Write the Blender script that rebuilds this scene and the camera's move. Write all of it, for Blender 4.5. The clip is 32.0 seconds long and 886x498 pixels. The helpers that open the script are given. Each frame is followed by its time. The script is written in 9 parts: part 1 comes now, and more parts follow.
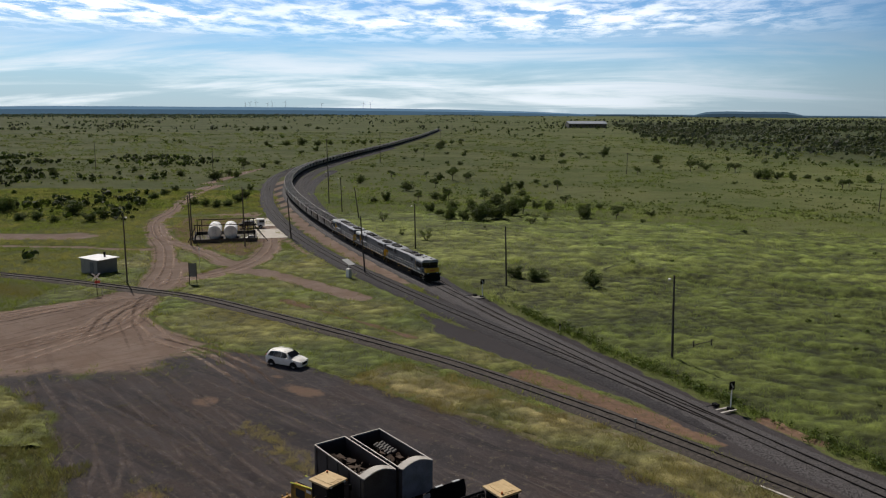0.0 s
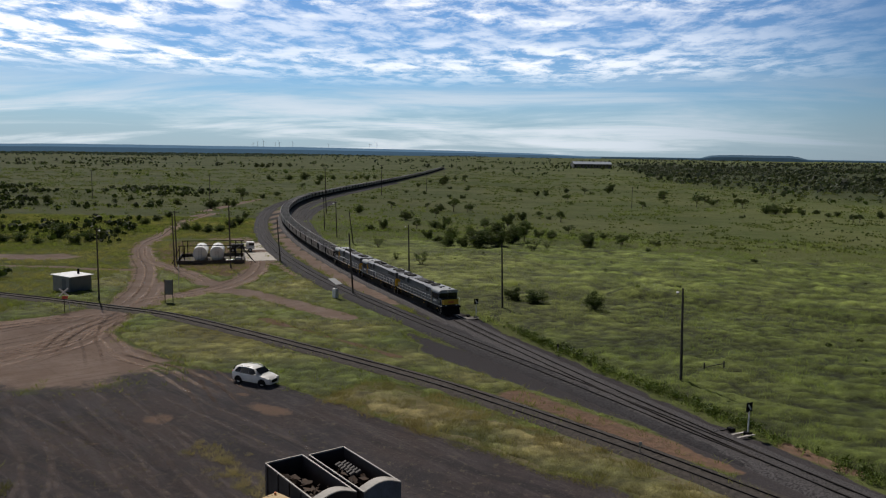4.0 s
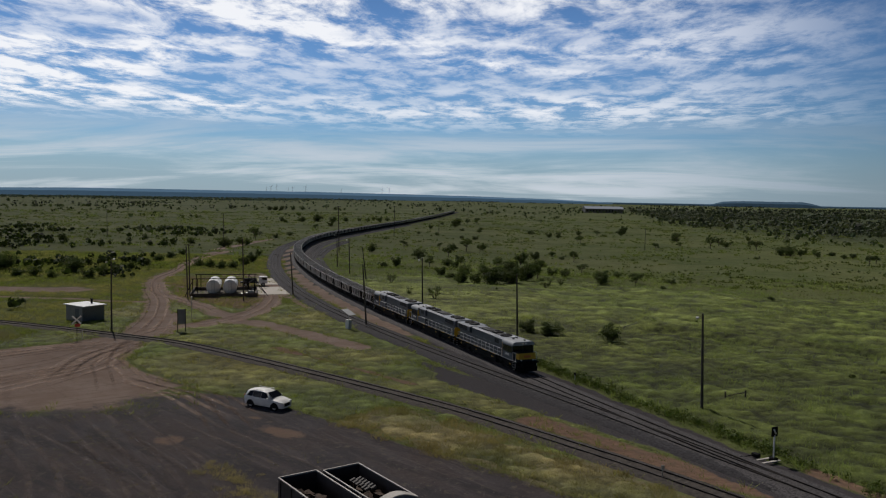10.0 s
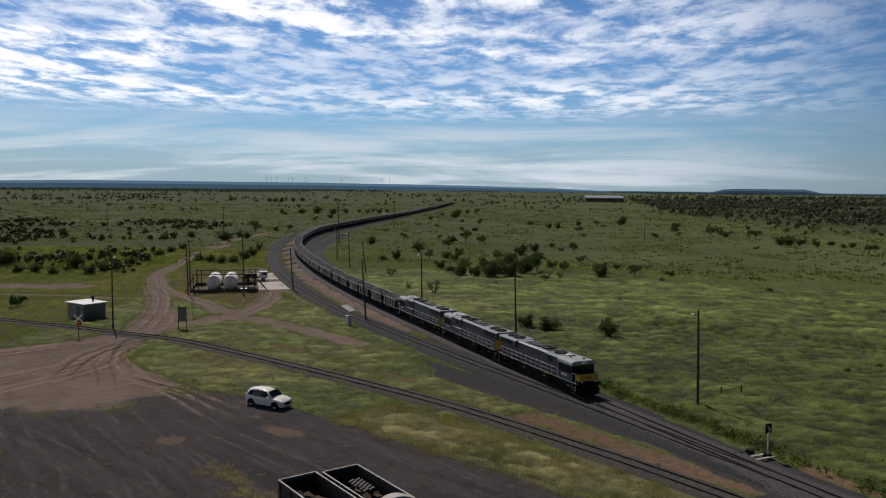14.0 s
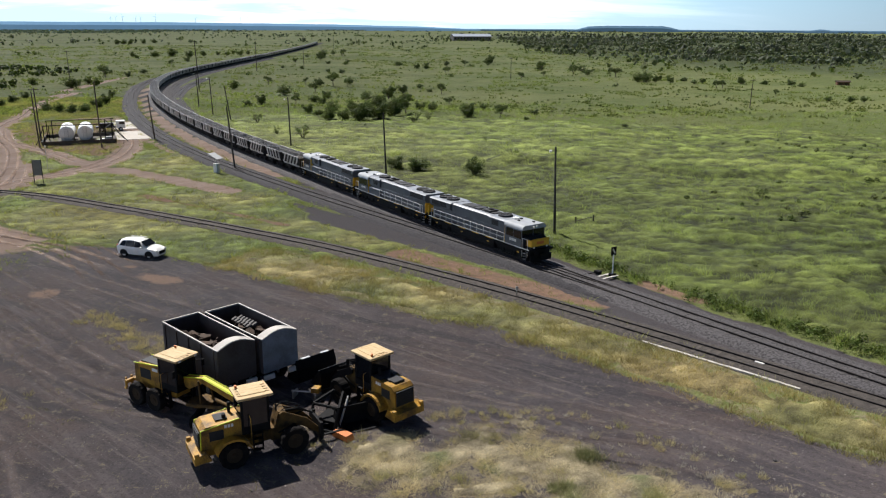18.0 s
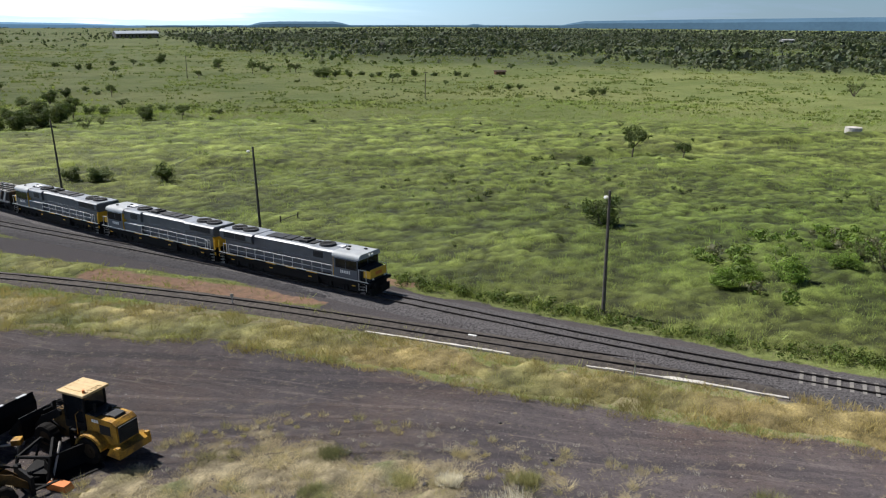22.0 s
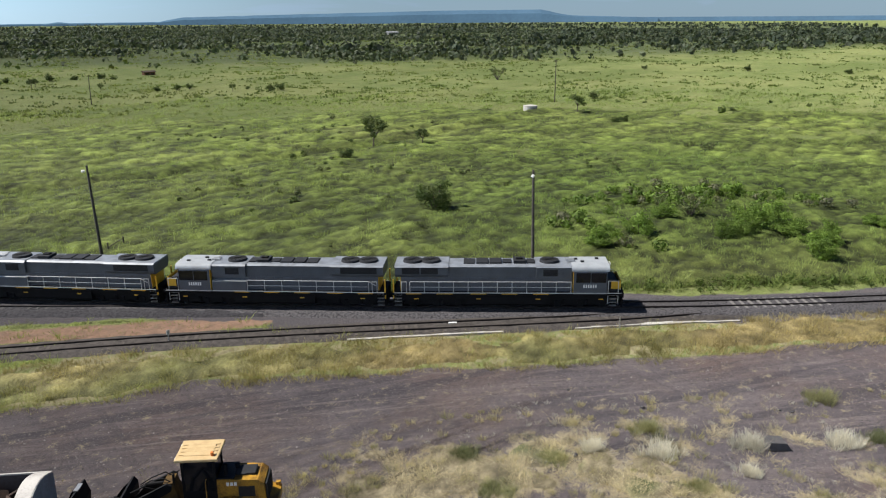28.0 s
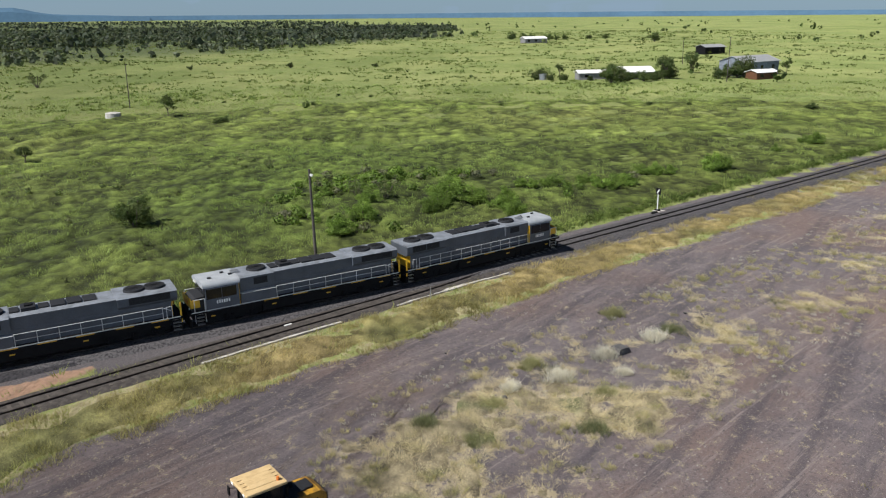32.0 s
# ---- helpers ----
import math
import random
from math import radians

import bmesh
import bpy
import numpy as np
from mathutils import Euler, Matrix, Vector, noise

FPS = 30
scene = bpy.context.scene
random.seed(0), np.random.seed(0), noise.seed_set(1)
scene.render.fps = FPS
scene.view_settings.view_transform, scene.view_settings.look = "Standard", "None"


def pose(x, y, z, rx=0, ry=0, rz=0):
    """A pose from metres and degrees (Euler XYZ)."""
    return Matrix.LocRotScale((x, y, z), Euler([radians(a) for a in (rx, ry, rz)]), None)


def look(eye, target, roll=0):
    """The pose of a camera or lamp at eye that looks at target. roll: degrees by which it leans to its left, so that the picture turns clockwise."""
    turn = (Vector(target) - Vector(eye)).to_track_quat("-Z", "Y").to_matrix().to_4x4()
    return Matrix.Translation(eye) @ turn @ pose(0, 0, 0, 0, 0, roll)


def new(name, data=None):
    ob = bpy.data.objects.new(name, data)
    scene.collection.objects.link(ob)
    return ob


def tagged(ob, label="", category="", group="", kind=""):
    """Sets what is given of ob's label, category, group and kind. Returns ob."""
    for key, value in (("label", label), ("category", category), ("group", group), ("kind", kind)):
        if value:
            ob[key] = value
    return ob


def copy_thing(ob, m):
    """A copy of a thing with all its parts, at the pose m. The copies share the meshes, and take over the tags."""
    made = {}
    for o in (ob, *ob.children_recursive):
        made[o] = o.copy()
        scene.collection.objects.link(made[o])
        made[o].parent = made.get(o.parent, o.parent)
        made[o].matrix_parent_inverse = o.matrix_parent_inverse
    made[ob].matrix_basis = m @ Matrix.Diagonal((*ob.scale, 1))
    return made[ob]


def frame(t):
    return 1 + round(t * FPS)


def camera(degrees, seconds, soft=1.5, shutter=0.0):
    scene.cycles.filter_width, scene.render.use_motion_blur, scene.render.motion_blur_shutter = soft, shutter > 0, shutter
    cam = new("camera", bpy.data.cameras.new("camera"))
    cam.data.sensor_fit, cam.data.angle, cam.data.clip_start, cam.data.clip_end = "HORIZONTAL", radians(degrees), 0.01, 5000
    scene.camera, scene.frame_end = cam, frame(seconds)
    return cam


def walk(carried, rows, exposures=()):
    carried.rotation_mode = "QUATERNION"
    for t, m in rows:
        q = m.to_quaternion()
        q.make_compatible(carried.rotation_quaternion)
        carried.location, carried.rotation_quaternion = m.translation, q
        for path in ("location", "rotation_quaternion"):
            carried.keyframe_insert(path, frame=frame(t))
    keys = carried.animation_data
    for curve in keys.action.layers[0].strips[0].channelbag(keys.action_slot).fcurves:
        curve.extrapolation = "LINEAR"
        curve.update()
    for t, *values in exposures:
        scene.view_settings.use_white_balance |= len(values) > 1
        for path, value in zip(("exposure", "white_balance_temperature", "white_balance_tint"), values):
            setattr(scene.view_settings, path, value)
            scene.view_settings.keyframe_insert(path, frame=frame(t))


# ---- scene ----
# ---- camera and its way ----
cam = camera(58.2, 32.0, soft=1.15)
PATH = [
    (0, (-1.81, -5.88, 26.45), (-2.384, 13.808, 22.989), 0.35),
    (0.5, (-1.57, -5.00, 25.81), (-2.152, 14.695, 22.357), 0.48),
    (1, (-1.30, -4.29, 25.39), (-1.899, 15.410, 21.991), 0.61),
    (1.5, (-0.94, -3.27, 24.90), (-1.579, 16.437, 21.570), 0.62),
    (2, (-0.69, -2.13, 24.48), (-1.349, 17.585, 21.211), 0.65),
    (2.5, (-0.29, -1.17, 24.08), (-0.972, 18.562, 20.880), 0.70),
    (4.5, (-0.13, 1.15, 21.26), (-0.870, 21.020, 19.133), 0.92),
    (5, (-0.27, 1.26, 20.48), (-1.046, 21.161, 18.668), 0.99),
    (5.5, (-0.37, 1.22, 19.85), (-1.184, 21.150, 18.402), 1.06),
    (6, (-0.45, 1.20, 19.54), (-1.292, 21.140, 18.233), 1.05),
    (6.5, (-0.47, 1.25, 19.35), (-1.342, 21.187, 18.055), 1.08),
    (7, (-0.55, 1.30, 19.25), (-1.443, 21.236, 17.944), 1.14),
    (7.5, (-0.58, 1.38, 19.18), (-1.488, 21.320, 17.863), 1.13),
    (8, (-0.63, 1.34, 19.15), (-1.562, 21.273, 17.830), 1.12),
    (8.5, (-0.59, 1.28, 19.32), (-1.550, 21.217, 17.977), 1.13),
    (9, (-0.55, 1.28, 19.55), (-1.544, 21.205, 18.207), 1.10),
    (9.5, (-0.55, 1.27, 19.77), (-1.558, 21.204, 18.428), 1.07),
    (10, (-0.55, 1.27, 19.90), (-1.579, 21.200, 18.582), 1.05),
    (10.5, (-0.51, 1.24, 20.02), (-1.563, 21.168, 18.717), 0.98),
    (11, (-0.38, 1.17, 20.21), (-1.476, 21.099, 18.923), 0.89),
    (11.5, (-0.36, 1.16, 20.30), (-1.472, 21.084, 19.033), 0.87),
    (12, (-0.35, 1.15, 20.34), (-1.485, 21.074, 19.093), 0.82),
    (12.5, (-0.33, 1.17, 20.47), (-1.487, 21.096, 19.223), 0.76),
    (13, (-0.32, 1.19, 20.57), (-1.472, 21.114, 19.326), 0.68),
    (13.5, (-0.29, 1.03, 20.71), (-1.375, 20.957, 19.448), 0.66),
    (15.5, (-0.05, -0.43, 21.07), (-0.741, 19.200, 17.299), 0.40),
    (16, (-0.01, -0.90, 21.10), (0.414, 18.637, 16.855), 0.32),
    (16.5, (-0.06, -1.38, 21.15), (1.243, 18.017, 16.469), 0.23),
    (17, (-0.12, -1.67, 21.20), (1.438, 17.613, 16.129), 0.25),
    (17.5, (-0.15, -1.72, 21.18), (1.572, 17.484, 15.863), 0.26),
    (18, (-0.14, -1.78, 21.12), (2.017, 17.359, 15.713), 0.26),
    (18.5, (-0.11, -1.82, 21.04), (3.108, 17.163, 15.624), 0.22),
    (19, (-0.11, -1.74, 21.07), (4.478, 16.953, 15.640), 0.26),
    (19.5, (-0.06, -1.75, 21.20), (5.746, 16.596, 15.750), 0.23),
    (20, (-0.09, -1.78, 21.33), (6.847, 16.161, 15.857), 0.18),
    (20.5, (-0.14, -1.76, 21.40), (7.804, 15.760, 15.920), 0.18),
    (21, (-0.17, -1.66, 21.41), (8.376, 15.570, 15.921), 0.11),
    (21.5, (-0.49, -1.48, 21.35), (8.390, 15.579, 15.858), 0.08),
    (22, (-1.17, -1.15, 21.25), (8.092, 15.708, 15.762), 0.00),
    (22.5, (-2.20, -0.63, 21.11), (7.508, 15.969, 15.609), -0.08),
    (23, (-3.47, 0.03, 20.94), (6.771, 16.305, 15.429), -0.14),
    (23.5, (-4.93, 0.92, 20.77), (6.108, 16.648, 15.235), -0.15),
    (24, (-6.64, 1.99, 20.64), (5.322, 17.022, 15.084), -0.26),
    (24.5, (-8.32, 3.13, 20.55), (4.415, 17.506, 14.973), -0.37),
    (25, (-9.99, 4.24, 20.55), (3.594, 17.808, 14.941), -0.46),
    (25.5, (-11.72, 5.81, 20.48), (2.769, 18.387, 14.845), -0.46),
    (27.5, (-17.31, 12.44, 21.00), (-1.471, 23.264, 15.350), -0.69),
    (28, (-18.74, 14.16, 21.29), (-2.835, 24.888, 15.644), -0.79),
    (28.5, (-20.11, 16.00, 21.53), (-3.777, 26.056, 15.881), -0.87),
    (29, (-21.44, 17.93, 21.75), (-4.422, 26.766, 16.078), -0.90),
    (29.5, (-22.68, 19.99, 21.84), (-5.015, 27.452, 16.160), -0.85),
    (30, (-23.98, 22.18, 21.97), (-5.770, 28.176, 16.264), -0.82),
    (30.5, (-25.19, 24.58, 22.07), (-6.560, 29.059, 16.333), -0.75),
    (31, (-26.31, 27.04, 22.09), (-7.384, 30.000, 16.326), -0.73),
    (31.5, (-27.31, 29.56, 22.12), (-8.221, 30.999, 16.325), -0.75),
    (32, (-28.27, 32.36, 22.15), (-9.131, 32.238, 16.333), -0.65),
]
EXPOSURE = [(0, -0.18, 6900, 12), (2.5, -0.24, 6800, 12), (4.5, -0.52, 6750, 12), (6, -0.77, 6700, 12), (13, -0.79, 6700, 12), (13.6, -0.71, 6700, 12), (15.5, 0.0, 6650, 13), (16.5, 0.2, 6600, 13), (18, 0.7, 6500, 11), (25, 0.78, 6450, 10), (30, 0.75, 6430, 10), (32, 0.58, 6400, 10)]
walk(cam, [(t, look(eye, target, roll)) for t, eye, target, roll in PATH], EXPOSURE)

# ---- world and sun ----
SUN_AZ = (-0.48, 0.88)          # where the sun stands, seen from above
SUN_EL = radians(51)


def make_world():
    world = bpy.data.worlds.new("world")
    scene.world = world
    world.use_nodes = True
    nt = world.node_tree
    nt.nodes.clear()
    N, L = nt.nodes.new, nt.links.new
    out, bg = N("ShaderNodeOutputWorld"), N("ShaderNodeBackground")
    sky = N("ShaderNodeTexSky")
    sky.sky_type, sky.sun_disc = "NISHITA", False
    sky.sun_elevation = SUN_EL
    sky.sun_rotation = math.atan2(SUN_AZ[0], SUN_AZ[1])
    sky.air_density, sky.dust_density, sky.ozone_density = 1.0, 0.15, 2.2
    # thin high cloud on a flat layer: direction over height
    co, sep = N("ShaderNodeTexCoord"), N("ShaderNodeSeparateXYZ")
    L(co.outputs["Generated"], sep.inputs[0])

    def math_node(op, a, b=None, c=None):
        n = N("ShaderNodeMath")
        n.operation = op
        for i, v in enumerate((a, b, c)):
            if v is None:
                continue
            if isinstance(v, (int, float)):
                n.inputs[i].default_value = v
            else:
                L(v, n.inputs[i])
        return n.outputs[0]

    h = math_node("ADD", math_node("MAXIMUM", sep.outputs[2], 0.0), 0.035)
    px, py = math_node("DIVIDE", sep.outputs[0], h), math_node("DIVIDE", sep.outputs[1], h)
    com = N("ShaderNodeCombineXYZ")
    L(px, com.inputs[0]), L(py, com.inputs[1])

    h2 = math_node("ADD", math_node("MAXIMUM", sep.outputs[2], 0.0), 0.11)
    com_low = N("ShaderNodeCombineXYZ")
    L(math_node("DIVIDE", sep.outputs[0], h2), com_low.inputs[0]), L(math_node("DIVIDE", sep.outputs[1], h2), com_low.inputs[1])

    def noise_node(scale, detail, rough, shift, stretch=(1, 1, 1), turn=0.0, warp=0.0, low=False):
        mp, n = N("ShaderNodeMapping"), N("ShaderNodeTexNoise")
        mp.inputs["Location"].default_value = shift
        mp.inputs["Rotation"].default_value = (0, 0, turn)
        mp.inputs["Scale"].default_value = stretch
        n.inputs["Scale"].default_value, n.inputs["Detail"].default_value = scale, detail
        n.inputs["Roughness"].default_value, n.inputs["Distortion"].default_value = rough, warp
        L((com_low if low else com).outputs[0], mp.inputs[0]), L(mp.outputs[0], n.inputs["Vector"])
        return n.outputs["Fac"]

    def ramp(v, lo, hi):
        n = N("ShaderNodeMapRange")
        n.interpolation_type = "SMOOTHSTEP"
        n.inputs[1].default_value, n.inputs[2].default_value = lo, hi
        L(v, n.inputs[0])
        return n.outputs[0]

    veil = ramp(noise_node(0.13, 3, 0.5, (3.1, 7.7, 0), (0.6, 1.2, 1), 0.15), 0.30, 0.58)
    flock = ramp(noise_node(3.0, 10, 0.66, (1.7, 0.4, 0), (1.0, 0.62, 1), 0.3, 0.25), 0.38, 0.62)
    rows = ramp(noise_node(0.62, 4, 0.6, (6.2, 1.4, 0), (0.6, 0.85, 1), 0.35, 0.3), 0.36, 0.56)
    overhead = ramp(sep.outputs[2], 0.070, 0.110)
    thin = ramp(sep.outputs[2], 0.44, 0.27)
    low = ramp(sep.outputs[2], 0.125, 0.02)
    streak = ramp(noise_node(0.85, 8, 0.60, (5.3, 2.2, 0), (0.5, 0.9, 1), 0.3, 0.5, True), 0.40, 0.64)
    a = math_node("MULTIPLY", math_node("MULTIPLY", math_node("MULTIPLY_ADD", rows, 0.55, 0.45), math_node("MULTIPLY", flock, overhead)), math_node("ADD", math_node("MULTIPLY", veil, 0.5), 0.5))
    b = math_node("MULTIPLY", streak, math_node("MULTIPLY", low, 0.85))
    haze = math_node("MULTIPLY", ramp(sep.outputs[2], 0.085, 0.005), 0.62)
    facing = math_node("SUBTRACT", math_node("MULTIPLY", sep.outputs[0], 0.9), math_node("MULTIPLY", sep.outputs[1], 0.4))
    bank = ramp(math_node("SUBTRACT", math_node("MULTIPLY", sep.outputs[0], 0.9), math_node("MULTIPLY", sep.outputs[1], 0.4)), 0.12, -0.34)      # the cloud lies to the north
    cover = math_node("MULTIPLY", math_node("MULTIPLY", bank, math_node("MINIMUM", math_node("MAXIMUM", math_node("MULTIPLY", a, 1.15), math_node("MULTIPLY", b, 0.5)), 0.95)), math_node("MULTIPLY_ADD", thin, 0.96, 0.04))
    mist = math_node("MAXIMUM", b, haze)
    tint = N("ShaderNodeMix")
    tint.data_type, tint.blend_type = "RGBA", "MULTIPLY"
    tint.inputs["Factor"].default_value = 1.0
    L(sky.outputs[0], tint.inputs["A"])
    depth = N("ShaderNodeMix")          # the clear sky deepens toward the zenith
    depth.data_type = "RGBA"
    depth.inputs["A"].default_value, depth.inputs["B"].default_value = (1.45, 2.25, 3.25, 1), (0.22, 0.34, 0.54, 1)
    L(ramp(sep.outputs[2], 0.16, 0.46), depth.inputs["Factor"])
    L(depth.outputs["Result"], tint.inputs["B"])
    mix = N("ShaderNodeMix")
    mix.data_type = "RGBA"
    veiled = N("ShaderNodeMix")
    veiled.data_type = "RGBA"
    veiled.inputs["B"].default_value = (12.6, 17.4, 22.6, 1)
    L(mist, veiled.inputs["Factor"]), L(tint.outputs["Result"], veiled.inputs["A"])
    glow = N("ShaderNodeMix")           # brighter air on the sun's side
    glow.data_type, glow.blend_type = "RGBA", "MULTIPLY"
    glow.inputs["Factor"].default_value = 1
    side = math_node("MULTIPLY_ADD", ramp(facing, 0.50, -0.30), 0.60, 0.40)
    L(veiled.outputs["Result"], glow.inputs["A"]), L(side, glow.inputs["B"])
    L(cover, mix.inputs["Factor"]), L(glow.outputs["Result"], mix.inputs["A"])
    mix.inputs["B"].default_value = (43.0, 45.0, 47.5, 1)
    L(mix.outputs["Result"], bg.inputs[0])
    bg.inputs[1].default_value = 0.036
    L(bg.outputs[0], out.inputs[0])


make_world()
lamp = bpy.data.lights.new("sun", "SUN")
lamp.energy, lamp.angle, lamp.color = 4.8, radians(0.53), (1.0, 0.96, 0.90)
sun_ob = new("sun", lamp)
sun_dir = Vector((SUN_AZ[0] * math.cos(SUN_EL), SUN_AZ[1] * math.cos(SUN_EL), math.sin(SUN_EL)))
sun_ob.matrix_world = look(sun_dir * 300, (0, 0, 0))


# ---- materials ----
def mat(name, c, rough=0.6, metal=0.0, var=0.12, scale=2.0, bump=0.0, bscale=30.0, c2=None, wear=0.5, emit=0.0, spec=0.5):
    """Noise at two scales between c and c2 (or a darker c), with fine relief."""
    m = bpy.data.materials.new(name)
    m.use_nodes = True
    nt = m.node_tree
    N, L = nt.nodes.new, nt.links.new
    bs = nt.nodes["Principled BSDF"]
    bs.inputs["Roughness"].default_value, bs.inputs["Metallic"].default_value = rough, metal
    bs.inputs["Specular IOR Level"].default_value = spec
    if c2 is None:
        c2 = tuple(v * (1 - 2 * var) for v in c)
    co, n1, n2 = N("ShaderNodeTexCoord"), N("ShaderNodeTexNoise"), N("ShaderNodeTexNoise")
    n1.inputs["Scale"].default_value, n1.inputs["Detail"].default_value = scale, 5
    n2.inputs["Scale"].default_value, n2.inputs["Detail"].default_value = scale * 11, 4
    L(co.outputs["Object"], n1.inputs["Vector"]), L(co.outputs["Object"], n2.inputs["Vector"])
    add = N("ShaderNodeMath")
    add.operation = "MULTIPLY_ADD"
    L(n2.outputs["Fac"], add.inputs[0])
    add.inputs[1].default_value = 0.6
    L(n1.outputs["Fac"], add.inputs[2])
    mr = N("ShaderNodeMapRange")
    mr.inputs[1].default_value, mr.inputs[2].default_value = 0.8 - wear * 0.3, 0.8 + wear * 0.5
    L(add.outputs[0], mr.inputs[0])
    mix = N("ShaderNodeMix")
    mix.data_type = "RGBA"
    mix.inputs["A"].default_value, mix.inputs["B"].default_value = (*c, 1), (*c2, 1)
    L(mr.outputs[0], mix.inputs["Factor"])
    L(mix.outputs["Result"], bs.inputs["Base Color"])
    if bump:
        b, n3 = N("ShaderNodeBump"), N("ShaderNodeTexNoise")
        n3.inputs["Scale"].default_value, n3.inputs["Detail"].default_value = bscale, 5
        L(co.outputs["Object"], n3.inputs["Vector"])
        b.inputs["Strength"].default_value, b.inputs["Distance"].default_value = bump, 0.05
        L(n3.outputs["Fac"], b.inputs["Height"]), L(b.outputs[0], bs.inputs["Normal"])
    if emit:
        bs.inputs["Emission Color"].default_value, bs.inputs["Emission Strength"].default_value = (*c, 1), emit
    return m


def leaf_mat(name, translucent=0.3, rough=0.7, tint=(1, 1, 1), glow=(1.10, 1.08, 0.62), relief=0.0):
    """Foliage: the colour lies in the mesh's attribute, clump by clump."""
    m = bpy.data.materials.new(name)
    m.use_nodes = True
    nt = m.node_tree
    N, L = nt.nodes.new, nt.links.new
    bs = nt.nodes["Principled BSDF"]
    bs.inputs["Roughness"].default_value, bs.inputs["Specular IOR Level"].default_value = rough, 0.25
    at, oi, mul = N("ShaderNodeAttribute"), N("ShaderNodeObjectInfo"), N("ShaderNodeMix")
    at.attribute_name = "tone"
    mul.data_type, mul.blend_type = "RGBA", "MULTIPLY"
    mul.inputs["Factor"].default_value = 1
    rnd = N("ShaderNodeMapRange")
    rnd.inputs[3].default_value, rnd.inputs[4].default_value = 0.75, 1.25
    L(oi.outputs["Random"], rnd.inputs[0])
    com = N("ShaderNodeCombineColor")
    for i in range(3):
        g = N("ShaderNodeMath")
        g.operation = "MULTIPLY"
        g.inputs[1].default_value = tint[i]
        L(rnd.outputs[0], g.inputs[0]), L(g.outputs[0], com.inputs[i])
    L(at.outputs["Color"], mul.inputs["A"]), L(com.outputs[0], mul.inputs["B"])
    L(mul.outputs["Result"], bs.inputs["Base Color"])
    if relief:                              # matted blades: fine light and dark, and bumps
        co, n1, n2, mr, bp, fleck = N("ShaderNodeTexCoord"), N("ShaderNodeTexNoise"), N("ShaderNodeTexNoise"), N("ShaderNodeMapRange"), N("ShaderNodeBump"), N("ShaderNodeMix")
        for n, sc in ((n1, 2.4), (n2, 9.0)):
            n.inputs["Scale"].default_value, n.inputs["Detail"].default_value, n.inputs["Roughness"].default_value = sc, 6, 0.75
            L(co.outputs["Object"], n.inputs["Vector"])
        mr.inputs[1].default_value, mr.inputs[2].default_value, mr.inputs[3].default_value, mr.inputs[4].default_value = 0.32, 0.68, 0.5, 1.45
        L(n2.outputs["Fac"], mr.inputs[0])
        fleck.data_type, fleck.blend_type = "RGBA", "MULTIPLY"
        fleck.inputs["Factor"].default_value = 1
        L(mul.outputs["Result"], fleck.inputs["A"]), L(mr.outputs[0], fleck.inputs["B"])
        L(fleck.outputs["Result"], bs.inputs["Base Color"])
        bp.inputs["Strength"].default_value, bp.inputs["Distance"].default_value = relief, 0.25
        L(n1.outputs["Fac"], bp.inputs["Height"]), L(bp.outputs[0], bs.inputs["Normal"])
    tr, mx = N("ShaderNodeBsdfTranslucent"), N("ShaderNodeMixShader")
    warm = N("ShaderNodeMix")
    warm.data_type, warm.blend_type = "RGBA", "MULTIPLY"
    warm.inputs["Factor"].default_value = 1
    warm.inputs["B"].default_value = (*glow, 1)
    L(mul.outputs["Result"], warm.inputs["A"])
    L(warm.outputs["Result"], tr.inputs[0])
    mx.inputs[0].default_value = translucent
    L(bs.outputs[0], mx.inputs[1]), L(tr.outputs[0], mx.inputs[2])
    L(mx.outputs[0], nt.nodes["Material Output"].inputs[0])
    return m


def glass_mat(name, c=(0.008, 0.009, 0.011)):
    m = bpy.data.materials.new(name)
    m.use_nodes = True
    bs = m.node_tree.nodes["Principled BSDF"]
    bs.inputs["Base Color"].default_value = (*c, 1)
    bs.inputs["Roughness"].default_value, bs.inputs["Specular IOR Level"].default_value = 0.06, 0.35
    return m


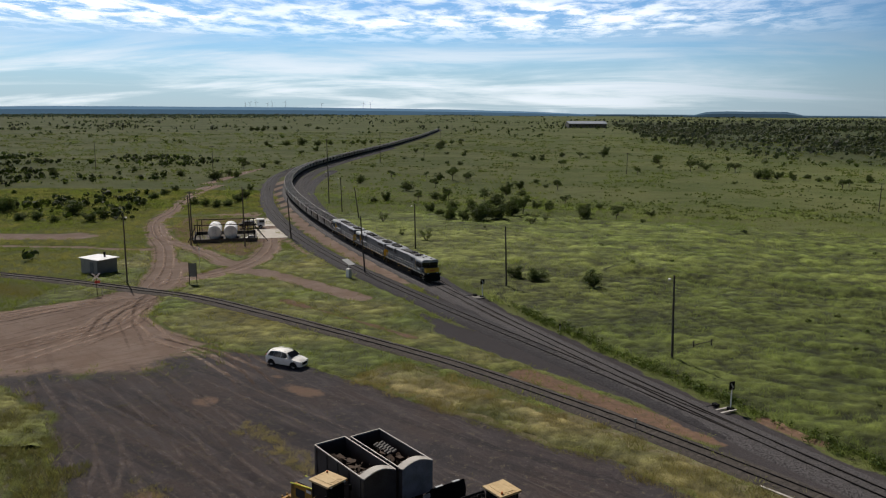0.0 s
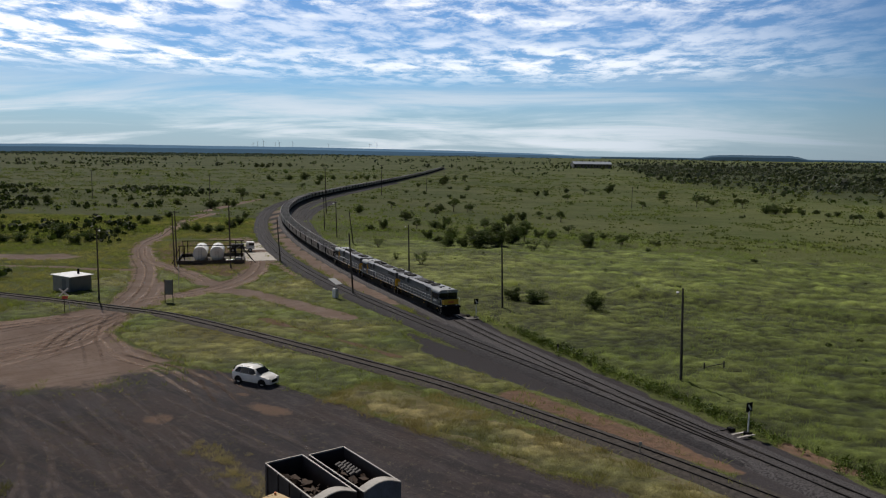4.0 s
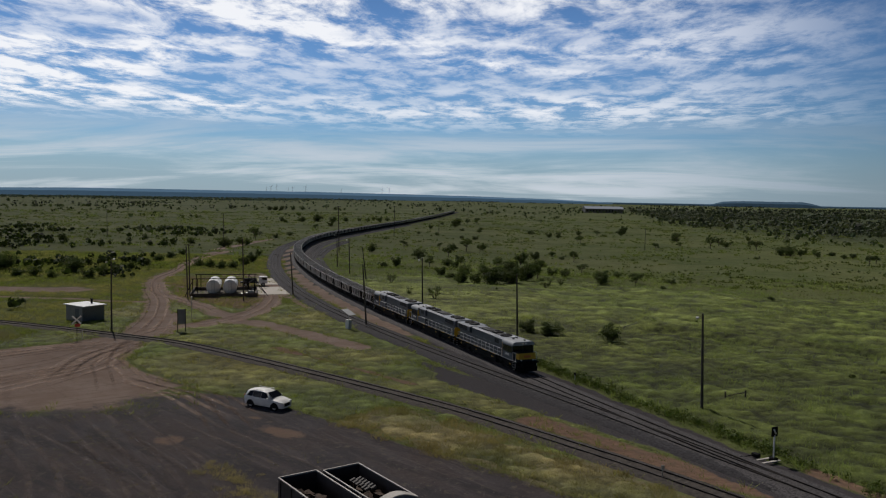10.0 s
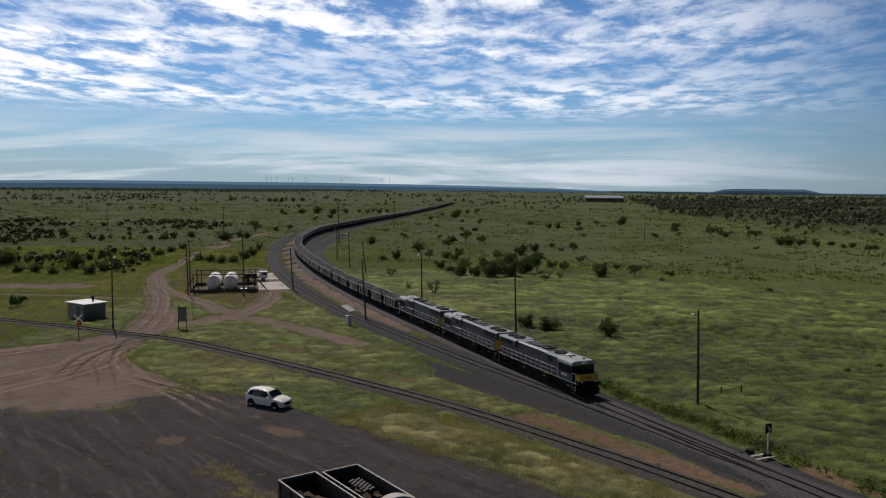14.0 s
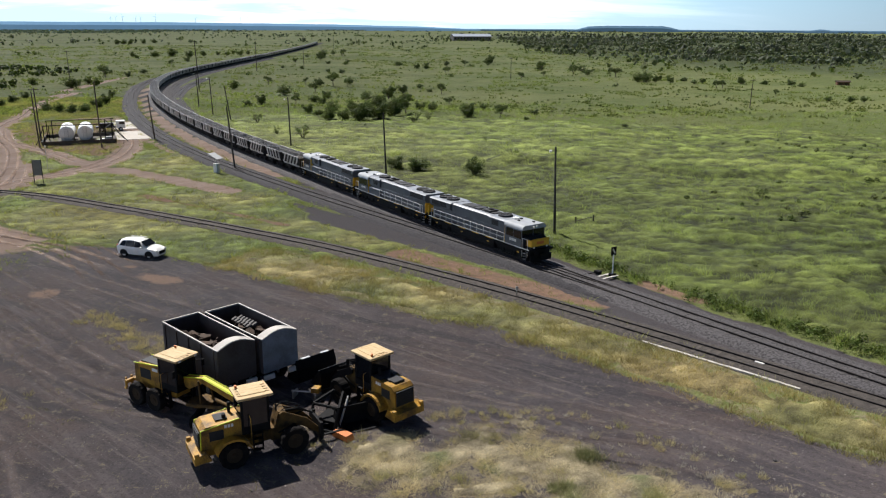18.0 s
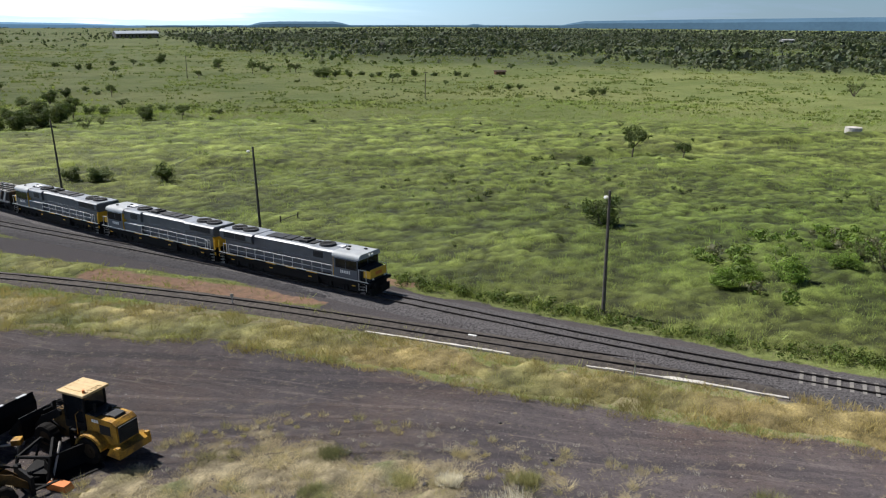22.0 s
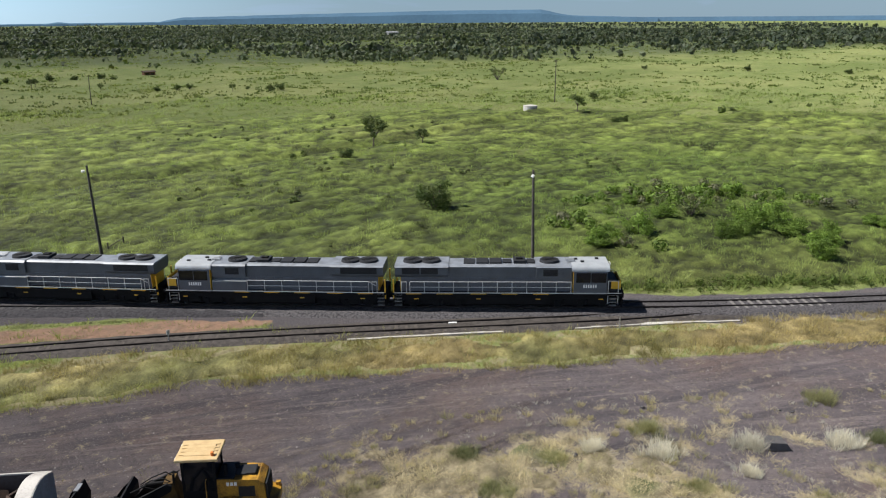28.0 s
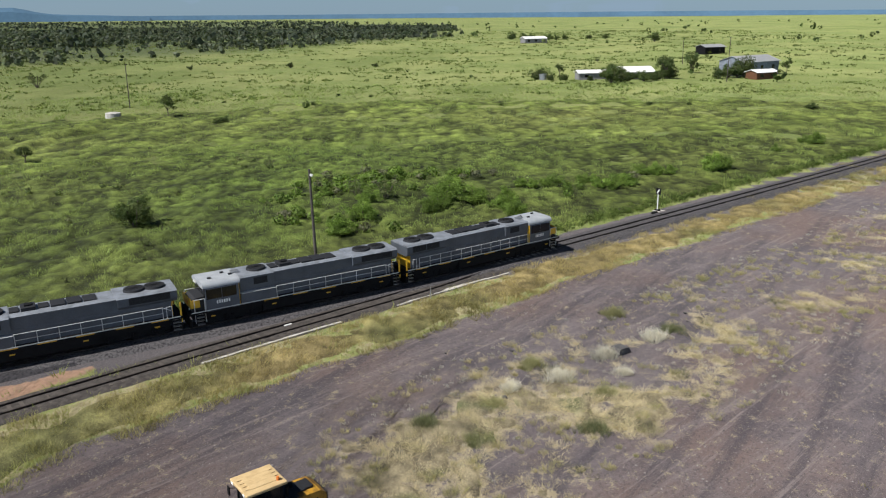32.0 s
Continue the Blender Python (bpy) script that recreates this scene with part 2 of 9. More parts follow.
def ground_mat():
    """Soil, gravel, straw and grass, blended by the zones laid into the ground's attributes and broken up by noise."""
    m = bpy.data.materials.new("ground")
    m.use_nodes = True
    nt = m.node_tree
    N, L = nt.nodes.new, nt.links.new
    bs = nt.nodes["Principled BSDF"]
    bs.inputs["Roughness"].default_value, bs.inputs["Specular IOR Level"].default_value = 0.88, 0.06
    bs.inputs["Diffuse Roughness"].default_value = 1.0
    co = N("ShaderNodeTexCoord")

    def noise_f(scale, detail=5, rough=0.6, stretch=None, turn=0.0):
        n = N("ShaderNodeTexNoise")
        n.inputs["Scale"].default_value, n.inputs["Detail"].default_value, n.inputs["Roughness"].default_value = scale, detail, rough
        src = co.outputs["Object"]
        if stretch:
            rot = N("ShaderNodeMapping")
            rot.inputs["Rotation"].default_value = (0, 0, turn)
            sc = N("ShaderNodeMapping")
            sc.inputs["Scale"].default_value = stretch
            L(src, rot.inputs[0]), L(rot.outputs[0], sc.inputs[0])
            src = sc.outputs[0]
        L(src, n.inputs["Vector"])
        return n.outputs["Fac"]

    def rng(v, lo, hi, a=0.0, b=1.0):
        n = N("ShaderNodeMapRange")
        n.interpolation_type = "SMOOTHSTEP"
        for i, x in enumerate((lo, hi, a, b)):
            n.inputs[i + 1].default_value = x
        L(v, n.inputs[0])
        return n.outputs[0]

    def mixc(f, a, b):
        n = N("ShaderNodeMix")
        n.data_type = "RGBA"
        for key, v in (("Factor", f), ("A", a), ("B", b)):
            if isinstance(v, tuple):
                n.inputs[key].default_value = (*v, 1)
            elif isinstance(v, float):
                n.inputs[key].default_value = v
            else:
                L(v, n.inputs[key])
        return n.outputs["Result"]

    def mth(op, a, b):
        n = N("ShaderNodeMath")
        n.operation = op
        for i, v in enumerate((a, b)):
            if isinstance(v, float):
                n.inputs[i].default_value = v
            else:
                L(v, n.inputs[i])
        return n.outputs[0]

    za, zb = N("ShaderNodeAttribute"), N("ShaderNodeAttribute")
    za.attribute_name, zb.attribute_name = "zone_a", "zone_b"
    sa, sb = N("ShaderNodeSeparateColor"), N("ShaderNodeSeparateColor")
    L(za.outputs["Color"], sa.inputs[0]), L(zb.outputs["Color"], sb.inputs[0])
    yard, red, ballast, dry = sa.outputs[0], sa.outputs[1], sa.outputs[2], za.outputs["Alpha"]
    orange, lush, olive = sb.outputs[0], sb.outputs[1], sb.outputs[2]
    fine, mid, big, wide = noise_f(9, 6, 0.7), noise_f(1.3, 6, 0.65), noise_f(0.22, 5, 0.6), noise_f(0.02, 4, 0.55)
    grain = noise_f(45, 3, 0.7)

    def edge(w, amount=0.5):
        """A zone's weight with a ragged rim."""
        j = mth("ADD", mth("MULTIPLY", mth("SUBTRACT", mid, 0.5), amount), mth("MULTIPLY", mth("SUBTRACT", fine, 0.5), amount))
        return rng(mth("ADD", w, j), 0.36, 0.64)

    near = zb.outputs["Alpha"]
    zc = N("ShaderNodeAttribute")
    zc.attribute_name = "zone_c"
    wood = zc.outputs["Fac"]
    grass = mixc(rng(big, 0.35, 0.65), (0.148, 0.186, 0.060), (0.186, 0.220, 0.078))
    grass = mixc(rng(wide, 0.42, 0.62), grass, (0.222, 0.244, 0.092))
    grass = mixc(rng(noise_f(0.012, 5, 0.6, (0.45, 1.0, 1.0), 0.2), 0.50, 0.62, 0.0, 0.5), grass, (0.110, 0.142, 0.044))
    grass = mixc(rng(noise_f(0.09, 6, 0.7, (0.5, 1.0, 1.0), 0.1), 0.52, 0.66, 0.0, 0.5), grass, (0.105, 0.138, 0.040))
    grass = mixc(rng(mid, 0.50, 0.72, 0.0, 0.6), grass, (0.070, 0.088, 0.026))
    grass = mixc(mth("MULTIPLY", lush, 0.8), grass, (0.072, 0.112, 0.022))
    grass = mixc(rng(noise_f(3.1, 6, 0.75), 0.48, 0.64, 0.0, 0.5), grass, (0.060, 0.072, 0.024))
    # near field: shade between the tussocks is put into the ground colour
    grass = mixc(mth("MULTIPLY", near, 0.6), grass, (0.066, 0.088, 0.028))
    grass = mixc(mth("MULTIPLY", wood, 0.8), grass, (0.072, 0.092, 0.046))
    grass = mixc(mth("MULTIPLY", olive, 0.85), grass, (0.165, 0.152, 0.028))
    grass = mixc(rng(fine, 0.56, 0.8, 0.0, 0.45), grass, (0.13, 0.115, 0.05))
    straw = mixc(rng(mid, 0.35, 0.65), (0.42, 0.36, 0.23), (0.26, 0.22, 0.14))
    straw = mixc(rng(fine, 0.5, 0.75), straw, (0.095, 0.085, 0.066))
    soil = mixc(rng(big, 0.35, 0.65), (0.385, 0.275, 0.212), (0.470, 0.352, 0.282))
    soil = mixc(rng(noise_f(0.9, 5, 0.6, (0.09, 1.0, 1.0), 2.4), 0.48, 0.72, 0.0, 0.45), soil, (0.26, 0.18, 0.14))
    soil = mixc(rng(noise_f(2.6, 6, 0.7, (0.05, 1.0, 1.0), 2.75), 0.52, 0.70, 0.0, 0.35), soil, (0.20, 0.145, 0.118))
    soil = mixc(rng(noise_f(2.1, 6, 0.7, (0.06, 1.0, 1.0), 0.75), 0.54, 0.70, 0.0, 0.35), soil, (0.24, 0.17, 0.135))
    soil = mixc(rng(fine, 0.52, 0.72, 0.0, 0.4), soil, (0.27, 0.20, 0.16))
    gravel = mixc(rng(big, 0.3, 0.7), (0.070, 0.061, 0.067), (0.112, 0.096, 0.100))
    gravel = mixc(rng(noise_f(0.06, 4, 0.6), 0.42, 0.62, 0.0, 0.75), gravel, (0.118, 0.083, 0.072))
    tracks = noise_f(0.8, 6, 0.7, (0.05, 1.0, 1.0), 0.93)
    gravel = mixc(rng(tracks, 0.48, 0.70, 0.0, 0.75), gravel, (0.160, 0.134, 0.130))
    gravel = mixc(rng(noise_f(0.5, 4, 0.6, (0.06, 1.0, 1.0), 0.6), 0.48, 0.66, 0.0, 0.7), gravel, (0.042, 0.038, 0.045))
    gravel = mixc(rng(noise_f(1.1, 5, 0.65, (0.05, 1.0, 1.0), 1.9), 0.54, 0.70, 0.0, 0.45), gravel, (0.048, 0.042, 0.048))
    gravel = mixc(rng(mid, 0.50, 0.75, 0.0, 0.5), gravel, (0.140, 0.118, 0.112))
    gravel = mixc(rng(noise_f(2.2, 6, 0.75, (0.035, 1.0, 1.0), 0.80), 0.54, 0.66, 0.0, 0.6), gravel, (0.190, 0.160, 0.152))
    gravel = mixc(rng(noise_f(4.2, 5, 0.8), 0.50, 0.62, 0.0, 0.6), gravel, (0.042, 0.038, 0.042))
    gravel = mixc(rng(noise_f(11.0, 4, 0.8), 0.56, 0.68, 0.0, 0.8), gravel, (0.20, 0.185, 0.182))
    stone = mixc(rng(fine, 0.40, 0.62), (0.075, 0.068, 0.072), (0.150, 0.138, 0.140))
    stone = mixc(rng(grain, 0.48, 0.66, 0.0, 0.7), stone, (0.042, 0.039, 0.042))
    stone = mixc(rng(mid, 0.5, 0.72, 0.0, 0.5), stone, (0.115, 0.095, 0.090))
    clay = mixc(rng(mid, 0.35, 0.65), (0.335, 0.215, 0.148), (0.250, 0.165, 0.118))
    c = mixc(edge(red, 0.45), grass, soil)
    c = mixc(edge(yard, 0.45), c, gravel)
    c = mixc(edge(orange, 0.7), c, clay)
    c = mixc(mth("MULTIPLY", edge(dry, 3.2), 0.8), c, straw)
    c = mixc(edge(ballast, 0.5), c, stone)
    L(c, bs.inputs["Base Color"])
    L(mth("ADD", mth("MULTIPLY", edge(yard, 0.45), 0.07), 0.05), bs.inputs["Specular IOR Level"])
    b = N("ShaderNodeBump")
    b.inputs["Strength"].default_value, b.inputs["Distance"].default_value = 0.75, 0.34
    hard = mth("MINIMUM", mth("ADD", mth("ADD", yard, red), ballast), 1.0)
    tussocks = mth("MULTIPLY", mid, mth("SUBTRACT", 1.0, mth("MULTIPLY", hard, 0.85)))
    L(mth("ADD", mth("MULTIPLY", fine, 0.16), mth("ADD", tussocks, mth("MULTIPLY", grain, 0.05))), b.inputs["Height"])
    L(b.outputs[0], bs.inputs["Normal"])
    return m


def rut_mat(name, c, cover):
    """Soil pressed or swept by tyres: patchy, thinning to nothing at its rims."""
    m = mat(name, c, 0.95, 0, 0.2, 1.5, 0.3, 20, spec=0.08)
    nt = m.node_tree
    N, L = nt.nodes.new, nt.links.new
    co, n, at, mr, mx = N("ShaderNodeTexCoord"), N("ShaderNodeTexNoise"), N("ShaderNodeAttribute"), N("ShaderNodeMapRange"), N("ShaderNodeMath")
    n.inputs["Scale"].default_value, n.inputs["Detail"].default_value, n.inputs["Roughness"].default_value = 0.9, 6, 0.7
    L(co.outputs["Object"], n.inputs["Vector"])
    mr.inputs[1].default_value, mr.inputs[2].default_value, mr.inputs[4].default_value = 0.36, 0.62, cover
    L(n.outputs["Fac"], mr.inputs[0])
    at.attribute_name = "tone"
    mx.operation = "MULTIPLY"
    L(mr.outputs[0], mx.inputs[0]), L(at.outputs["Fac"], mx.inputs[1])
    tr, sh = N("ShaderNodeBsdfTransparent"), N("ShaderNodeMixShader")
    L(mx.outputs[0], sh.inputs[0]), L(tr.outputs[0], sh.inputs[1]), L(nt.nodes["Principled BSDF"].outputs[0], sh.inputs[2])
    L(sh.outputs[0], nt.nodes["Material Output"].inputs[0])
    return m


M_GROUND = ground_mat()
M_RUT_DARK = rut_mat("rut_dark", (0.165, 0.118, 0.095), 0.6)
M_RUT_PALE = rut_mat("rut_pale", (0.48, 0.365, 0.295), 0.5)
M_SWEPT_DARK = rut_mat("swept_dark", (0.050, 0.044, 0.050), 0.14)
M_SWEPT_PALE = rut_mat("swept_pale", (0.195, 0.160, 0.148), 0.38)
M_GRASS = leaf_mat("grass", 0.42, glow=(1.05, 1.0, 0.75))
M_THATCH = leaf_mat("matted_grass", 0.0, 0.9, relief=0.9)
M_STRAW = leaf_mat("straw", 0.35, glow=(1.05, 0.98, 0.85))
M_LEAF = leaf_mat("leaves", 0.30, tint=(1.05, 1.05, 0.90))
M_PEBBLE = leaf_mat("pebble", 0.0, 0.95)
M_BARK = mat("bark", (0.10, 0.08, 0.065), 0.9, 0, 0.25, 3, 0.5)
M_STONE = mat("ballast_stone", (0.098, 0.092, 0.095), 0.95, 0, 0.3, 7, 1.0, 18, c2=(0.022, 0.021, 0.023), wear=0.35, spec=0.2)
M_STONE_DARK = mat("ballast_stone_dark", (0.048, 0.046, 0.050), 0.95, 0, 0.3, 5, 1.0, 18, c2=(0.018, 0.017, 0.019), wear=0.35, spec=0.2)
M_STONE_OLD = mat("ballast_stone_old", (0.075, 0.066, 0.060), 0.95, 0, 0.3, 3, 1.0, 14, c2=(0.030, 0.027, 0.025), wear=0.5, spec=0.2)
M_RAIL = mat("rail_steel", (0.030, 0.024, 0.022), 0.65, 0.3, 0.25, 2, spec=0.25)
M_SLEEPER = mat("sleeper", (0.058, 0.054, 0.053), 0.9, 0, 0.2, 5, 0.3)
M_SLEEPER_PALE = mat("sleeper_concrete", (0.18, 0.17, 0.16), 0.9, 0, 0.2, 5, 0.3)
M_SLEEPER_OLD = mat("sleeper_timber", (0.085, 0.072, 0.062), 0.95, 0, 0.3, 5, 0.5)
M_LOCO = mat("loco_grey", (0.072, 0.083, 0.102), 0.5, 0.1, 0.16, 1.2, 0.05, 12)
M_LOCO_ROOF = mat("loco_roof", (0.215, 0.235, 0.265), 0.5, 0.1, 0.14, 1.5, 0.05, 12, c2=(0.12, 0.13, 0.145))
M_LOCO_CAB = mat("loco_cab_roof", (0.30, 0.32, 0.34), 0.6, 0.0, 0.10, 1.5, 0.05, 12, spec=0.3)
M_BLACK = mat("black_steel", (0.009, 0.009, 0.010), 0.75, 0.0, 0.2, 2, spec=0.12)
M_DARK = mat("dark_grille", (0.018, 0.019, 0.022), 0.7, 0.3, 0.2, 6)
M_YELLOW = mat("yellow_paint", (0.62, 0.36, 0.02), 0.45, 0, 0.1, 2)
M_RAILING = mat("railing_paint", (0.55, 0.56, 0.56), 0.5, 0.2, 0.1, 3)
M_WHITE = mat("white_paint", (0.72, 0.72, 0.70), 0.45, 0, 0.08, 1.5)
M_WAGON = mat("wagon_silver", (0.44, 0.43, 0.41), 0.65, 0.0, 0.25, 1.3, 0.1, 14, c2=(0.20, 0.185, 0.17), spec=0.3)
M_WAGON_IN = mat("wagon_inside", (0.030, 0.029, 0.029), 0.8, 0.2, 0.3, 2)
M_GLASS = glass_mat("dark_glass")
M_POLE = mat("pole_timber", (0.075, 0.065, 0.055), 0.9, 0, 0.25, 1.5, 0.3)
M_GALV = mat("galvanised", (0.42, 0.43, 0.44), 0.4, 0.7, 0.12, 4)
M_LAMP = mat("lamp_lens", (0.75, 0.75, 0.72), 0.3, 0, 0.05, 3)
M_CAT = mat("machine_yellow", (0.40, 0.215, 0.024), 0.55, 0, 0.16, 1.6, 0.05, 10, c2=(0.10, 0.055, 0.016), wear=0.4, spec=0.3)
M_CAT_GRIMY = mat("machine_yellow_grimy", (0.115, 0.066, 0.018), 0.8, 0, 0.2, 2.5, 0.2, 12, c2=(0.028, 0.020, 0.012), spec=0.2)
M_RIM = mat("rim_dirty", (0.045, 0.032, 0.020), 0.9, 0, 0.2, 3, spec=0.15)
M_CAB_ROOF = mat("cab_roof_sun_faded", (0.50, 0.365, 0.19), 0.6, 0, 0.16, 3, c2=(0.40, 0.285, 0.14), spec=0.3)
M_TYRE = mat("rubber", (0.014, 0.013, 0.013), 0.95, 0, 0.3, 4, 0.4, 20, spec=0.1)
M_HIVIS = mat("lime_strip", (0.62, 0.72, 0.03), 0.5, 0, 0.05, 3)
M_TUB = mat("tub_steel", (0.070, 0.062, 0.062), 0.75, 0.0, 0.25, 0.8, 0.1, 10, c2=(0.045, 0.036, 0.032), spec=0.2)
M_TUB_BLUE = mat("tub_end_blue", (0.20, 0.23, 0.27), 0.6, 0.0, 0.15, 1.4, c2=(0.12, 0.13, 0.15), spec=0.2)
M_RUST = mat("rust", (0.15, 0.065, 0.03), 0.9, 0.2, 0.3, 3, 0.4)
M_SCRAP = mat("scrap", (0.075, 0.045, 0.03), 0.8, 0.4, 0.3, 4, 0.4, c2=(0.025, 0.022, 0.02))
M_ORANGE = mat("orange_paint", (0.55, 0.16, 0.03), 0.5, 0, 0.1, 2)
M_RED = mat("red_paint", (0.45, 0.03, 0.02), 0.4, 0, 0.1, 3)
M_CONC = mat("concrete", (0.42, 0.39, 0.35), 0.9, 0, 0.12, 1.0, 0.2, 14)
M_CONC_W = mat("white_concrete", (0.46, 0.44, 0.41), 0.9, 0, 0.15, 1.2, 0.2, 14, c2=(0.27, 0.25, 0.23))
M_TUB_RAIL = mat("tub_rail", (0.40, 0.385, 0.36), 0.6, 0.2, 0.2, 3, c2=(0.22, 0.20, 0.18))
M_HUTWALL = mat("hut_wall", (0.20, 0.20, 0.20), 0.8, 0, 0.12, 1.2, 0.1)
M_TIN = mat("tin_roof", (0.42, 0.43, 0.44), 0.5, 0.4, 0.1, 1.5)
M_ROOF_W = mat("roof_white", (0.80, 0.80, 0.78), 0.5, 0.1, 0.06, 0.8)
# blue air haze is put into the hills' colour and glow
M_HILL = mat("far_hill_hazed", (0.062, 0.112, 0.165), 1.0, 0, 0.12, 0.006, spec=0.0, emit=0.28)
M_HILL_FAR = mat("farther_hill_hazed", (0.075, 0.140, 0.215), 1.0, 0, 0.10, 0.006, spec=0.0, emit=0.75)
# distance haze mixed into the colour of turbines and the far shed roof
M_HAZY = mat("far_steel_hazed", (0.27, 0.31, 0.37), 0.9, 0, 0.05, 1)
M_GREYBUSH = mat("plate_grey", (0.10, 0.095, 0.095), 0.7, 0.2, 0.2, 3)


# ---- mesh helpers ----
def part(name, bm, material, parent=None, label="", smooth=False):
    """Links a bmesh as one mesh object, under a thing or a part."""
    me = bpy.data.meshes.new(name)
    bmesh.ops.recalc_face_normals(bm, faces=bm.faces)
    bm.to_mesh(me)
    bm.free()
    me.materials.append(material)
    if smooth:
        me.shade_smooth()
        me.set_sharp_from_angle(angle=radians(40))
    ob = new(name, me)
    if parent is not None:
        ob.parent = parent
    return tagged(ob, label)


def thing(name, label, category, m=None, group="", kind=""):
    ob = new(name)
    ob.empty_display_size = 0.3
    if m is not None:
        ob.matrix_basis = m
    return tagged(ob, label, category, group, kind)


def bx(bm, x0, x1, y0, y1, z0, z1, bev=0.0, m=None):
    """A box, with its edges taken off if bev is given."""
    vs = [bm.verts.new((x, y, z)) for x in (x0, x1) for y in (y0, y1) for z in (z0, z1)]
    fs = [bm.faces.new([vs[i] for i in q]) for q in ((0, 1, 3, 2), (4, 6, 7, 5), (0, 4, 5, 1), (2, 3, 7, 6), (0, 2, 6, 4), (1, 5, 7, 3))]
    if bev:
        es = list({e for f in fs for e in f.edges})
        r = bmesh.ops.bevel(bm, geom=es, offset=bev, segments=2, affect="EDGES", profile=0.6)
        vs = list({v for f in r["faces"] for v in f.verts} | {v for v in vs if v.is_valid})
    if m is not None:
        bmesh.ops.transform(bm, matrix=m, verts=[v for v in vs if v.is_valid])
    return bm


def cy(bm, p, q, r, r2=None, n=10, cap=True):
    """A tapered round bar from p to q."""
    p, q = Vector(p), Vector(q)
    r2 = r if r2 is None else r2
    t = (q - p).to_track_quat("Z", "Y").to_matrix()
    rings = []
    for c, rad in ((p, r), (q, r2)):
        rings.append([bm.verts.new(c + t @ Vector((math.cos(2 * math.pi * i / n) * rad, math.sin(2 * math.pi * i / n) * rad, 0))) for i in range(n)])
    for i in range(n):
        bm.faces.new((rings[0][i], rings[0][(i + 1) % n], rings[1][(i + 1) % n], rings[1][i]))
    if cap:
        bm.faces.new(rings[0][::-1]), bm.faces.new(rings[1])
    return bm


def prism(bm, pts, a, b, axis="y"):
    """A flat outline (two coordinates) drawn out from a to b along an axis."""
    def at(u, v, w):
        return {"x": (w, u, v), "y": (u, w, v), "z": (u, v, w)}[axis]
    lo, hi = [bm.verts.new(at(u, v, a)) for u, v in pts], [bm.verts.new(at(u, v, b)) for u, v in pts]
    n = len(pts)
    bm.faces.new(lo), bm.faces.new(hi[::-1])
    for i in range(n):
        bm.faces.new((lo[i], hi[i], hi[(i + 1) % n], lo[(i + 1) % n]))
    return bm


def pipe(bm, pts, r, n=6):
    for p, q in zip(pts, pts[1:]):
        cy(bm, p, q, r, n=n)
    return bm


def B():
    return bmesh.new()


def mesh_ob(name, verts, faces, material, parent=None, label="", tone=None):
    """A mesh from numpy arrays, with a colour for each vertex if tone is given."""
    me = bpy.data.meshes.new(name)
    nv, nf, k = len(verts), len(faces), faces.shape[1]
    me.vertices.add(nv)
    me.vertices.foreach_set("co", np.ascontiguousarray(verts, np.float32).ravel())
    me.loops.add(nf * k)
    me.loops.foreach_set("vertex_index", np.ascontiguousarray(faces, np.int32).ravel())
    me.polygons.add(nf)
    me.polygons.foreach_set("loop_start", np.arange(0, nf * k, k, dtype=np.int32))
    me.update(calc_edges=True)
    if tone is not None:
        att = me.color_attributes.new("tone", "FLOAT_COLOR", "POINT")
        rgba = np.ones((nv, 4), np.float32)
        rgba[:, :3] = tone
        att.data.foreach_set("color", rgba.ravel())
    me.materials.append(material)
    ob = new(name, me)
    if parent is not None:
        ob.parent = parent
    return tagged(ob, label)


# ---- plan: tracks, terrain and zones ----
def spline(pts, step=2.0):
    """A smooth line through the points (centripetal), cut into even steps."""
    p = np.array(pts, float)
    p = np.vstack([2 * p[0] - p[1], p, 2 * p[-1] - p[-2]])
    out = []
    for i in range(1, len(p) - 2):
        p0, p1, p2, p3 = p[i - 1:i + 3]
        t1 = np.linalg.norm(p1 - p0) ** 0.5
        t2 = t1 + np.linalg.norm(p2 - p1) ** 0.5
        t3 = t2 + np.linalg.norm(p3 - p2) ** 0.5
        for t in np.linspace(t1, t2, 24, endpoint=False):
            a1, a2, a3 = (t1 - t) / t1 * p0 + t / t1 * p1, (t2 - t) / (t2 - t1) * p1 + (t - t1) / (t2 - t1) * p2, (t3 - t) / (t3 - t2) * p2 + (t - t2) / (t3 - t2) * p3
            b1, b2 = (t2 - t) / t2 * a1 + t / t2 * a2, (t3 - t) / (t3 - t1) * a2 + (t - t1) / (t3 - t1) * a3
            out.append((t2 - t) / (t2 - t1) * b1 + (t - t1) / (t2 - t1) * b2)
    out = np.array(out + [p[-2]])
    s = np.r_[0, np.cumsum(np.linalg.norm(np.diff(out, axis=0), axis=1))]
    q = np.arange(0, s[-1], step)
    return np.stack([np.interp(q, s, out[:, 0]), np.interp(q, s, out[:, 1])], 1)


MAIN = spline([(190, -160), (120, -75), (86.5, -33), (54.4, 8), (37.8, 30), (25.4, 50), (19.3, 60.7), (7.6, 83), (-5.6, 110), (-18.0, 135), (-29.3, 160), (-42.3, 193), (-56, 236), (-65.5, 281), (-70.5, 337), (-66, 426), (-56.5, 543), (-45, 742), (-38, 950), (-30, 1200), (-10, 1600)], 1.0)
MAIN_S = np.r_[0, np.cumsum(np.linalg.norm(np.diff(MAIN, axis=0), axis=1))]
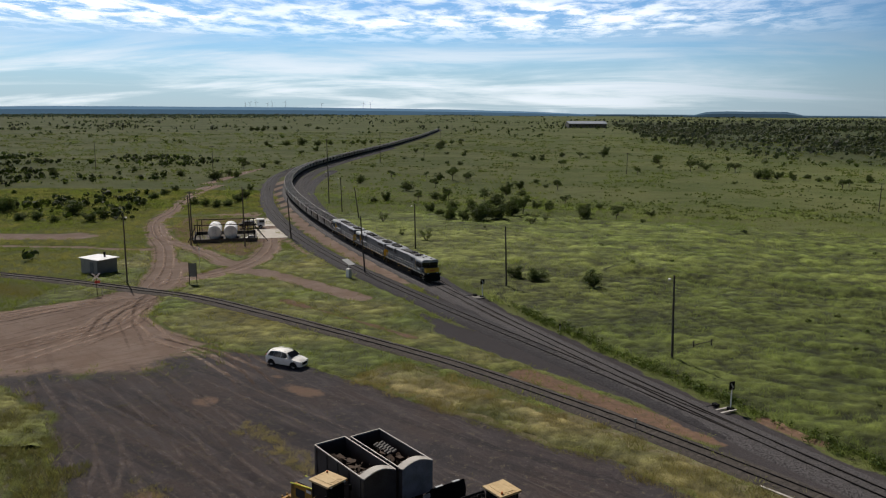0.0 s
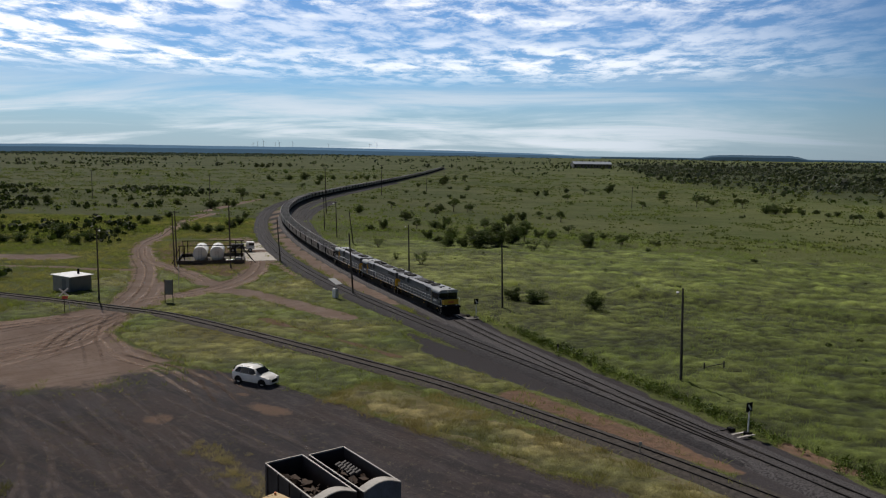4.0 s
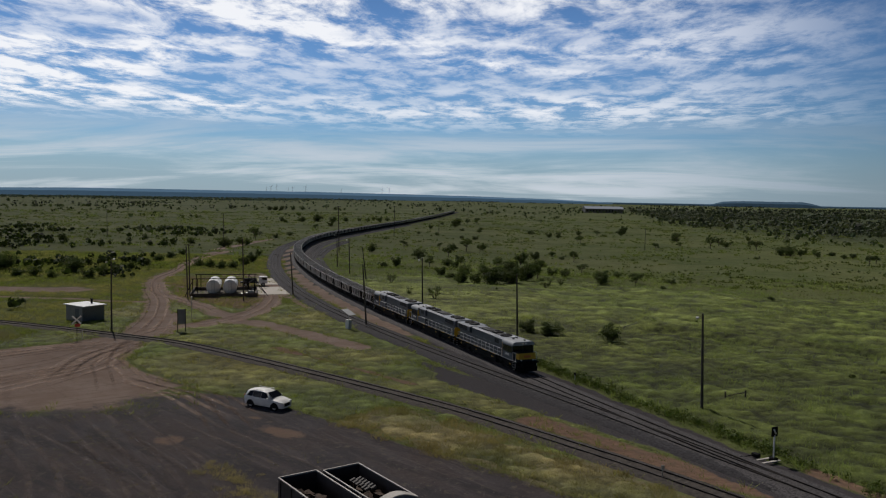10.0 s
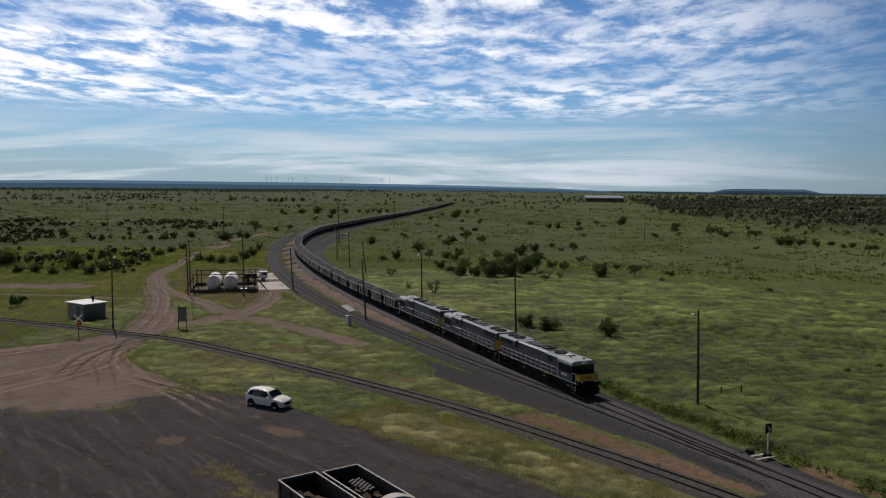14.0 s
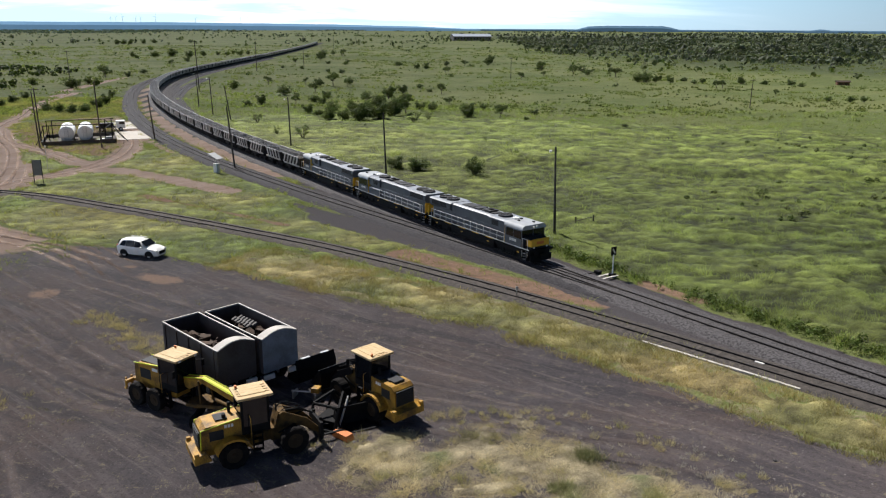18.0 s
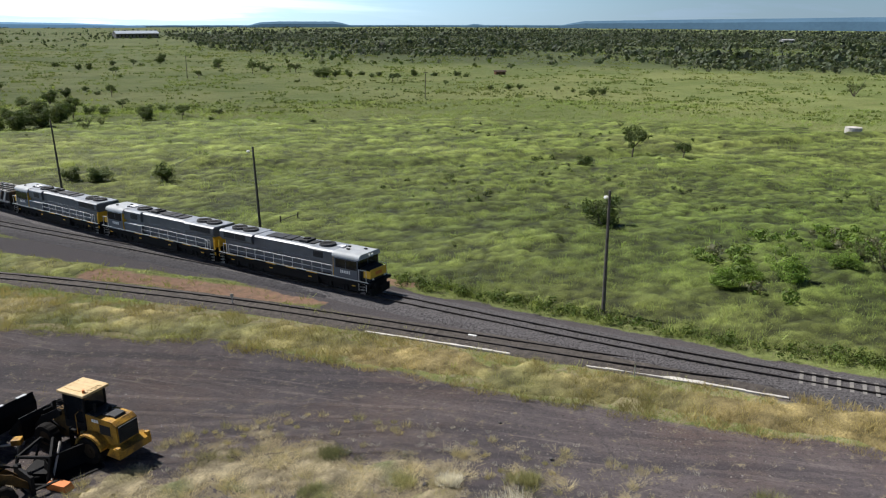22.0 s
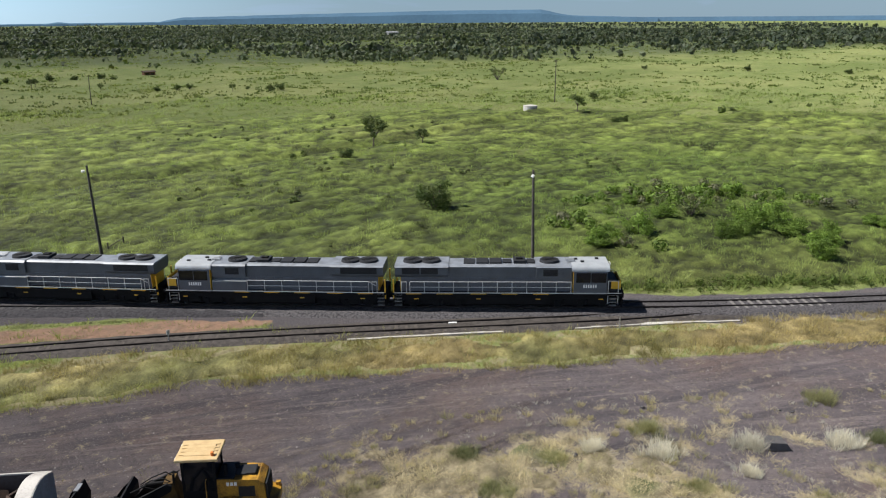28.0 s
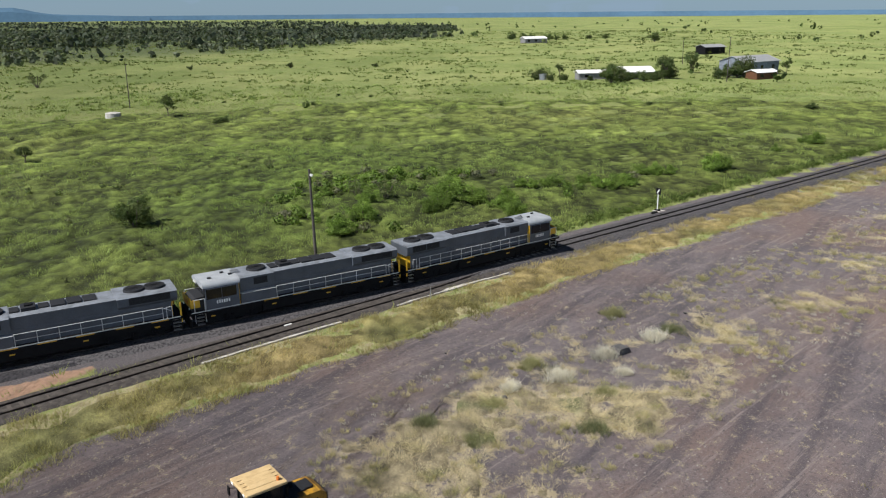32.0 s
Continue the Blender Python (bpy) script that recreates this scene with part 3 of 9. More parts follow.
LOOP = spline([(21.2, 57.2), (17.6, 62.8), (12.8, 70.6), (6.2, 81), (-2.8, 94.8), (-14.4, 113.6), (-26.2, 134.5), (-39.8, 164), (-53.0, 200), (-66.5, 250), (-75.5, 300), (-78, 350), (-72, 430)], 1.0)
INNER = spline([(4.5, 89), (-0.6, 99.3), (-4.5, 110), (-14, 135), (-25, 160), (-38.2, 194), (-52, 237), (-61, 281), (-65.5, 337), (-61, 426), (-51.5, 543)], 1.0)
SPUR = spline([(-38.2, 194), (-46.5, 222), (-53, 250), (-57.5, 290), (-59, 335)], 1.0)
SIDING = spline([(-95, 122), (-73.5, 115.5), (-60, 110.8), (-50.5, 107), (-40.2, 102.6), (-29.6, 95.3), (-19.1, 87.4), (-10.6, 80.7), (-2.2, 73.6), (6.2, 65.2), (12.3, 58.7), (17.6, 52.5), (23.4, 45.4), (28.6, 38.9), (33.6, 32.9), (38.0, 28.2), (44.2, 21.0)], 1.0)
_o = np.argsort(MAIN[:, 1])
MAIN_Y, MAIN_X = MAIN[_o, 1], MAIN[_o, 0]


def east(x, y):
    """Metres to the east of the main track, about."""
    return (x - np.interp(y, MAIN_Y, MAIN_X)) * 0.82


def sstep(v, lo, hi):
    t = np.clip((v - lo) / (hi - lo), 0, 1)
    return t * t * (3 - 2 * t)


def vnoise(x, y, size, seed=0):
    """Smooth value noise from 0 to 1."""
    x, y = np.asarray(x, float) / size, np.asarray(y, float) / size
    xi, yi = np.floor(x).astype(np.int64), np.floor(y).astype(np.int64)
    fx, fy = x - xi, y - yi
    fx, fy = fx * fx * (3 - 2 * fx), fy * fy * (3 - 2 * fy)

    def h(a, b):
        n = (a * 374761393 + b * 668265263 + seed * 974711) & 0x7FFFFFFF
        n = ((n ^ (n >> 13)) * 1274126177) & 0x7FFFFFFF
        return ((n ^ (n >> 16)) & 0xFFFF) / 65535.0

    return (h(xi, yi) * (1 - fx) + h(xi + 1, yi) * fx) * (1 - fy) + (h(xi, yi + 1) * (1 - fx) + h(xi + 1, yi + 1) * fx) * fy


def gz(x, y):
    """The ground's height: level yard, field falling away a little to the east."""
    x, y = np.asarray(x, float), np.asarray(y, float)
    e = east(x, y)
    z = -2.4 * sstep(e, 10, 95)
    rough = sstep(e, 9, 30)
    z = z + rough * ((vnoise(x, y, 23, 3) - 0.5) * 1.0 + (vnoise(x * 0.7, y, 6.5, 4) - 0.5) * 0.75 + (vnoise(x * 0.7 + y * 0.4, y * 0.9, 2.6, 6) - 0.5) * 0.40)
    west = sstep(-e, 60, 160) * sstep(y, 120, 240)
    berm = np.full(np.shape(x), 1e3)
    for (ax, ay), (cx, cy_) in (((25, 129), (55, 118.5)), ((55, 118.5), (105, 112.5)), ((105, 112.5), (160, 106)), ((160, 106), (230, 100))):
        t = np.clip(((x - ax) * (cx - ax) + (y - ay) * (cy_ - ay)) / ((cx - ax) ** 2 + (cy_ - ay) ** 2), 0, 1)
        berm = np.minimum(berm, np.hypot(x - ax - t * (cx - ax), y - ay - t * (cy_ - ay)))
    z = z + 0.55 * np.exp(-(berm / 2.0) ** 2) - 0.45 * np.exp(-((berm - 4.0) / 1.8) ** 2)
    r = np.hypot(x, y)
    fall = np.interp(np.degrees(np.arctan2(x, y)), [-180, -24, 0, 28, 50, 75, 100, 180], [0.5, 0.5, 0.15, 0.05, 0.6, 1.1, 1.4, 1.0])
    z = z - fall * 0.0063 * np.clip(r - 600, 0, 4600)      # the plain sinks gently toward the east
    return z + west * ((vnoise(x, y, 40, 5) - 0.5) * 1.2)


def line_d(x, y, line):
    """Distance to a broken line."""
    d = np.full(np.shape(x), 1e9)
    for (ax, ay), (bx_, by_) in zip(line[:-1], line[1:]):
        vx, vy = bx_ - ax, by_ - ay
        t = np.clip(((x - ax) * vx + (y - ay) * vy) / (vx * vx + vy * vy + 1e-9), 0, 1)
        d = np.minimum(d, np.hypot(x - ax - t * vx, y - ay - t * vy))
    return d


def inside(x, y, poly):
    """Signed distance to a closed outline, positive within."""
    n, hit = len(poly), np.zeros(np.shape(x), bool)
    for i in range(n):
        (x0, y0), (x1, y1) = poly[i], poly[(i + 1) % n]
        if y0 != y1:
            hit ^= ((y0 > y) != (y1 > y)) & (x < (x1 - x0) * (y - y0) / (y1 - y0) + x0)
    d = line_d(x, y, list(poly) + [poly[0]])
    return np.where(hit, d, -d)


YARD = [(-140, 66), (-60, 69), (-47, 70.5), (-35.5, 73), (-31, 79.5), (-24, 77.0), (-16.4, 71.9), (-8, 65.0), (-0.5, 58.9), (5, 54.4), (9.4, 51.6), (13.6, 46.6), (17.8, 41.6), (21, 37.2), (27, 29.8), (36.5, 19.8), (45.6, 7.7), (64, -14), (95, -52), (120, -90), (40, -140), (-140, -140)]
DRY_A = [(-3.5, 37.6), (2, 38.7), (6.6, 38), (10, 38), (16.3, 32.8), (22.5, 25.6), (33, 12.4), (45, -4), (62, -22), (50, -34), (31, -4), (23, 6), (15.5, 13), (9.8, 20.6), (5.8, 24.2), (1, 29.5), (-2, 33)]
DRY_B = [(-12, 69), (-6, 64.8), (0, 59.6), (9.4, 52.2), (14, 47.4), (21, 38.4), (29, 29.5), (40, 16.5), (50, 3.5), (75, -26), (110, -72), (113, -68), (80, -24), (52, 5.5), (41.5, 20.0), (34.8, 28.0), (30.5, 33.3), (26.0, 38.2), (20.0, 45.6), (15.5, 51.0), (10.2, 56.6), (4, 62.5), (-3.8, 70.2), (-8.5, 73.6)]
RED_A = [(-140, 67), (-47, 69.5), (-35.4, 71.5), (-31.5, 80.5), (-37.2, 85.3), (-42.5, 92), (-44, 96.8), (-44.5, 104), (-46, 109), (-50, 109), (-52, 106.5), (-55, 100), (-61, 94.5), (-75, 87), (-140, 82)]
GREEN_L = [(-70, 64), (-46, 65.5), (-42.5, 63), (-38, 59.5), (-34, 52), (-30.5, 46.5), (-27, 40), (-25, 33), (-60, 30)]
ROADS = [([(-48, 107), (-46.8, 114.0), (-43.2, 117.5), (-40.3, 123.0), (-38.6, 131.7), (-39.6, 144.7), (-43.1, 159.2), (-47.3, 173.7)], 2.3),
         ([(-48.8, 107), (-51.3, 119.5), (-54.0, 128.0), (-59.3, 141.7), (-66.3, 155.7), (-73.0, 171.5), (-76.0, 183.0), (-77.2, 193.5), (-81.8, 212.8), (-85.8, 234.6), (-88.9, 264.4), (-95.6, 285.6), (-92, 340)], 2.2),
         ([(-47, 110), (-49.5, 119), (-52.0, 126.0)], 3.0),
         ([(-73, 174), (-64.3, 154.5), (-56.0, 144.0), (-49.7, 137.0), (-43.0, 127.4)], 1.7),
         ([(-60.0, 140.1), (-64.8, 140.3), (-74, 141.8), (-95, 143), (-130, 150)], 1.1),
         ([(-82.6, 155.0), (-91.2, 154.0), (-97, 153), (-140, 156)], 4.2),
         ([(-75.1, 184.6), (-70.1, 187.9), (-57.4, 191.5), (-50.3, 181.2)], 1.8),
         ([(-40.5, 121), (-36, 121.5), (-31, 117.5), (-24, 111), (-17, 104)], 1.9),
         ([(-11.5, 116), (-22.5, 138.5), (-35.3, 166), (-47.5, 199), (-59.5, 240), (-68, 278)], 2.7),
         ([(-31, 138), (-44.5, 166), (-56, 196)], 0.9)]
PAD_DRY = [(-67.5, 165), (-70.5, 183), (-57, 189), (-46.5, 168.6), (-41.0, 147), (-41.6, 134.5), (-45.5, 136.3), (-51.5, 142.8), (-58.8, 148.5)]
CLAY = [([(4.5, 71.5), (9.5, 66.0), (14.2, 60.4), (19.5, 55.8)], 1.7), ([(-27, 101.5), (-17, 92.8), (-8, 84.3)], 0.6), ([(24.5, 60.0), (27.5, 55.6)], 0.9), ([(36.2, 28.6), (39.5, 24.6)], 0.7), ([(88, -40), (70, -19)], 1.0)]
BARE = [((-17.7, 66.2), 3.0, 1.7), ((-25.5, 62.5), 1.7, 1.3), ((-23.5, 44.5), 1.9, 1.3), ((2.4, 42.2), 1.7, 0.9), ((-11.5, 31.0), 1.6, 1.1), ((-20.5, 69.8), 1.2, 0.7), ((-28, 57), 1.0, 0.5)]
WOODS = [(190, 700), (210, 480), (252, 372), (318, 296), (372, 226), (460, 150), (560, 110), (700, 30), (1300, 20), (2600, 500), (2600, 1900), (1300, 2700), (330, 2000), (260, 1300)]
OLIVE = [((-30, 92.5), 9, 3.2), ((-69, 106), 8, 3)]


def zones(x, y):
    """Weights from 0 to 1 of each kind of ground."""
    j = (vnoise(x, y, 3.1, 11) - 0.5) * 1.6 + (vnoise(x, y, 0.9, 12) - 0.5) * 0.7

    def w(sd, soft=0.9):
        return np.clip(0.5 + (sd + j * 0.6) / (2 * soft), 0, 1)

    sd_yard, sd_red = inside(x, y, YARD), inside(x, y, RED_A)
    by_red = sstep(sd_red, -9, -2)
    yard = w(sd_yard, 0.6) * (1 - by_red) + np.clip(0.5 + (sd_yard - 1.5 + j * 2.2) / 9, 0, 1) * by_red
    green_l = w(inside(x, y, GREEN_L), 1.0)
    red = np.maximum(w(sd_red, 1.2), np.clip(0.5 + (sd_red + 2.0 + j * 1.5) / 6, 0, 1) * sstep(sd_yard, -1.5, 1.0))
    for line, half in ROADS:
        red = np.maximum(red, w(half - line_d(x, y, line), 0.8))
    pad = w(inside(x, y, PAD_DRY), 0.8)
    d = np.minimum(line_d(x, y, MAIN[60:900:3]), line_d(x, y, LOOP[::3]))
    d = np.minimum(d, line_d(x, y, INNER[::3]))
    ballast = w(2.0 - d, 0.6)
    ds = line_d(x, y, SIDING[::3])
    ballast = np.maximum(ballast, w(1.35 - ds, 0.8))
    ballast = np.maximum(ballast, w(3.1 - line_d(x, y, MAIN[60:520:3]), 0.5) * sstep(y, 118, 104))
    apron = inside(x, y, [(6, 79), (-4, 91), (-8, 96), (-5, 86.5), (3, 77), (9, 69.5), (15.5, 62), (20.2, 55.4), (16.8, 54.5), (22, 47), (29, 38.4), (37, 28.4), (44.5, 20), (52, 13), (40, 32), (28, 50), (20, 63)])
    ballast = np.maximum(ballast, w(apron, 0.6))
    mound = sstep(-line_d(x, y, [(1.5, 34.5), (9.5, 32.5), (14.0, 28.0), (12.5, 22.5)]), -4.2, -0.8)
    dry = w(inside(x, y, DRY_A), 1.2) * np.clip(-0.08 + 0.95 * mound + 1.2 * (vnoise(x, y, 4.2, 21) - 0.46) + 1.5 * (vnoise(x, y, 1.1, 22) - 0.5), 0, 1)
    dry = np.maximum(dry, w(inside(x, y, DRY_B) + 1.4, 0.6) * np.clip(0.60 + 0.8 * (vnoise(x, y, 4, 23) - 0.4), 0, 1) * (1 - yard))
    orange = pad * 0.62
    for line, half in CLAY:
        orange = np.maximum(orange, w(half - line_d(x, y, line), 0.9))
    for (cx, cy_), a, b in BARE:
        u, v = (x - cx) * 0.8 - (y - cy_) * 0.6, (x - cx) * 0.6 + (y - cy_) * 0.8
        orange = np.maximum(orange, np.clip(1.1 - np.hypot(u / a, v / b) * 0.9 + j * 0.45, 0, 0.62))
    olive = np.zeros_like(red)
    for (cx, cy_), a, b in OLIVE:
        u, v = (x - cx) * 0.84 - (y - cy_) * 0.54, (x - cx) * 0.54 + (y - cy_) * 0.84
        olive = np.maximum(olive, np.clip(1.6 - np.hypot(u / a, v / b) * 1.2, 0, 1))
    lush = np.clip(1.4 - np.hypot((x - 85) / 45, (y - 45) / 32), 0, 1) * sstep(east(x, y), 8, 20)
    yard = np.clip(yard - green_l, 0, 1)
    return dict(yard=yard, red=np.clip(red - ballast, 0, 1), ballast=ballast, dry=dry, orange=orange, lush=lush, olive=olive, green=np.clip(1 - np.maximum.reduce([yard, red, ballast, dry, orange * 0.7]), 0, 1))


def axis(a, b, step, far, grow=1.16):
    core = list(np.arange(a, b + 1e-6, step))
    up, down, s = [], [], step
    while (up[-1] if up else b) < far:
        s = min(s * grow, 400)
        up.append((up[-1] if up else b) + s)
        down.append((down[-1] if down else a) - s)
    return np.array(down[::-1] + core + up)


def make_ground():
    gx, gy = axis(-72, 62, 0.5, 4700), axis(4, 134, 0.5, 4700)
    X, Y = np.meshgrid(gx, gy, indexing="ij")
    x, y = X.ravel(), Y.ravel()
    nx, ny = len(gx), len(gy)
    z = gz(x, y)
    zn = {}
    near = (np.abs(x) < 220) & (y > -180) & (y < 420)
    vals = zones(x[near], y[near])
    for k, v in vals.items():
        zn[k] = np.zeros(len(x))
        zn[k][near] = v
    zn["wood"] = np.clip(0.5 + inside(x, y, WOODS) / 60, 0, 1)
    zn["near"] = sstep(-np.hypot(x - 10, y - 20), -235, -60) * sstep(east(x, y), 3, 8)      # where the ground is darkened so gaps between tussocks read as shade
    i = np.arange(nx - 1)[:, None] * ny + np.arange(ny - 1)[None]
    faces = np.stack([i, i + ny, i + ny + 1, i + 1], -1).reshape(-1, 4)
    z = z + (vnoise(x, y, 1.7, 31) - 0.5) * 0.05 * np.clip(1 - zn["ballast"], 0, 1) - 0.02 * zn["red"]
    ob = mesh_ob("ground", np.stack([x, y, z], 1), faces, M_GROUND)
    me = ob.data
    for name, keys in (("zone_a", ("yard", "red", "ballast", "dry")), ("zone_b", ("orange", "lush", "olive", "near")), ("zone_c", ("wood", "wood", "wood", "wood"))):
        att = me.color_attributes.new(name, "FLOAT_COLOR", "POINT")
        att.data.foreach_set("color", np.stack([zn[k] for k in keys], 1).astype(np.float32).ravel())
    me.shade_smooth()
    tagged(ob, "green grassland with gravel yard and red dirt roads", "ground", kind="structure")


make_ground()

GAUGE = 1.067


def normals(line):
    t = np.gradient(line, axis=0)
    t /= np.linalg.norm(t, axis=1)[:, None]
    return np.stack([t[:, 1], -t[:, 0]], 1)      # to the right of the way


def sweep(line, section, z0=0.0):
    """Draws a section (offset, height) along a line: verts and quads."""
    nrm, k, n = normals(line), len(section), len(line)
    sec = np.array(section, float)
    v = np.zeros((n, k, 3))
    v[:, :, :2] = line[:, None] + nrm[:, None] * sec[None, :, 0:1]
    v[:, :, 2] = sec[None, :, 1] + z0
    i = np.arange(n - 1)[:, None] * k + np.arange(k - 1)[None]
    return v.reshape(-1, 3), np.stack([i, i + k, i + k + 1, i + 1], -1).reshape(-1, 4)


RAIL_Z = 0.44
NEAR_SLEEPERS = []


def track(name, line, label, bed=0.30, half=1.45, old=False, near=None, drop=0.0, stone=None):
    top = thing(name, label, "railway track", kind="structure")
    rz = RAIL_Z - drop
    rnd = np.random.RandomState(len(line))
    w = half + 0.6
    v, f = sweep(line, [(-w - 0.3, -0.12), (-w, 0.0), (-half - 0.35, bed * 0.75), (-half, bed), (-0.5, bed + 0.02), (0.5, bed + 0.02), (half, bed), (half + 0.35, bed * 0.75), (w, 0.0), (w + 0.3, -0.12)])
    v[:, 2] += (rnd.rand(len(v)) - 0.5) * 0.06
    v[:, :2] += (rnd.rand(len(v), 2) - 0.5) * 0.12
    mesh_ob("ballast_bed", v, f, stone or M_STONE, top, "grey crushed stone ballast")
    for s in (-1, 1):
        o = s * (GAUGE / 2 + 0.035)
        h = 0.15
        sec = [(o - 0.065, rz - h), (o - 0.065, rz - h + 0.02), (o - 0.012, rz - h + 0.035), (o - 0.012, rz - 0.035), (o - 0.042, rz - 0.04), (o - 0.042, rz), (o + 0.042, rz), (o + 0.042, rz - 0.04), (o + 0.012, rz - 0.035), (o + 0.012, rz - h + 0.035), (o + 0.065, rz - h + 0.02), (o + 0.065, rz - h)]
        v, f = sweep(line, sec)
        mesh_ob("rail", v, f, M_RAIL, top, "brown weathered steel rail")
    # sleepers: those by the junction are parts, the rest one mesh
    s = np.r_[0, np.cumsum(np.linalg.norm(np.diff(line, axis=0), axis=1))]
    q = np.arange(0.3, s[-1], 0.69)
    px, py = np.interp(q, s, line[:, 0]), np.interp(q, s, line[:, 1])
    nrm = normals(line)
    qx, qy = np.interp(q, s, nrm[:, 0]), np.interp(q, s, nrm[:, 1])
    rest = []
    for k in range(len(q)):
        if py[k] > 330 or py[k] < -60:
            continue
        a = math.atan2(qy[k], qx[k]) + (rnd.rand() - 0.5) * (0.07 if old else 0.02)
        m = pose(px[k] + (rnd.rand() - 0.5) * 0.06, py[k], rz - 0.12 - 0.11 + (rnd.rand() - 0.5) * (0.02 if old else 0.01), 0, 0, math.degrees(a))
        if near and near[0] < py[k] < near[1] and px[k] < near[2]:
            NEAR_SLEEPERS.append((top, m, old))
        else:
            rest.append(m)
    unit = np.array([(x, y, z) for x in (-1, 1) for y in (-0.115, 0.115) for z in (0, 0.11)], float)
    quad = np.array([(0, 1, 3, 2), (4, 6, 7, 5), (0, 4, 5, 1), (2, 3, 7, 6), (0, 2, 6, 4), (1, 5, 7, 3)])
    vs, fs = [], []
    for n, m in enumerate(rest):
        r = np.array(m)
        vs.append(unit @ r[:3, :3].T + r[:3, 3])
        fs.append(quad + 8 * n)
    if rest:
        tagged(mesh_ob("sleepers", np.concatenate(vs), np.concatenate(fs), M_SLEEPER_OLD if old else M_SLEEPER, top), kind="stuff")
    return top


track("main_track", MAIN[100:1250], "narrow gauge railway track on grey ballast", near=(8, 95, 60))
track("loop_track", LOOP, "railway loop track curving beside the main line", drop=0.03, near=(56, 96, 60), bed=0.27, stone=M_STONE_DARK)
track("inner_track", INNER, "railway loop track on the inside of the bend", drop=0.06, bed=0.24, stone=M_STONE_DARK)
track("spur_track", SPUR, "short spur track with switch in the bend", drop=0.09, bed=0.21, stone=M_STONE_DARK)
track("siding_track", SIDING, "old rusty siding on low weedy ballast", bed=0.145, half=0.95, old=True, drop=0.17, stone=M_STONE_OLD, near=(22, 78, 60))


def ruts(name, label, material, lines, width, pair, lift):
    """Tyre marks: thin strips that follow the ground, in pairs a car's width apart."""
    top = thing(name, label, "tyre marks", kind="structure")
    for pts in lines:
        line = spline(pts, 0.7)
        nrm = normals(line)
        fade = np.clip(np.minimum(np.arange(len(line)), np.arange(len(line))[::-1]) / 9.0, 0, 1)
        for o in (-pair / 2, pair / 2):
            v = np.zeros((len(line), 4, 3))
            for k, u in enumerate((-1.0, -0.45, 0.45, 1.0)):
                v[:, k, :2] = line + nrm * (o + u * width)
            v = v.reshape(-1, 3)
            v[:, 2] = gz(v[:, 0], v[:, 1]) + lift
            i = np.arange(len(line) - 1)[:, None] * 4 + np.arange(3)[None]
            tone = (fade[:, None] * np.array([0, 1, 1, 0])[None]).reshape(-1, 1).repeat(3, 1)
            mesh_ob("mark", v, np.stack([i, i + 4, i + 5, i + 1], -1).reshape(-1, 4), material, top, "", tone)


def make_ruts():
    r = np.random.RandomState(301)

    def fan(n, a, b, spread_a, spread_b, bow):
        out = []
        for _ in range(n):
            p, q = np.array(a) + r.normal(0, 1, 2) * spread_a, np.array(b) + r.normal(0, 1, 2) * spread_b
            d = q - p
            mid = (p + q) / 2 + np.array([-d[1], d[0]]) * (bow + r.normal(0, 0.04))
            out.append([tuple(p), tuple((p + mid) / 2 + d * 0.02), tuple(mid), tuple((mid + q) / 2), tuple(q)])
        return out

    roads = [[(x + dx, y) for x, y in line] for line, half in ROADS[:4] for dx in (-0.7, 0.8)]
    out_of = fan(7, (-45.5, 105), (-38, 78), 0.9, 3.2, -0.10) + fan(8, (-47, 104), (-52, 76), 1.0, 4.0, 0.12) + fan(7, (-48.5, 103), (-80, 84), 1.0, 3.0, 0.14) + fan(5, (-40, 84), (-22, 66), 1.5, 3.0, 0.08)
    ruts("tyre_marks", "dark curving tyre marks on red dirt", M_RUT_DARK, roads[::2] + out_of[::2], 0.24, 1.6, 0.035)
    ruts("pale_tyre_marks", "pale dusty tyre marks on red dirt", M_RUT_PALE, roads[1::2] + out_of[1::2], 0.32, 1.6, 0.032)
    over = fan(9, (-50, 66), (-18, 22), 9, 7, 0.05) + fan(10, (-36, 70), (20, 31), 3.5, 2.5, -0.07) + fan(6, (-44, 62), (-30, 30), 4, 4, 0.1)
    ruts("swept_marks", "dark swept wheel marks across the gravel", M_SWEPT_DARK, over[::2], 0.42, 2.0, 0.035)
    ruts("pale_swept_marks", "pale swept wheel marks across the gravel", M_SWEPT_PALE, over[1::2], 0.30, 1.9, 0.032)


make_ruts()


# ---- the train ----
def wheel_mesh(r, half):
    bm = B()
    for s in (-1, 1):
        cy(bm, (0, s * half - 0.06, 0), (0, s * half + 0.06, 0), r, n=18)
        cy(bm, (0, s * (half - 0.075) - 0.012, 0), (0, s * (half - 0.075) + 0.012, 0), r + 0.03, n=18)
    cy(bm, (0, -half, 0), (0, half, 0), 0.08, n=8)
    return bm


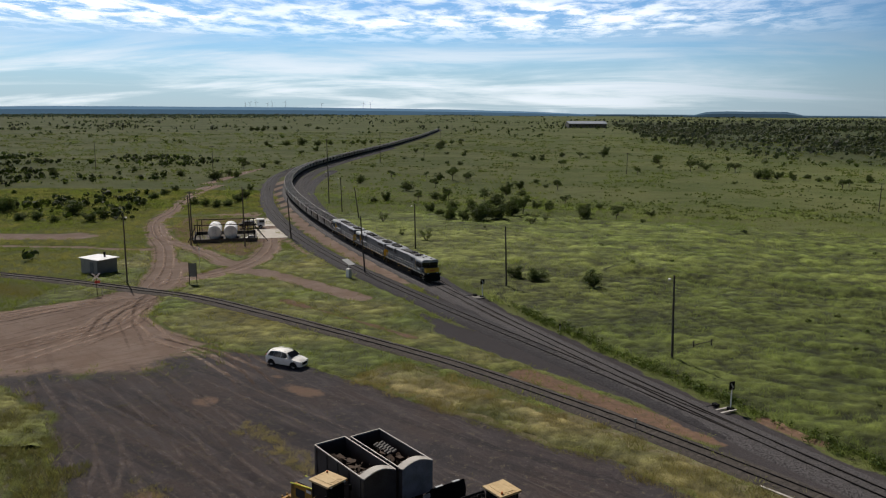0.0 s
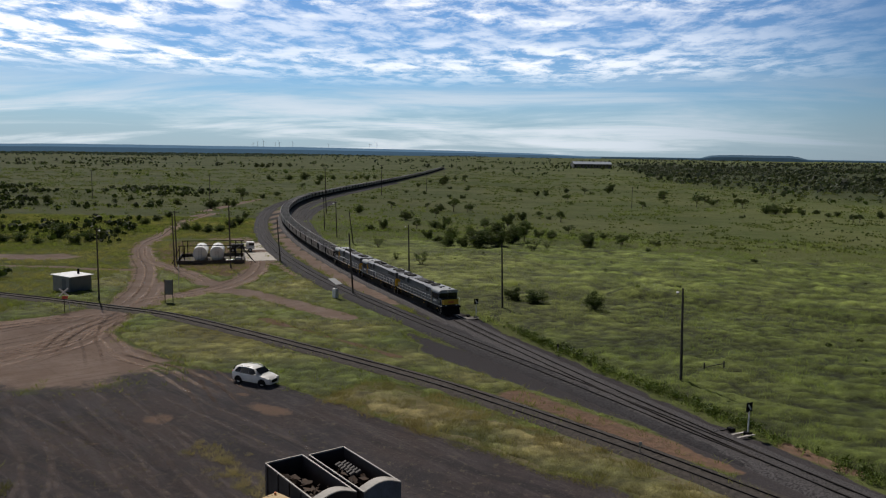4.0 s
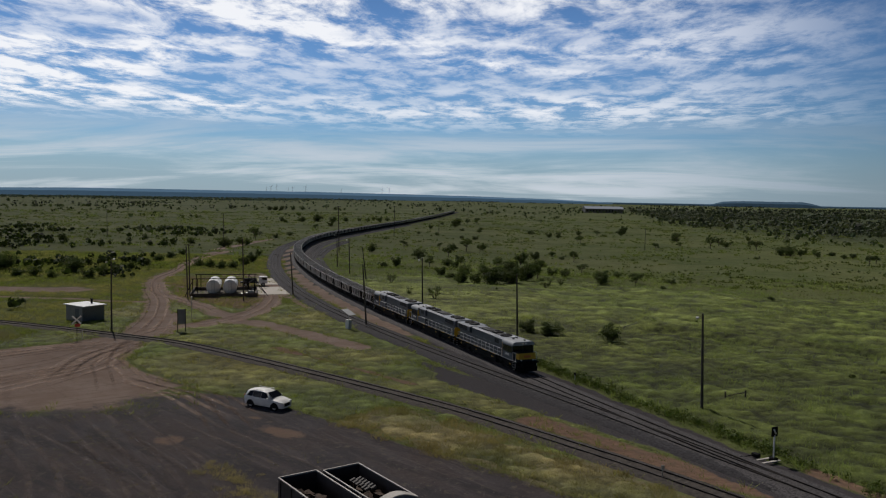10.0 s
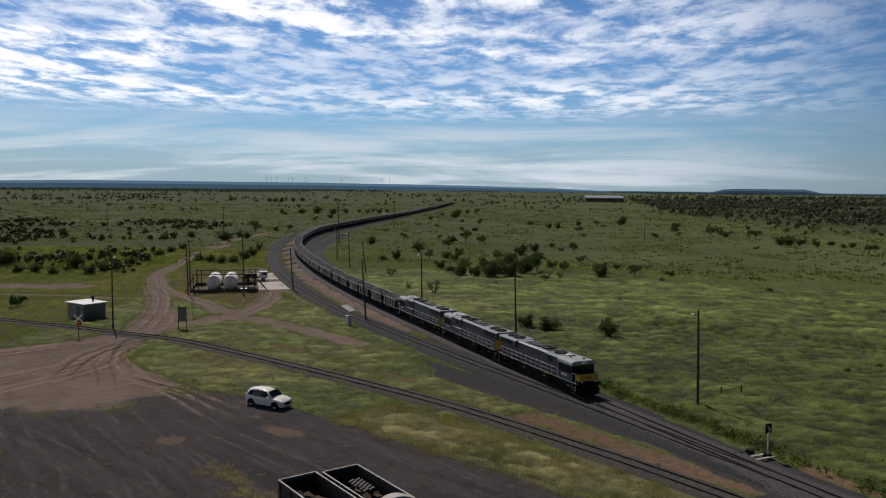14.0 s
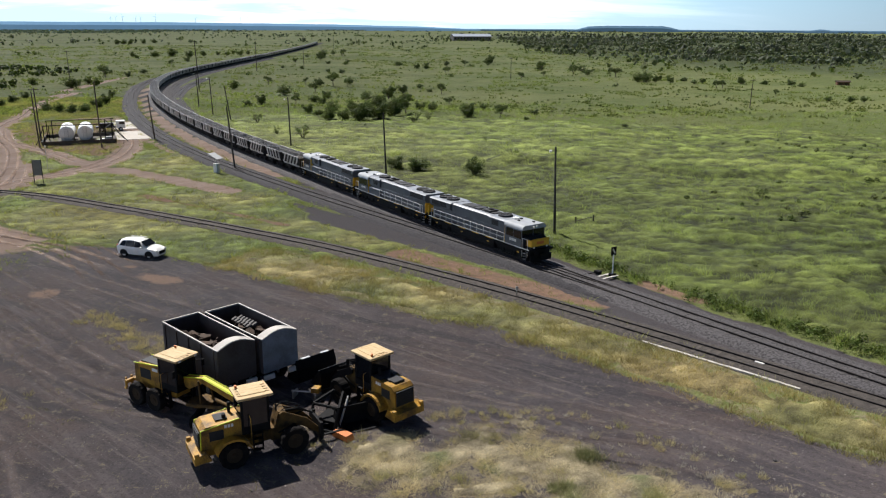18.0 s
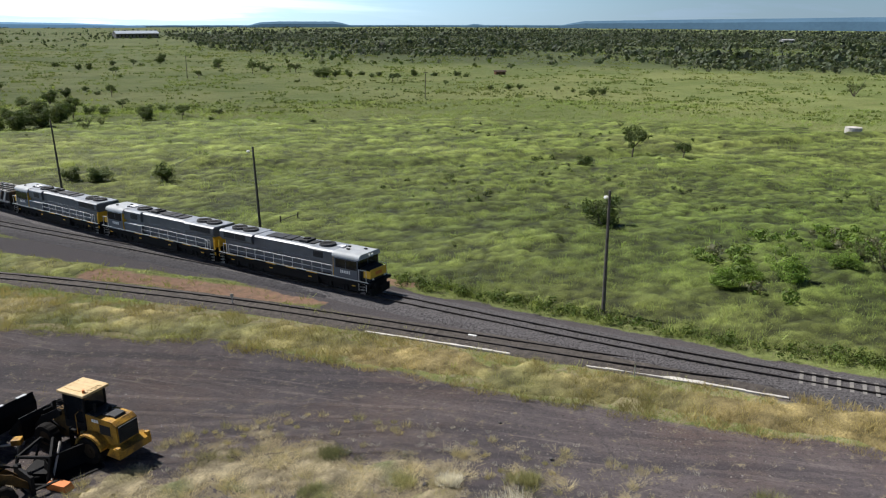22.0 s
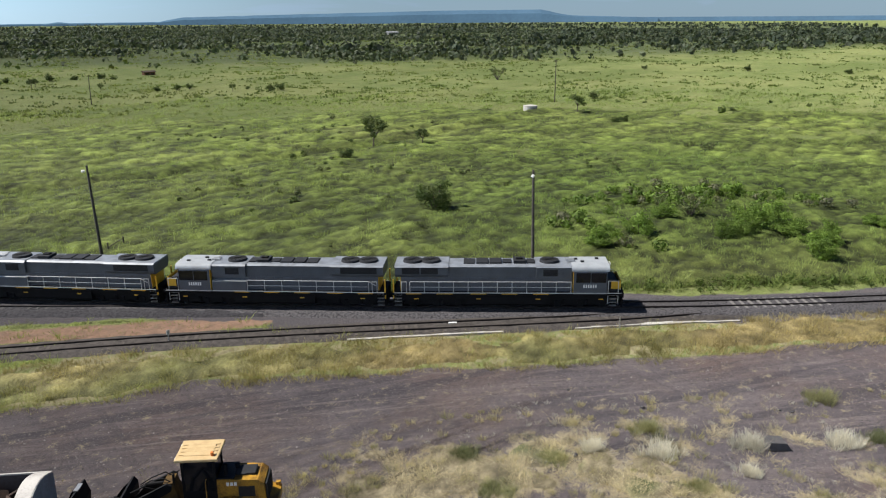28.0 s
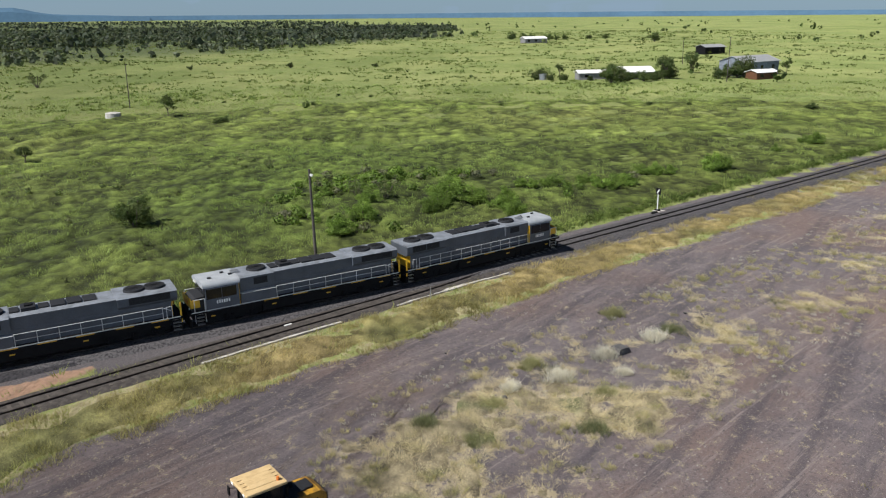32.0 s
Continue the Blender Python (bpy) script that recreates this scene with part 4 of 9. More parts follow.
def bogie(parent, x, wheels, r, length):
    """A bogie frame with its wheelsets, which are parts of it."""
    bm = B()
    for s in (-1, 1):
        bx(bm, x - length / 2, x + length / 2, s * 0.82 - 0.08, s * 0.82 + 0.08, r * 0.55, r * 1.9, 0.03)
        for k in wheels:
            bx(bm, x + k - 0.17, x + k + 0.17, s * 0.86 - 0.10, s * 0.86 + 0.14, r * 0.55, r * 1.30, 0.03)
        for k in wheels[:-1]:
            cy(bm, (x + k + 0.5, s * 0.95, r * 0.7), (x + k + 0.5, s * 0.95, r * 1.5), 0.11, n=8)
    bx(bm, x - 0.3, x + 0.3, -0.85, 0.85, r * 0.9, r * 1.5)
    bo = part("bogie", bm, M_BLACK, parent, "black steel bogie")
    for k in wheels:
        w = part("wheelset", wheel_mesh(r, GAUGE / 2 + 0.03), M_BLACK, bo)
        w.location = (x + k, 0, r)
    return bo


def rounded(w, z0, z1, shoulder=0.28, n=4):
    """Half-round topped cross section of a hood or a cab roof."""
    pts = [(-w, z0), (-w, z1 - shoulder)]
    for i in range(1, n):
        a = math.pi / 2 * i / n
        pts.append((-w + (1 - math.cos(a)) * shoulder * 1.3, z1 - shoulder + math.sin(a) * shoulder))
    pts.append((-w + shoulder * 1.4, z1))
    return pts + [(-u, v) for u, v in pts[::-1]]


def railing(bm, side, x0, x1, z0, n, slope_end=0.0, h=0.86):
    """A walkway railing: posts, two rails and rounded ends."""
    y = side * 1.33
    xs = [x0 + (x1 - x0) * i / n for i in range(n + 1)]
    drop = [slope_end if i == 0 else 0 for i in range(n + 1)]
    for x, d in zip(xs, drop):
        cy(bm, (x, y, z0 - d), (x, y, z0 + h - d * 0.9), 0.024, n=6)
    for zz in (h, h * 0.5):
        pipe(bm, [(x, y, z0 + zz - d * 0.9) for x, d in zip(xs, drop)], 0.024)


def locomotive(first):
    """A long-hood diesel locomotive. Local x runs to the cab's end; z is 0 at the rail."""
    top = thing("diesel_locomotive", "grey diesel locomotive with yellow ends, leading the train" if first else "grey diesel locomotive with yellow ends, coupled cab backwards", "locomotive", group="locomotives of the train")
    deck, hw = 1.40, 1.36
    bm = B()
    bx(bm, -8.15, 8.15, -hw, hw, deck - 0.22, deck, 0.02)
    bx(bm, -7.9, 7.9, -1.15, 1.15, 0.80, deck - 0.2)
    for s in (-1, 1):
        bx(bm, -8.2, -8.0, s * 0.2 - 0.55, s * 0.2 + 0.55, 0.75, deck, 0.03)
        bx(bm, 8.0, 8.2, s * 0.2 - 0.55, s * 0.2 + 0.55, 0.75, deck, 0.03)
    part("underframe", bm, M_BLACK, top, "black steel underframe")
    bm = B()
    for s in (-1, 1):
        bx(bm, -8.0, 8.0, s * (hw + 0.003) - 0.012, s * (hw + 0.003) + 0.012, deck - 0.05, deck + 0.012)
    part("sill_stripe", bm, M_RAILING, top, "pale grey deck edge stripe")
    bm = B()
    prism(bm, [(-1.15, 0.30), (-1.3, 0.5), (-1.3, 1.15), (1.3, 1.15), (1.3, 0.5), (1.15, 0.30)], -2.95, 2.95, "x")
    part("fuel_tank", bm, M_BLACK, top, "black fuel tank under the frame")
    bogie(top, -5.3, (-1.65, 0.0, 1.65), 0.46, 4.6)
    bogie(top, 5.3, (-1.65, 0.0, 1.65), 0.46, 4.6)
    # hood: the body, its paler roof and the radiator end, which is wider at the top
    bm = B()
    prism(bm, [(-1.02, deck), (-1.02, 3.35), (1.02, 3.35), (1.02, deck)], -7.55, 4.55, "x")
    prism(bm, [(-1.02, 2.55), (-1.26, 2.8), (-1.26, 3.38), (1.26, 3.38), (1.26, 2.8), (1.02, 2.55)], -7.95, -4.2, "x")
    bx(bm, 2.0, 4.5, -1.24, 1.24, 2.5, 3.36, 0.02)
    part("hood", bm, M_LOCO, top, "slate grey long hood")
    for s in (-1, 1):
        for i in range(9):
            x = -4.0 + i * 0.66
            bm = B()
            bx(bm, x, x + 0.61, s * 1.02 - 0.022, s * 1.02 + 0.022, deck + 0.15, 2.5, 0.01)
            part("engine_door", bm, M_LOCO, top, "grey engine room door")
    bm = B()
    prism(bm, [(-1.27, 3.38), (-1.12, 3.50), (1.12, 3.50), (1.27, 3.38)], -7.97, -4.15, "x")
    prism(bm, [(-1.05, 3.35), (-0.88, 3.46), (0.88, 3.46), (1.05, 3.35)], -4.15, 2.0, "x")
    prism(bm, [(-1.25, 3.36), (-1.1, 3.49), (1.1, 3.49), (1.25, 3.36)], 2.0, 4.6, "x")
    part("hood_roof", bm, M_LOCO_ROOF, top, "pale grey sloping hood roof")
    for x in ((-6.75, -5.45, 3.0) if first else (-6.75, -5.45, 2.9)):
        bm = B()
        cy(bm, (x, 0, 3.44), (x, 0, 3.66), 0.72, 0.66, 24)
        fan = part("cooling_fan", bm, M_DARK, top, "round black roof fan")
        bm = B()
        for i in range(6):
            a = math.pi * i / 6
            cy(bm, (x - math.cos(a) * 0.62, -math.sin(a) * 0.62, 3.67), (x + math.cos(a) * 0.62, math.sin(a) * 0.62, 3.67), 0.015, n=4)
        cy(bm, (x, 0, 3.65), (x, 0, 3.70), 0.14, n=10)
        part("fan_guard", bm, M_BLACK, fan)
    for s in (-1, 1):
        for x0, x1 in (((-7.45, -6.2), (-6.1, -4.9)) if first else ((-7.5, -4.9),)):
            bm = B()
            for i in range(9):
                z = 2.86 + i * 0.055
                bx(bm, x0, x1, s * 1.262 - 0.02, s * 1.262 + 0.02, z, z + 0.035)
            bx(bm, x0, x1, s * 1.262 - 0.01, s * 1.262 + 0.006, 2.84, 3.36)
            part("radiator_grille", bm, M_DARK, top, "black slatted radiator grille")
        bm = B()
        for i in range(8):
            bx(bm, 2.5, 3.5, s * 1.245 - 0.02, s * 1.245 + 0.02, 2.72 + i * 0.06, 2.76 + i * 0.06)
        bx(bm, 2.5, 3.5, s * 1.245 - 0.01, s * 1.245 + 0.006, 2.70, 3.22)
        part("intake_grille", bm, M_DARK, top, "black slatted air intake")
    for x0, x1, w, h in ((-3.1, -2.3, 0.60, 0.08), (-2.2, -1.35, 0.60, 0.13), (-1.25, -0.4, 0.60, 0.13), (-0.3, 0.3, 0.45, 0.10), (0.45, 1.3, 0.55, 0.24), (1.4, 1.95, 0.5, 0.10)):
        bm = B()
        bx(bm, x0, x1, -w, w, 3.44, 3.46 + h, 0.02)
        part("roof_hatch", bm, M_DARK, top, "dark roof hatch")
    bm = B()
    bx(bm, 0.62, 1.08, -0.22, 0.22, 3.66, 3.80, 0.03)
    part("exhaust_pipe", bm, M_BLACK, top, "black exhaust stack")
    # cab with its rounded roof, windows and the low nose
    bm = B()
    prism(bm, [(-1.36, deck - 0.15), (-1.36, 2.95), (-1.25, 3.35), (1.25, 3.35), (1.36, 2.95), (1.36, deck - 0.15)], 4.62, 6.95, "x")
    cab = part("cab", bm, M_LOCO, top, "grey driver's cab")
    bm = B()
    prism(bm, rounded(1.39, 3.10, 3.53, 0.34), 4.50, 7.12, "x")
    part("cab_roof", bm, M_LOCO_CAB, cab, "near-white rounded cab roof", True)
    for x, y in ((4.9, 0.35), (5.3, -0.3), (6.4, 0.5)):
        bm = B()
        bx(bm, x - 0.12, x + 0.12, y - 0.1, y + 0.1, 3.50, 3.64, 0.03)
        part("roof_aerial", bm, M_DARK, cab, "small dark aerial box")
    bm = B()
    for y in (-0.2, 0.0, 0.2):
        cy(bm, (4.15, y, 3.6), (4.75, y, 3.6), 0.05, 0.08, 8)
    part("air_horn", bm, M_GALV, cab, "row of air horns")
    for s in (-1, 1):
        bm = B()
        for x0, x1 in ((4.80, 5.80), (5.84, 6.90)):
            bm = B()
            bx(bm, x0, x1, s * 1.362 - 0.012, s * 1.362 + 0.012, 2.22, 2.99, 0.01)
            part("side_window", bm, M_GLASS, cab, "dark tinted sliding window")
        bm = B()
        bx(bm, 4.59, 4.615, min(s * 1.05, s * 1.37), max(s * 1.05, s * 1.37), deck, 3.05)
        part("door_edge", bm, M_YELLOW, cab, "yellow rear panel of the cab")
        # fleet number, as bars
        bm = B()
        for i in range(6):
            x = 5.30 + i * 0.165
            bx(bm, x, x + 0.10, s * 1.364 - 0.006, s * 1.364 + 0.006, 1.80, 2.06)
        part("fleet_number", bm, M_WHITE, cab, "white fleet number")
    for s in (-1, 1):
        bm = B()
        bx(bm, 6.952 - 0.012, 6.952 + 0.012, s * 0.66 - 0.62, s * 0.66 + 0.62, 2.30, 3.30, 0.01)
        part("windscreen", bm, M_GLASS, cab, "dark windscreen pane")
    bm = B()
    prism(bm, [(6.95, deck - 0.1), (6.95, 2.42), (7.55, 2.36), (7.85, 2.15), (7.88, deck - 0.1)], -1.0, 1.0, "y")
    part("nose", bm, M_DARK, top, "black sloping nose")
    bm = B()
    bx(bm, 7.88, 7.96, -1.0, 1.0, 1.62, 2.36, 0.03)
    for s in (-1, 1):
        bx(bm, 7.3, 7.96, s * 1.02 - 0.02, s * 1.02 + 0.02, 1.62, 2.25, 0.01)
    front = part("front_panel", bm, M_YELLOW, top, "yellow front panel with dark badge")
    bm = B()
    bx(bm, 7.955, 7.985, -0.42, 0.42, 1.82, 2.10, 0.01)
    part("badge", bm, M_ORANGE, front, "dark orange badge")
    for x, y, z, r in ((7.25, -0.18, 3.34, 0.10), (7.25, 0.18, 3.34, 0.10), (7.96, -0.75, 1.55, 0.09), (7.96, 0.75, 1.55, 0.09)):
        bm = B()
        cy(bm, (x, y, z), (x + 0.05, y, z), r, n=12)
        part("headlight", bm, M_LAMP, top, "round clear headlight")
    for s in (-1, 1):
        for x in (-7.2, -5.0, -2.6, -0.4, 1.8):
            bm = B()
            bx(bm, x, x + 1.1, s * (hw + 0.006) - 0.012, s * (hw + 0.006) + 0.012, deck - 0.13, deck - 0.07)
            part("step_marking", bm, M_YELLOW, top, "yellow dash along the deck edge")
    # long-hood end in yellow
    bm = B()
    bx(bm, -7.60, -7.55, -1.02, 1.02, deck, 2.5, 0.01)
    part("rear_panel", bm, M_YELLOW, top, "yellow hood end")
    for s in (-1, 1):
        bm = B()
        bx(bm, -8.12, -8.02, s * 1.30 - 0.05, s * 1.30 + 0.05, 0.9, 2.45)
        part("end_post", bm, M_YELLOW, top, "yellow end post")
    for s in (-1, 1):
        bm = B()
        if first:
            railing(bm, s, -6.9, 4.45, deck, 11)
        else:
            railing(bm, s, -6.9, 1.9, deck, 7, 0.0)
            pipe(bm, [(-7.4, s * 1.33, deck + 0.55), (-6.9, s * 1.33, deck + 0.86)], 0.024)
        for x in (-7.5, -7.15):
            cy(bm, (x, s * 1.33, deck - 0.2), (x, s * 1.33, deck + 0.85), 0.022, n=6)
        cy(bm, (-7.5, s * 1.33, deck + 0.85), (-7.15, s * 1.33, deck + 0.85), 0.022, n=6)
        part("handrail", bm, M_RAILING, top, "pale tubular walkway handrail")
        bm = B()
        for x in (7.05, 7.75):
            cy(bm, (x, s * 1.33, 0.55), (x, s * 1.33, 2.35), 0.025, n=6)
        pipe(bm, [(7.05, s * 1.33, 2.35), (7.75, s * 1.33, 2.35)], 0.025)
        part("grab_rail", bm, M_RAILING, top, "pale cab step grab rails")
        if not first:
            bm = B()
            bx(bm, 1.95, 4.5, s * 1.18 - 0.16, s * 1.18 + 0.16, deck, 2.15, 0.03)
            part("equipment_box", bm, M_LOCO, top, "grey equipment locker on the walkway")
            bm = B()
            bx(bm, 1.95, 4.5, s * 1.18 - 0.17, s * 1.18 + 0.17, 2.152, 2.19, 0.01)
            part("locker_lid", bm, M_RAILING, top, "pale locker lid")
        for x in (-7.75, 7.4):
            for i in range(4):
                bm = B()
                bx(bm, x - 0.26, x + 0.26, s * 1.2 - 0.16, s * 1.2 + 0.16, 0.35 + i * 0.28, 0.38 + i * 0.28)
                part("entry_step", bm, M_GALV, top, "grey entry step")
            for k in (-0.29, 0.27):
                bm = B()
                bx(bm, x + k, x + k + 0.03, s * 1.2 - 0.17, s * 1.2 + 0.17, 0.3, deck)
                part("step_stringer", bm, M_BLACK, top)
        for x in (-6.6, -2.2, 2.0, 6.4):
            bm = B()
            bx(bm, x, x + 0.32, s * 1.37 - 0.01, s * 1.37 + 0.01, 0.86, 0.94)
            part("marker_plate", bm, M_YELLOW, top, "small yellow jacking mark")
    for s in (-1, 1):
        bm = B()
        bx(bm, min(8.0 * s, 8.28 * s), max(8.0 * s, 8.28 * s), -0.13, 0.13, 0.62, 0.9, 0.03)
        bx(bm, min(8.18 * s, 8.36 * s), max(8.18 * s, 8.36 * s), -0.2, 0.2, 0.56, 0.96, 0.04)
        part("coupler", bm, M_BLACK, top, "black knuckle coupler")
        bm = B()
        prism(bm, [(-1.2, 0.22), (-1.25, 0.85), (1.25, 0.85), (1.2, 0.22)], 8.0 * s, 8.12 * s, "x")
        part("pilot", bm, M_BLACK, top, "black pilot plate")
    for ob in list(top.children) + [c for p in top.children for c in p.children]:
        if ob.name.startswith(("wheelset", "bogie")):
            continue
        for v in ob.data.vertices:
            v.co.x *= 1.033
            v.co.z *= 0.955
    return top


def ore_wagon():
    """A short open ore wagon with raked silver ribs; x along the track, z 0 at the rail."""
    top = thing("ore_wagon", "silver open ore wagon with raked steel ribs", "wagon", group="wagons of the train")
    L_, hw = 3.0, 1.22
    bm = B()
    bx(bm, -3.3, 3.3, -0.35, 0.35, 0.75, 1.05)
    for s in (-1, 1):
        bx(bm, -L_, L_, s * 1.12 - 0.09, s * 1.12 + 0.09, 0.95, 1.12, 0.02)
        bx(bm, s * 3.25 - 0.06, s * 3.25 + 0.06, -1.15, 1.15, 0.85, 1.15, 0.02)
        bx(bm, s * 3.42 - 0.13, s * 3.42 + 0.13, -0.15, 0.15, 0.6, 0.9, 0.03)
    part("underframe", bm, M_BLACK, top, "black wagon underframe")
    for x in (-2.0, 2.0):
        bogie(top, x, (-0.78, 0.78), 0.40, 2.1)
    # tub: sloping ends and sides, open above
    bm = B()
    out = [(-L_, 2.45), (L_, 2.45), (2.35, 1.15), (-2.35, 1.15)]
    for s in (-1, 1):
        a = [bm.verts.new((x, s * (hw - 0.05 if z > 2 else hw - 0.32), z)) for x, z in out]
        b = [bm.verts.new((x * 0.975, s * (hw - 0.11 if z > 2 else hw - 0.38), z + (0.06 if z < 2 else 0))) for x, z in out]
        bm.faces.new(a), bm.faces.new(b[::-1])
        for i in range(4):
            bm.faces.new((a[i], a[(i + 1) % 4], b[(i + 1) % 4], b[i]))
    for s in (-1, 1):
        q = [(s * L_, -hw + 0.05, 2.45), (s * L_, hw - 0.05, 2.45), (s * 2.35, hw - 0.32, 1.15), (s * 2.35, -hw + 0.32, 1.15)]
        a = [bm.verts.new(p) for p in q]
        b = [bm.verts.new((p[0] - s * 0.06, p[1], p[2])) for p in q]
        bm.faces.new(a), bm.faces.new(b[::-1])
        for i in range(4):
            bm.faces.new((a[i], a[(i + 1) % 4], b[(i + 1) % 4], b[i]))
    bx(bm, -2.36, 2.36, -hw + 0.32, hw - 0.32, 1.10, 1.16)
    part("tub", bm, M_WAGON_IN, top, "dark stained ore tub")
    bm = B()
    for s in (-1, 1):
        bx(bm, -L_ - 0.05, L_ + 0.05, s * hw - 0.045, s * hw + 0.045, 2.42, 2.54, 0.015)
        bx(bm, s * L_ - 0.06, s * L_ + 0.06, -hw, hw, 2.40, 2.53, 0.015)
        bx(bm, -2.75, 2.75, s * (hw - 0.08) - 0.07, s * (hw - 0.08) + 0.07, 1.12, 1.30, 0.015)
    part("top_rim", bm, M_WAGON, top, "silver top rim and side sill")
    for s in (-1, 1):
        for x in (-2.75, -1.55, -0.45, 0.65, 1.75):
            bm = B()
            prism(bm, [(x - 0.16, 1.28), (x + 0.17, 1.28), (x + 0.80, 2.42), (x + 0.47, 2.42)], s * hw - 0.055, s * hw + 0.045, "y")
            part("side_rib", bm, M_WAGON, top, "raked silver side rib")
    for x in (-1.8, -0.6, 0.6, 1.8):
        bm = B()
        bx(bm, x - 0.07, x + 0.07, -hw, hw, 2.46, 2.54, 0.015)
        part("cross_bar", bm, M_WAGON, top, "silver cross bar over the tub")
    return top


FRONT_S = [(0, 227.6), (2, 222.6), (4, 217.6), (6, 212.5), (9, 204.4), (12, 195.6), (13, 192.4), (16, 182.2), (19, 171.6), (22, 161.0), (25, 150.3), (28, 139.1), (30, 131.4), (32, 123.6)]
_fs = np.array(FRONT_S)
_ts = np.arange(0, 32.01, 2.0)
_coef = np.polyfit(_fs[:, 0], _fs[:, 1], 3)
MAIN_S0 = 110.0        # where the older count of metres begins on the line


def front_at(t):
    return float(np.polyval(_coef, t)) + TRAIN_SHIFT


def on_track(s, half):
    """The pose of a car whose bogies stand half a base apart about s metres along the line, looking down the line."""
    p = [np.array((np.interp(q, MAIN_S, MAIN[:, 0]), np.interp(q, MAIN_S, MAIN[:, 1]))) for q in (s - half, s + half)]
    c, d = (p[0] + p[1]) / 2, p[0] - p[1]
    return pose(c[0], c[1], RAIL_Z, 0, 0, math.degrees(math.atan2(d[1], d[0])))


_k = int(np.argmin(np.hypot(MAIN[:, 0] - 19.3, MAIN[:, 1] - 60.7)))
TRAIN_SHIFT = float(MAIN_S[_k]) - 169.3
LOCO_PITCH, WAGON_PITCH, WAGONS = 17.25, 7.1, 117
CONSIST = []
loco_a = locomotive(True)
CONSIST.append((loco_a, 8.6, 5.3, 0))
loco_b = locomotive(False)
CONSIST.append((loco_b, 8.6 + LOCO_PITCH, 5.3, 180))
loco_c = copy_thing(loco_b, Matrix())
CONSIST.append((loco_c, 8.6 + 2 * LOCO_PITCH, 5.3, 180))
wagon = ore_wagon()
first_s = 8.6 + 2 * LOCO_PITCH + 8.6 + WAGON_PITCH / 2
for i in range(WAGONS):
    w = wagon if i == 0 else copy_thing(wagon, Matrix())
    CONSIST.append((w, first_s + i * WAGON_PITCH, 2.0, 180 if i % 2 else 0))
for ob, back, half, turn in CONSIST:
    ob.matrix_basis = on_track(front_at(0) + back, half) @ pose(0, 0, 0, 0, 0, turn)


# ---- yard: machines, tubs and the car ----
def heading(x, y, dx, dy, z=0.0):
    return pose(x, y, z, 0, 0, math.degrees(math.atan2(dy, dx)))


def wheel(parent, x, y, r, w, rim=0.55, material=None):
    """A tyre with its rim, on an axle across the machine."""
    bm = B()
    n = 36
    prof = [(rim * r, -w / 2 * 0.8), (r * 0.93, -w / 2), (r, -w / 2 * 0.7), (r, w / 2 * 0.7), (r * 0.93, w / 2), (rim * r, w / 2 * 0.8)]
    lug = [1.0, 1.0, 0.955] * 12
    rings = [[bm.verts.new((x + math.cos(2 * math.pi * i / n) * a * (lug[i] if a > r * 0.9 else 1), y + b, r + math.sin(2 * math.pi * i / n) * a * (lug[i] if a > r * 0.9 else 1))) for a, b in prof] for i in range(n)]
    for i in range(n):
        for k in range(len(prof)):
            k2 = (k + 1) % len(prof)
            bm.faces.new((rings[i][k], rings[(i + 1) % n][k], rings[(i + 1) % n][k2], rings[i][k2]))
    tyre = part("tyre", bm, M_TYRE, parent, "worn black rubber tyre")
    bm = B()
    cy(bm, (x, y - w * 0.33, r), (x, y + w * 0.33, r), rim * r, n=16)
    cy(bm, (x, y - w * 0.42, r), (x, y + w * 0.42, r), rim * r * 0.35, n=10)
    part("rim", bm, material or M_RIM, tyre, "dirty wheel rim")
    return tyre


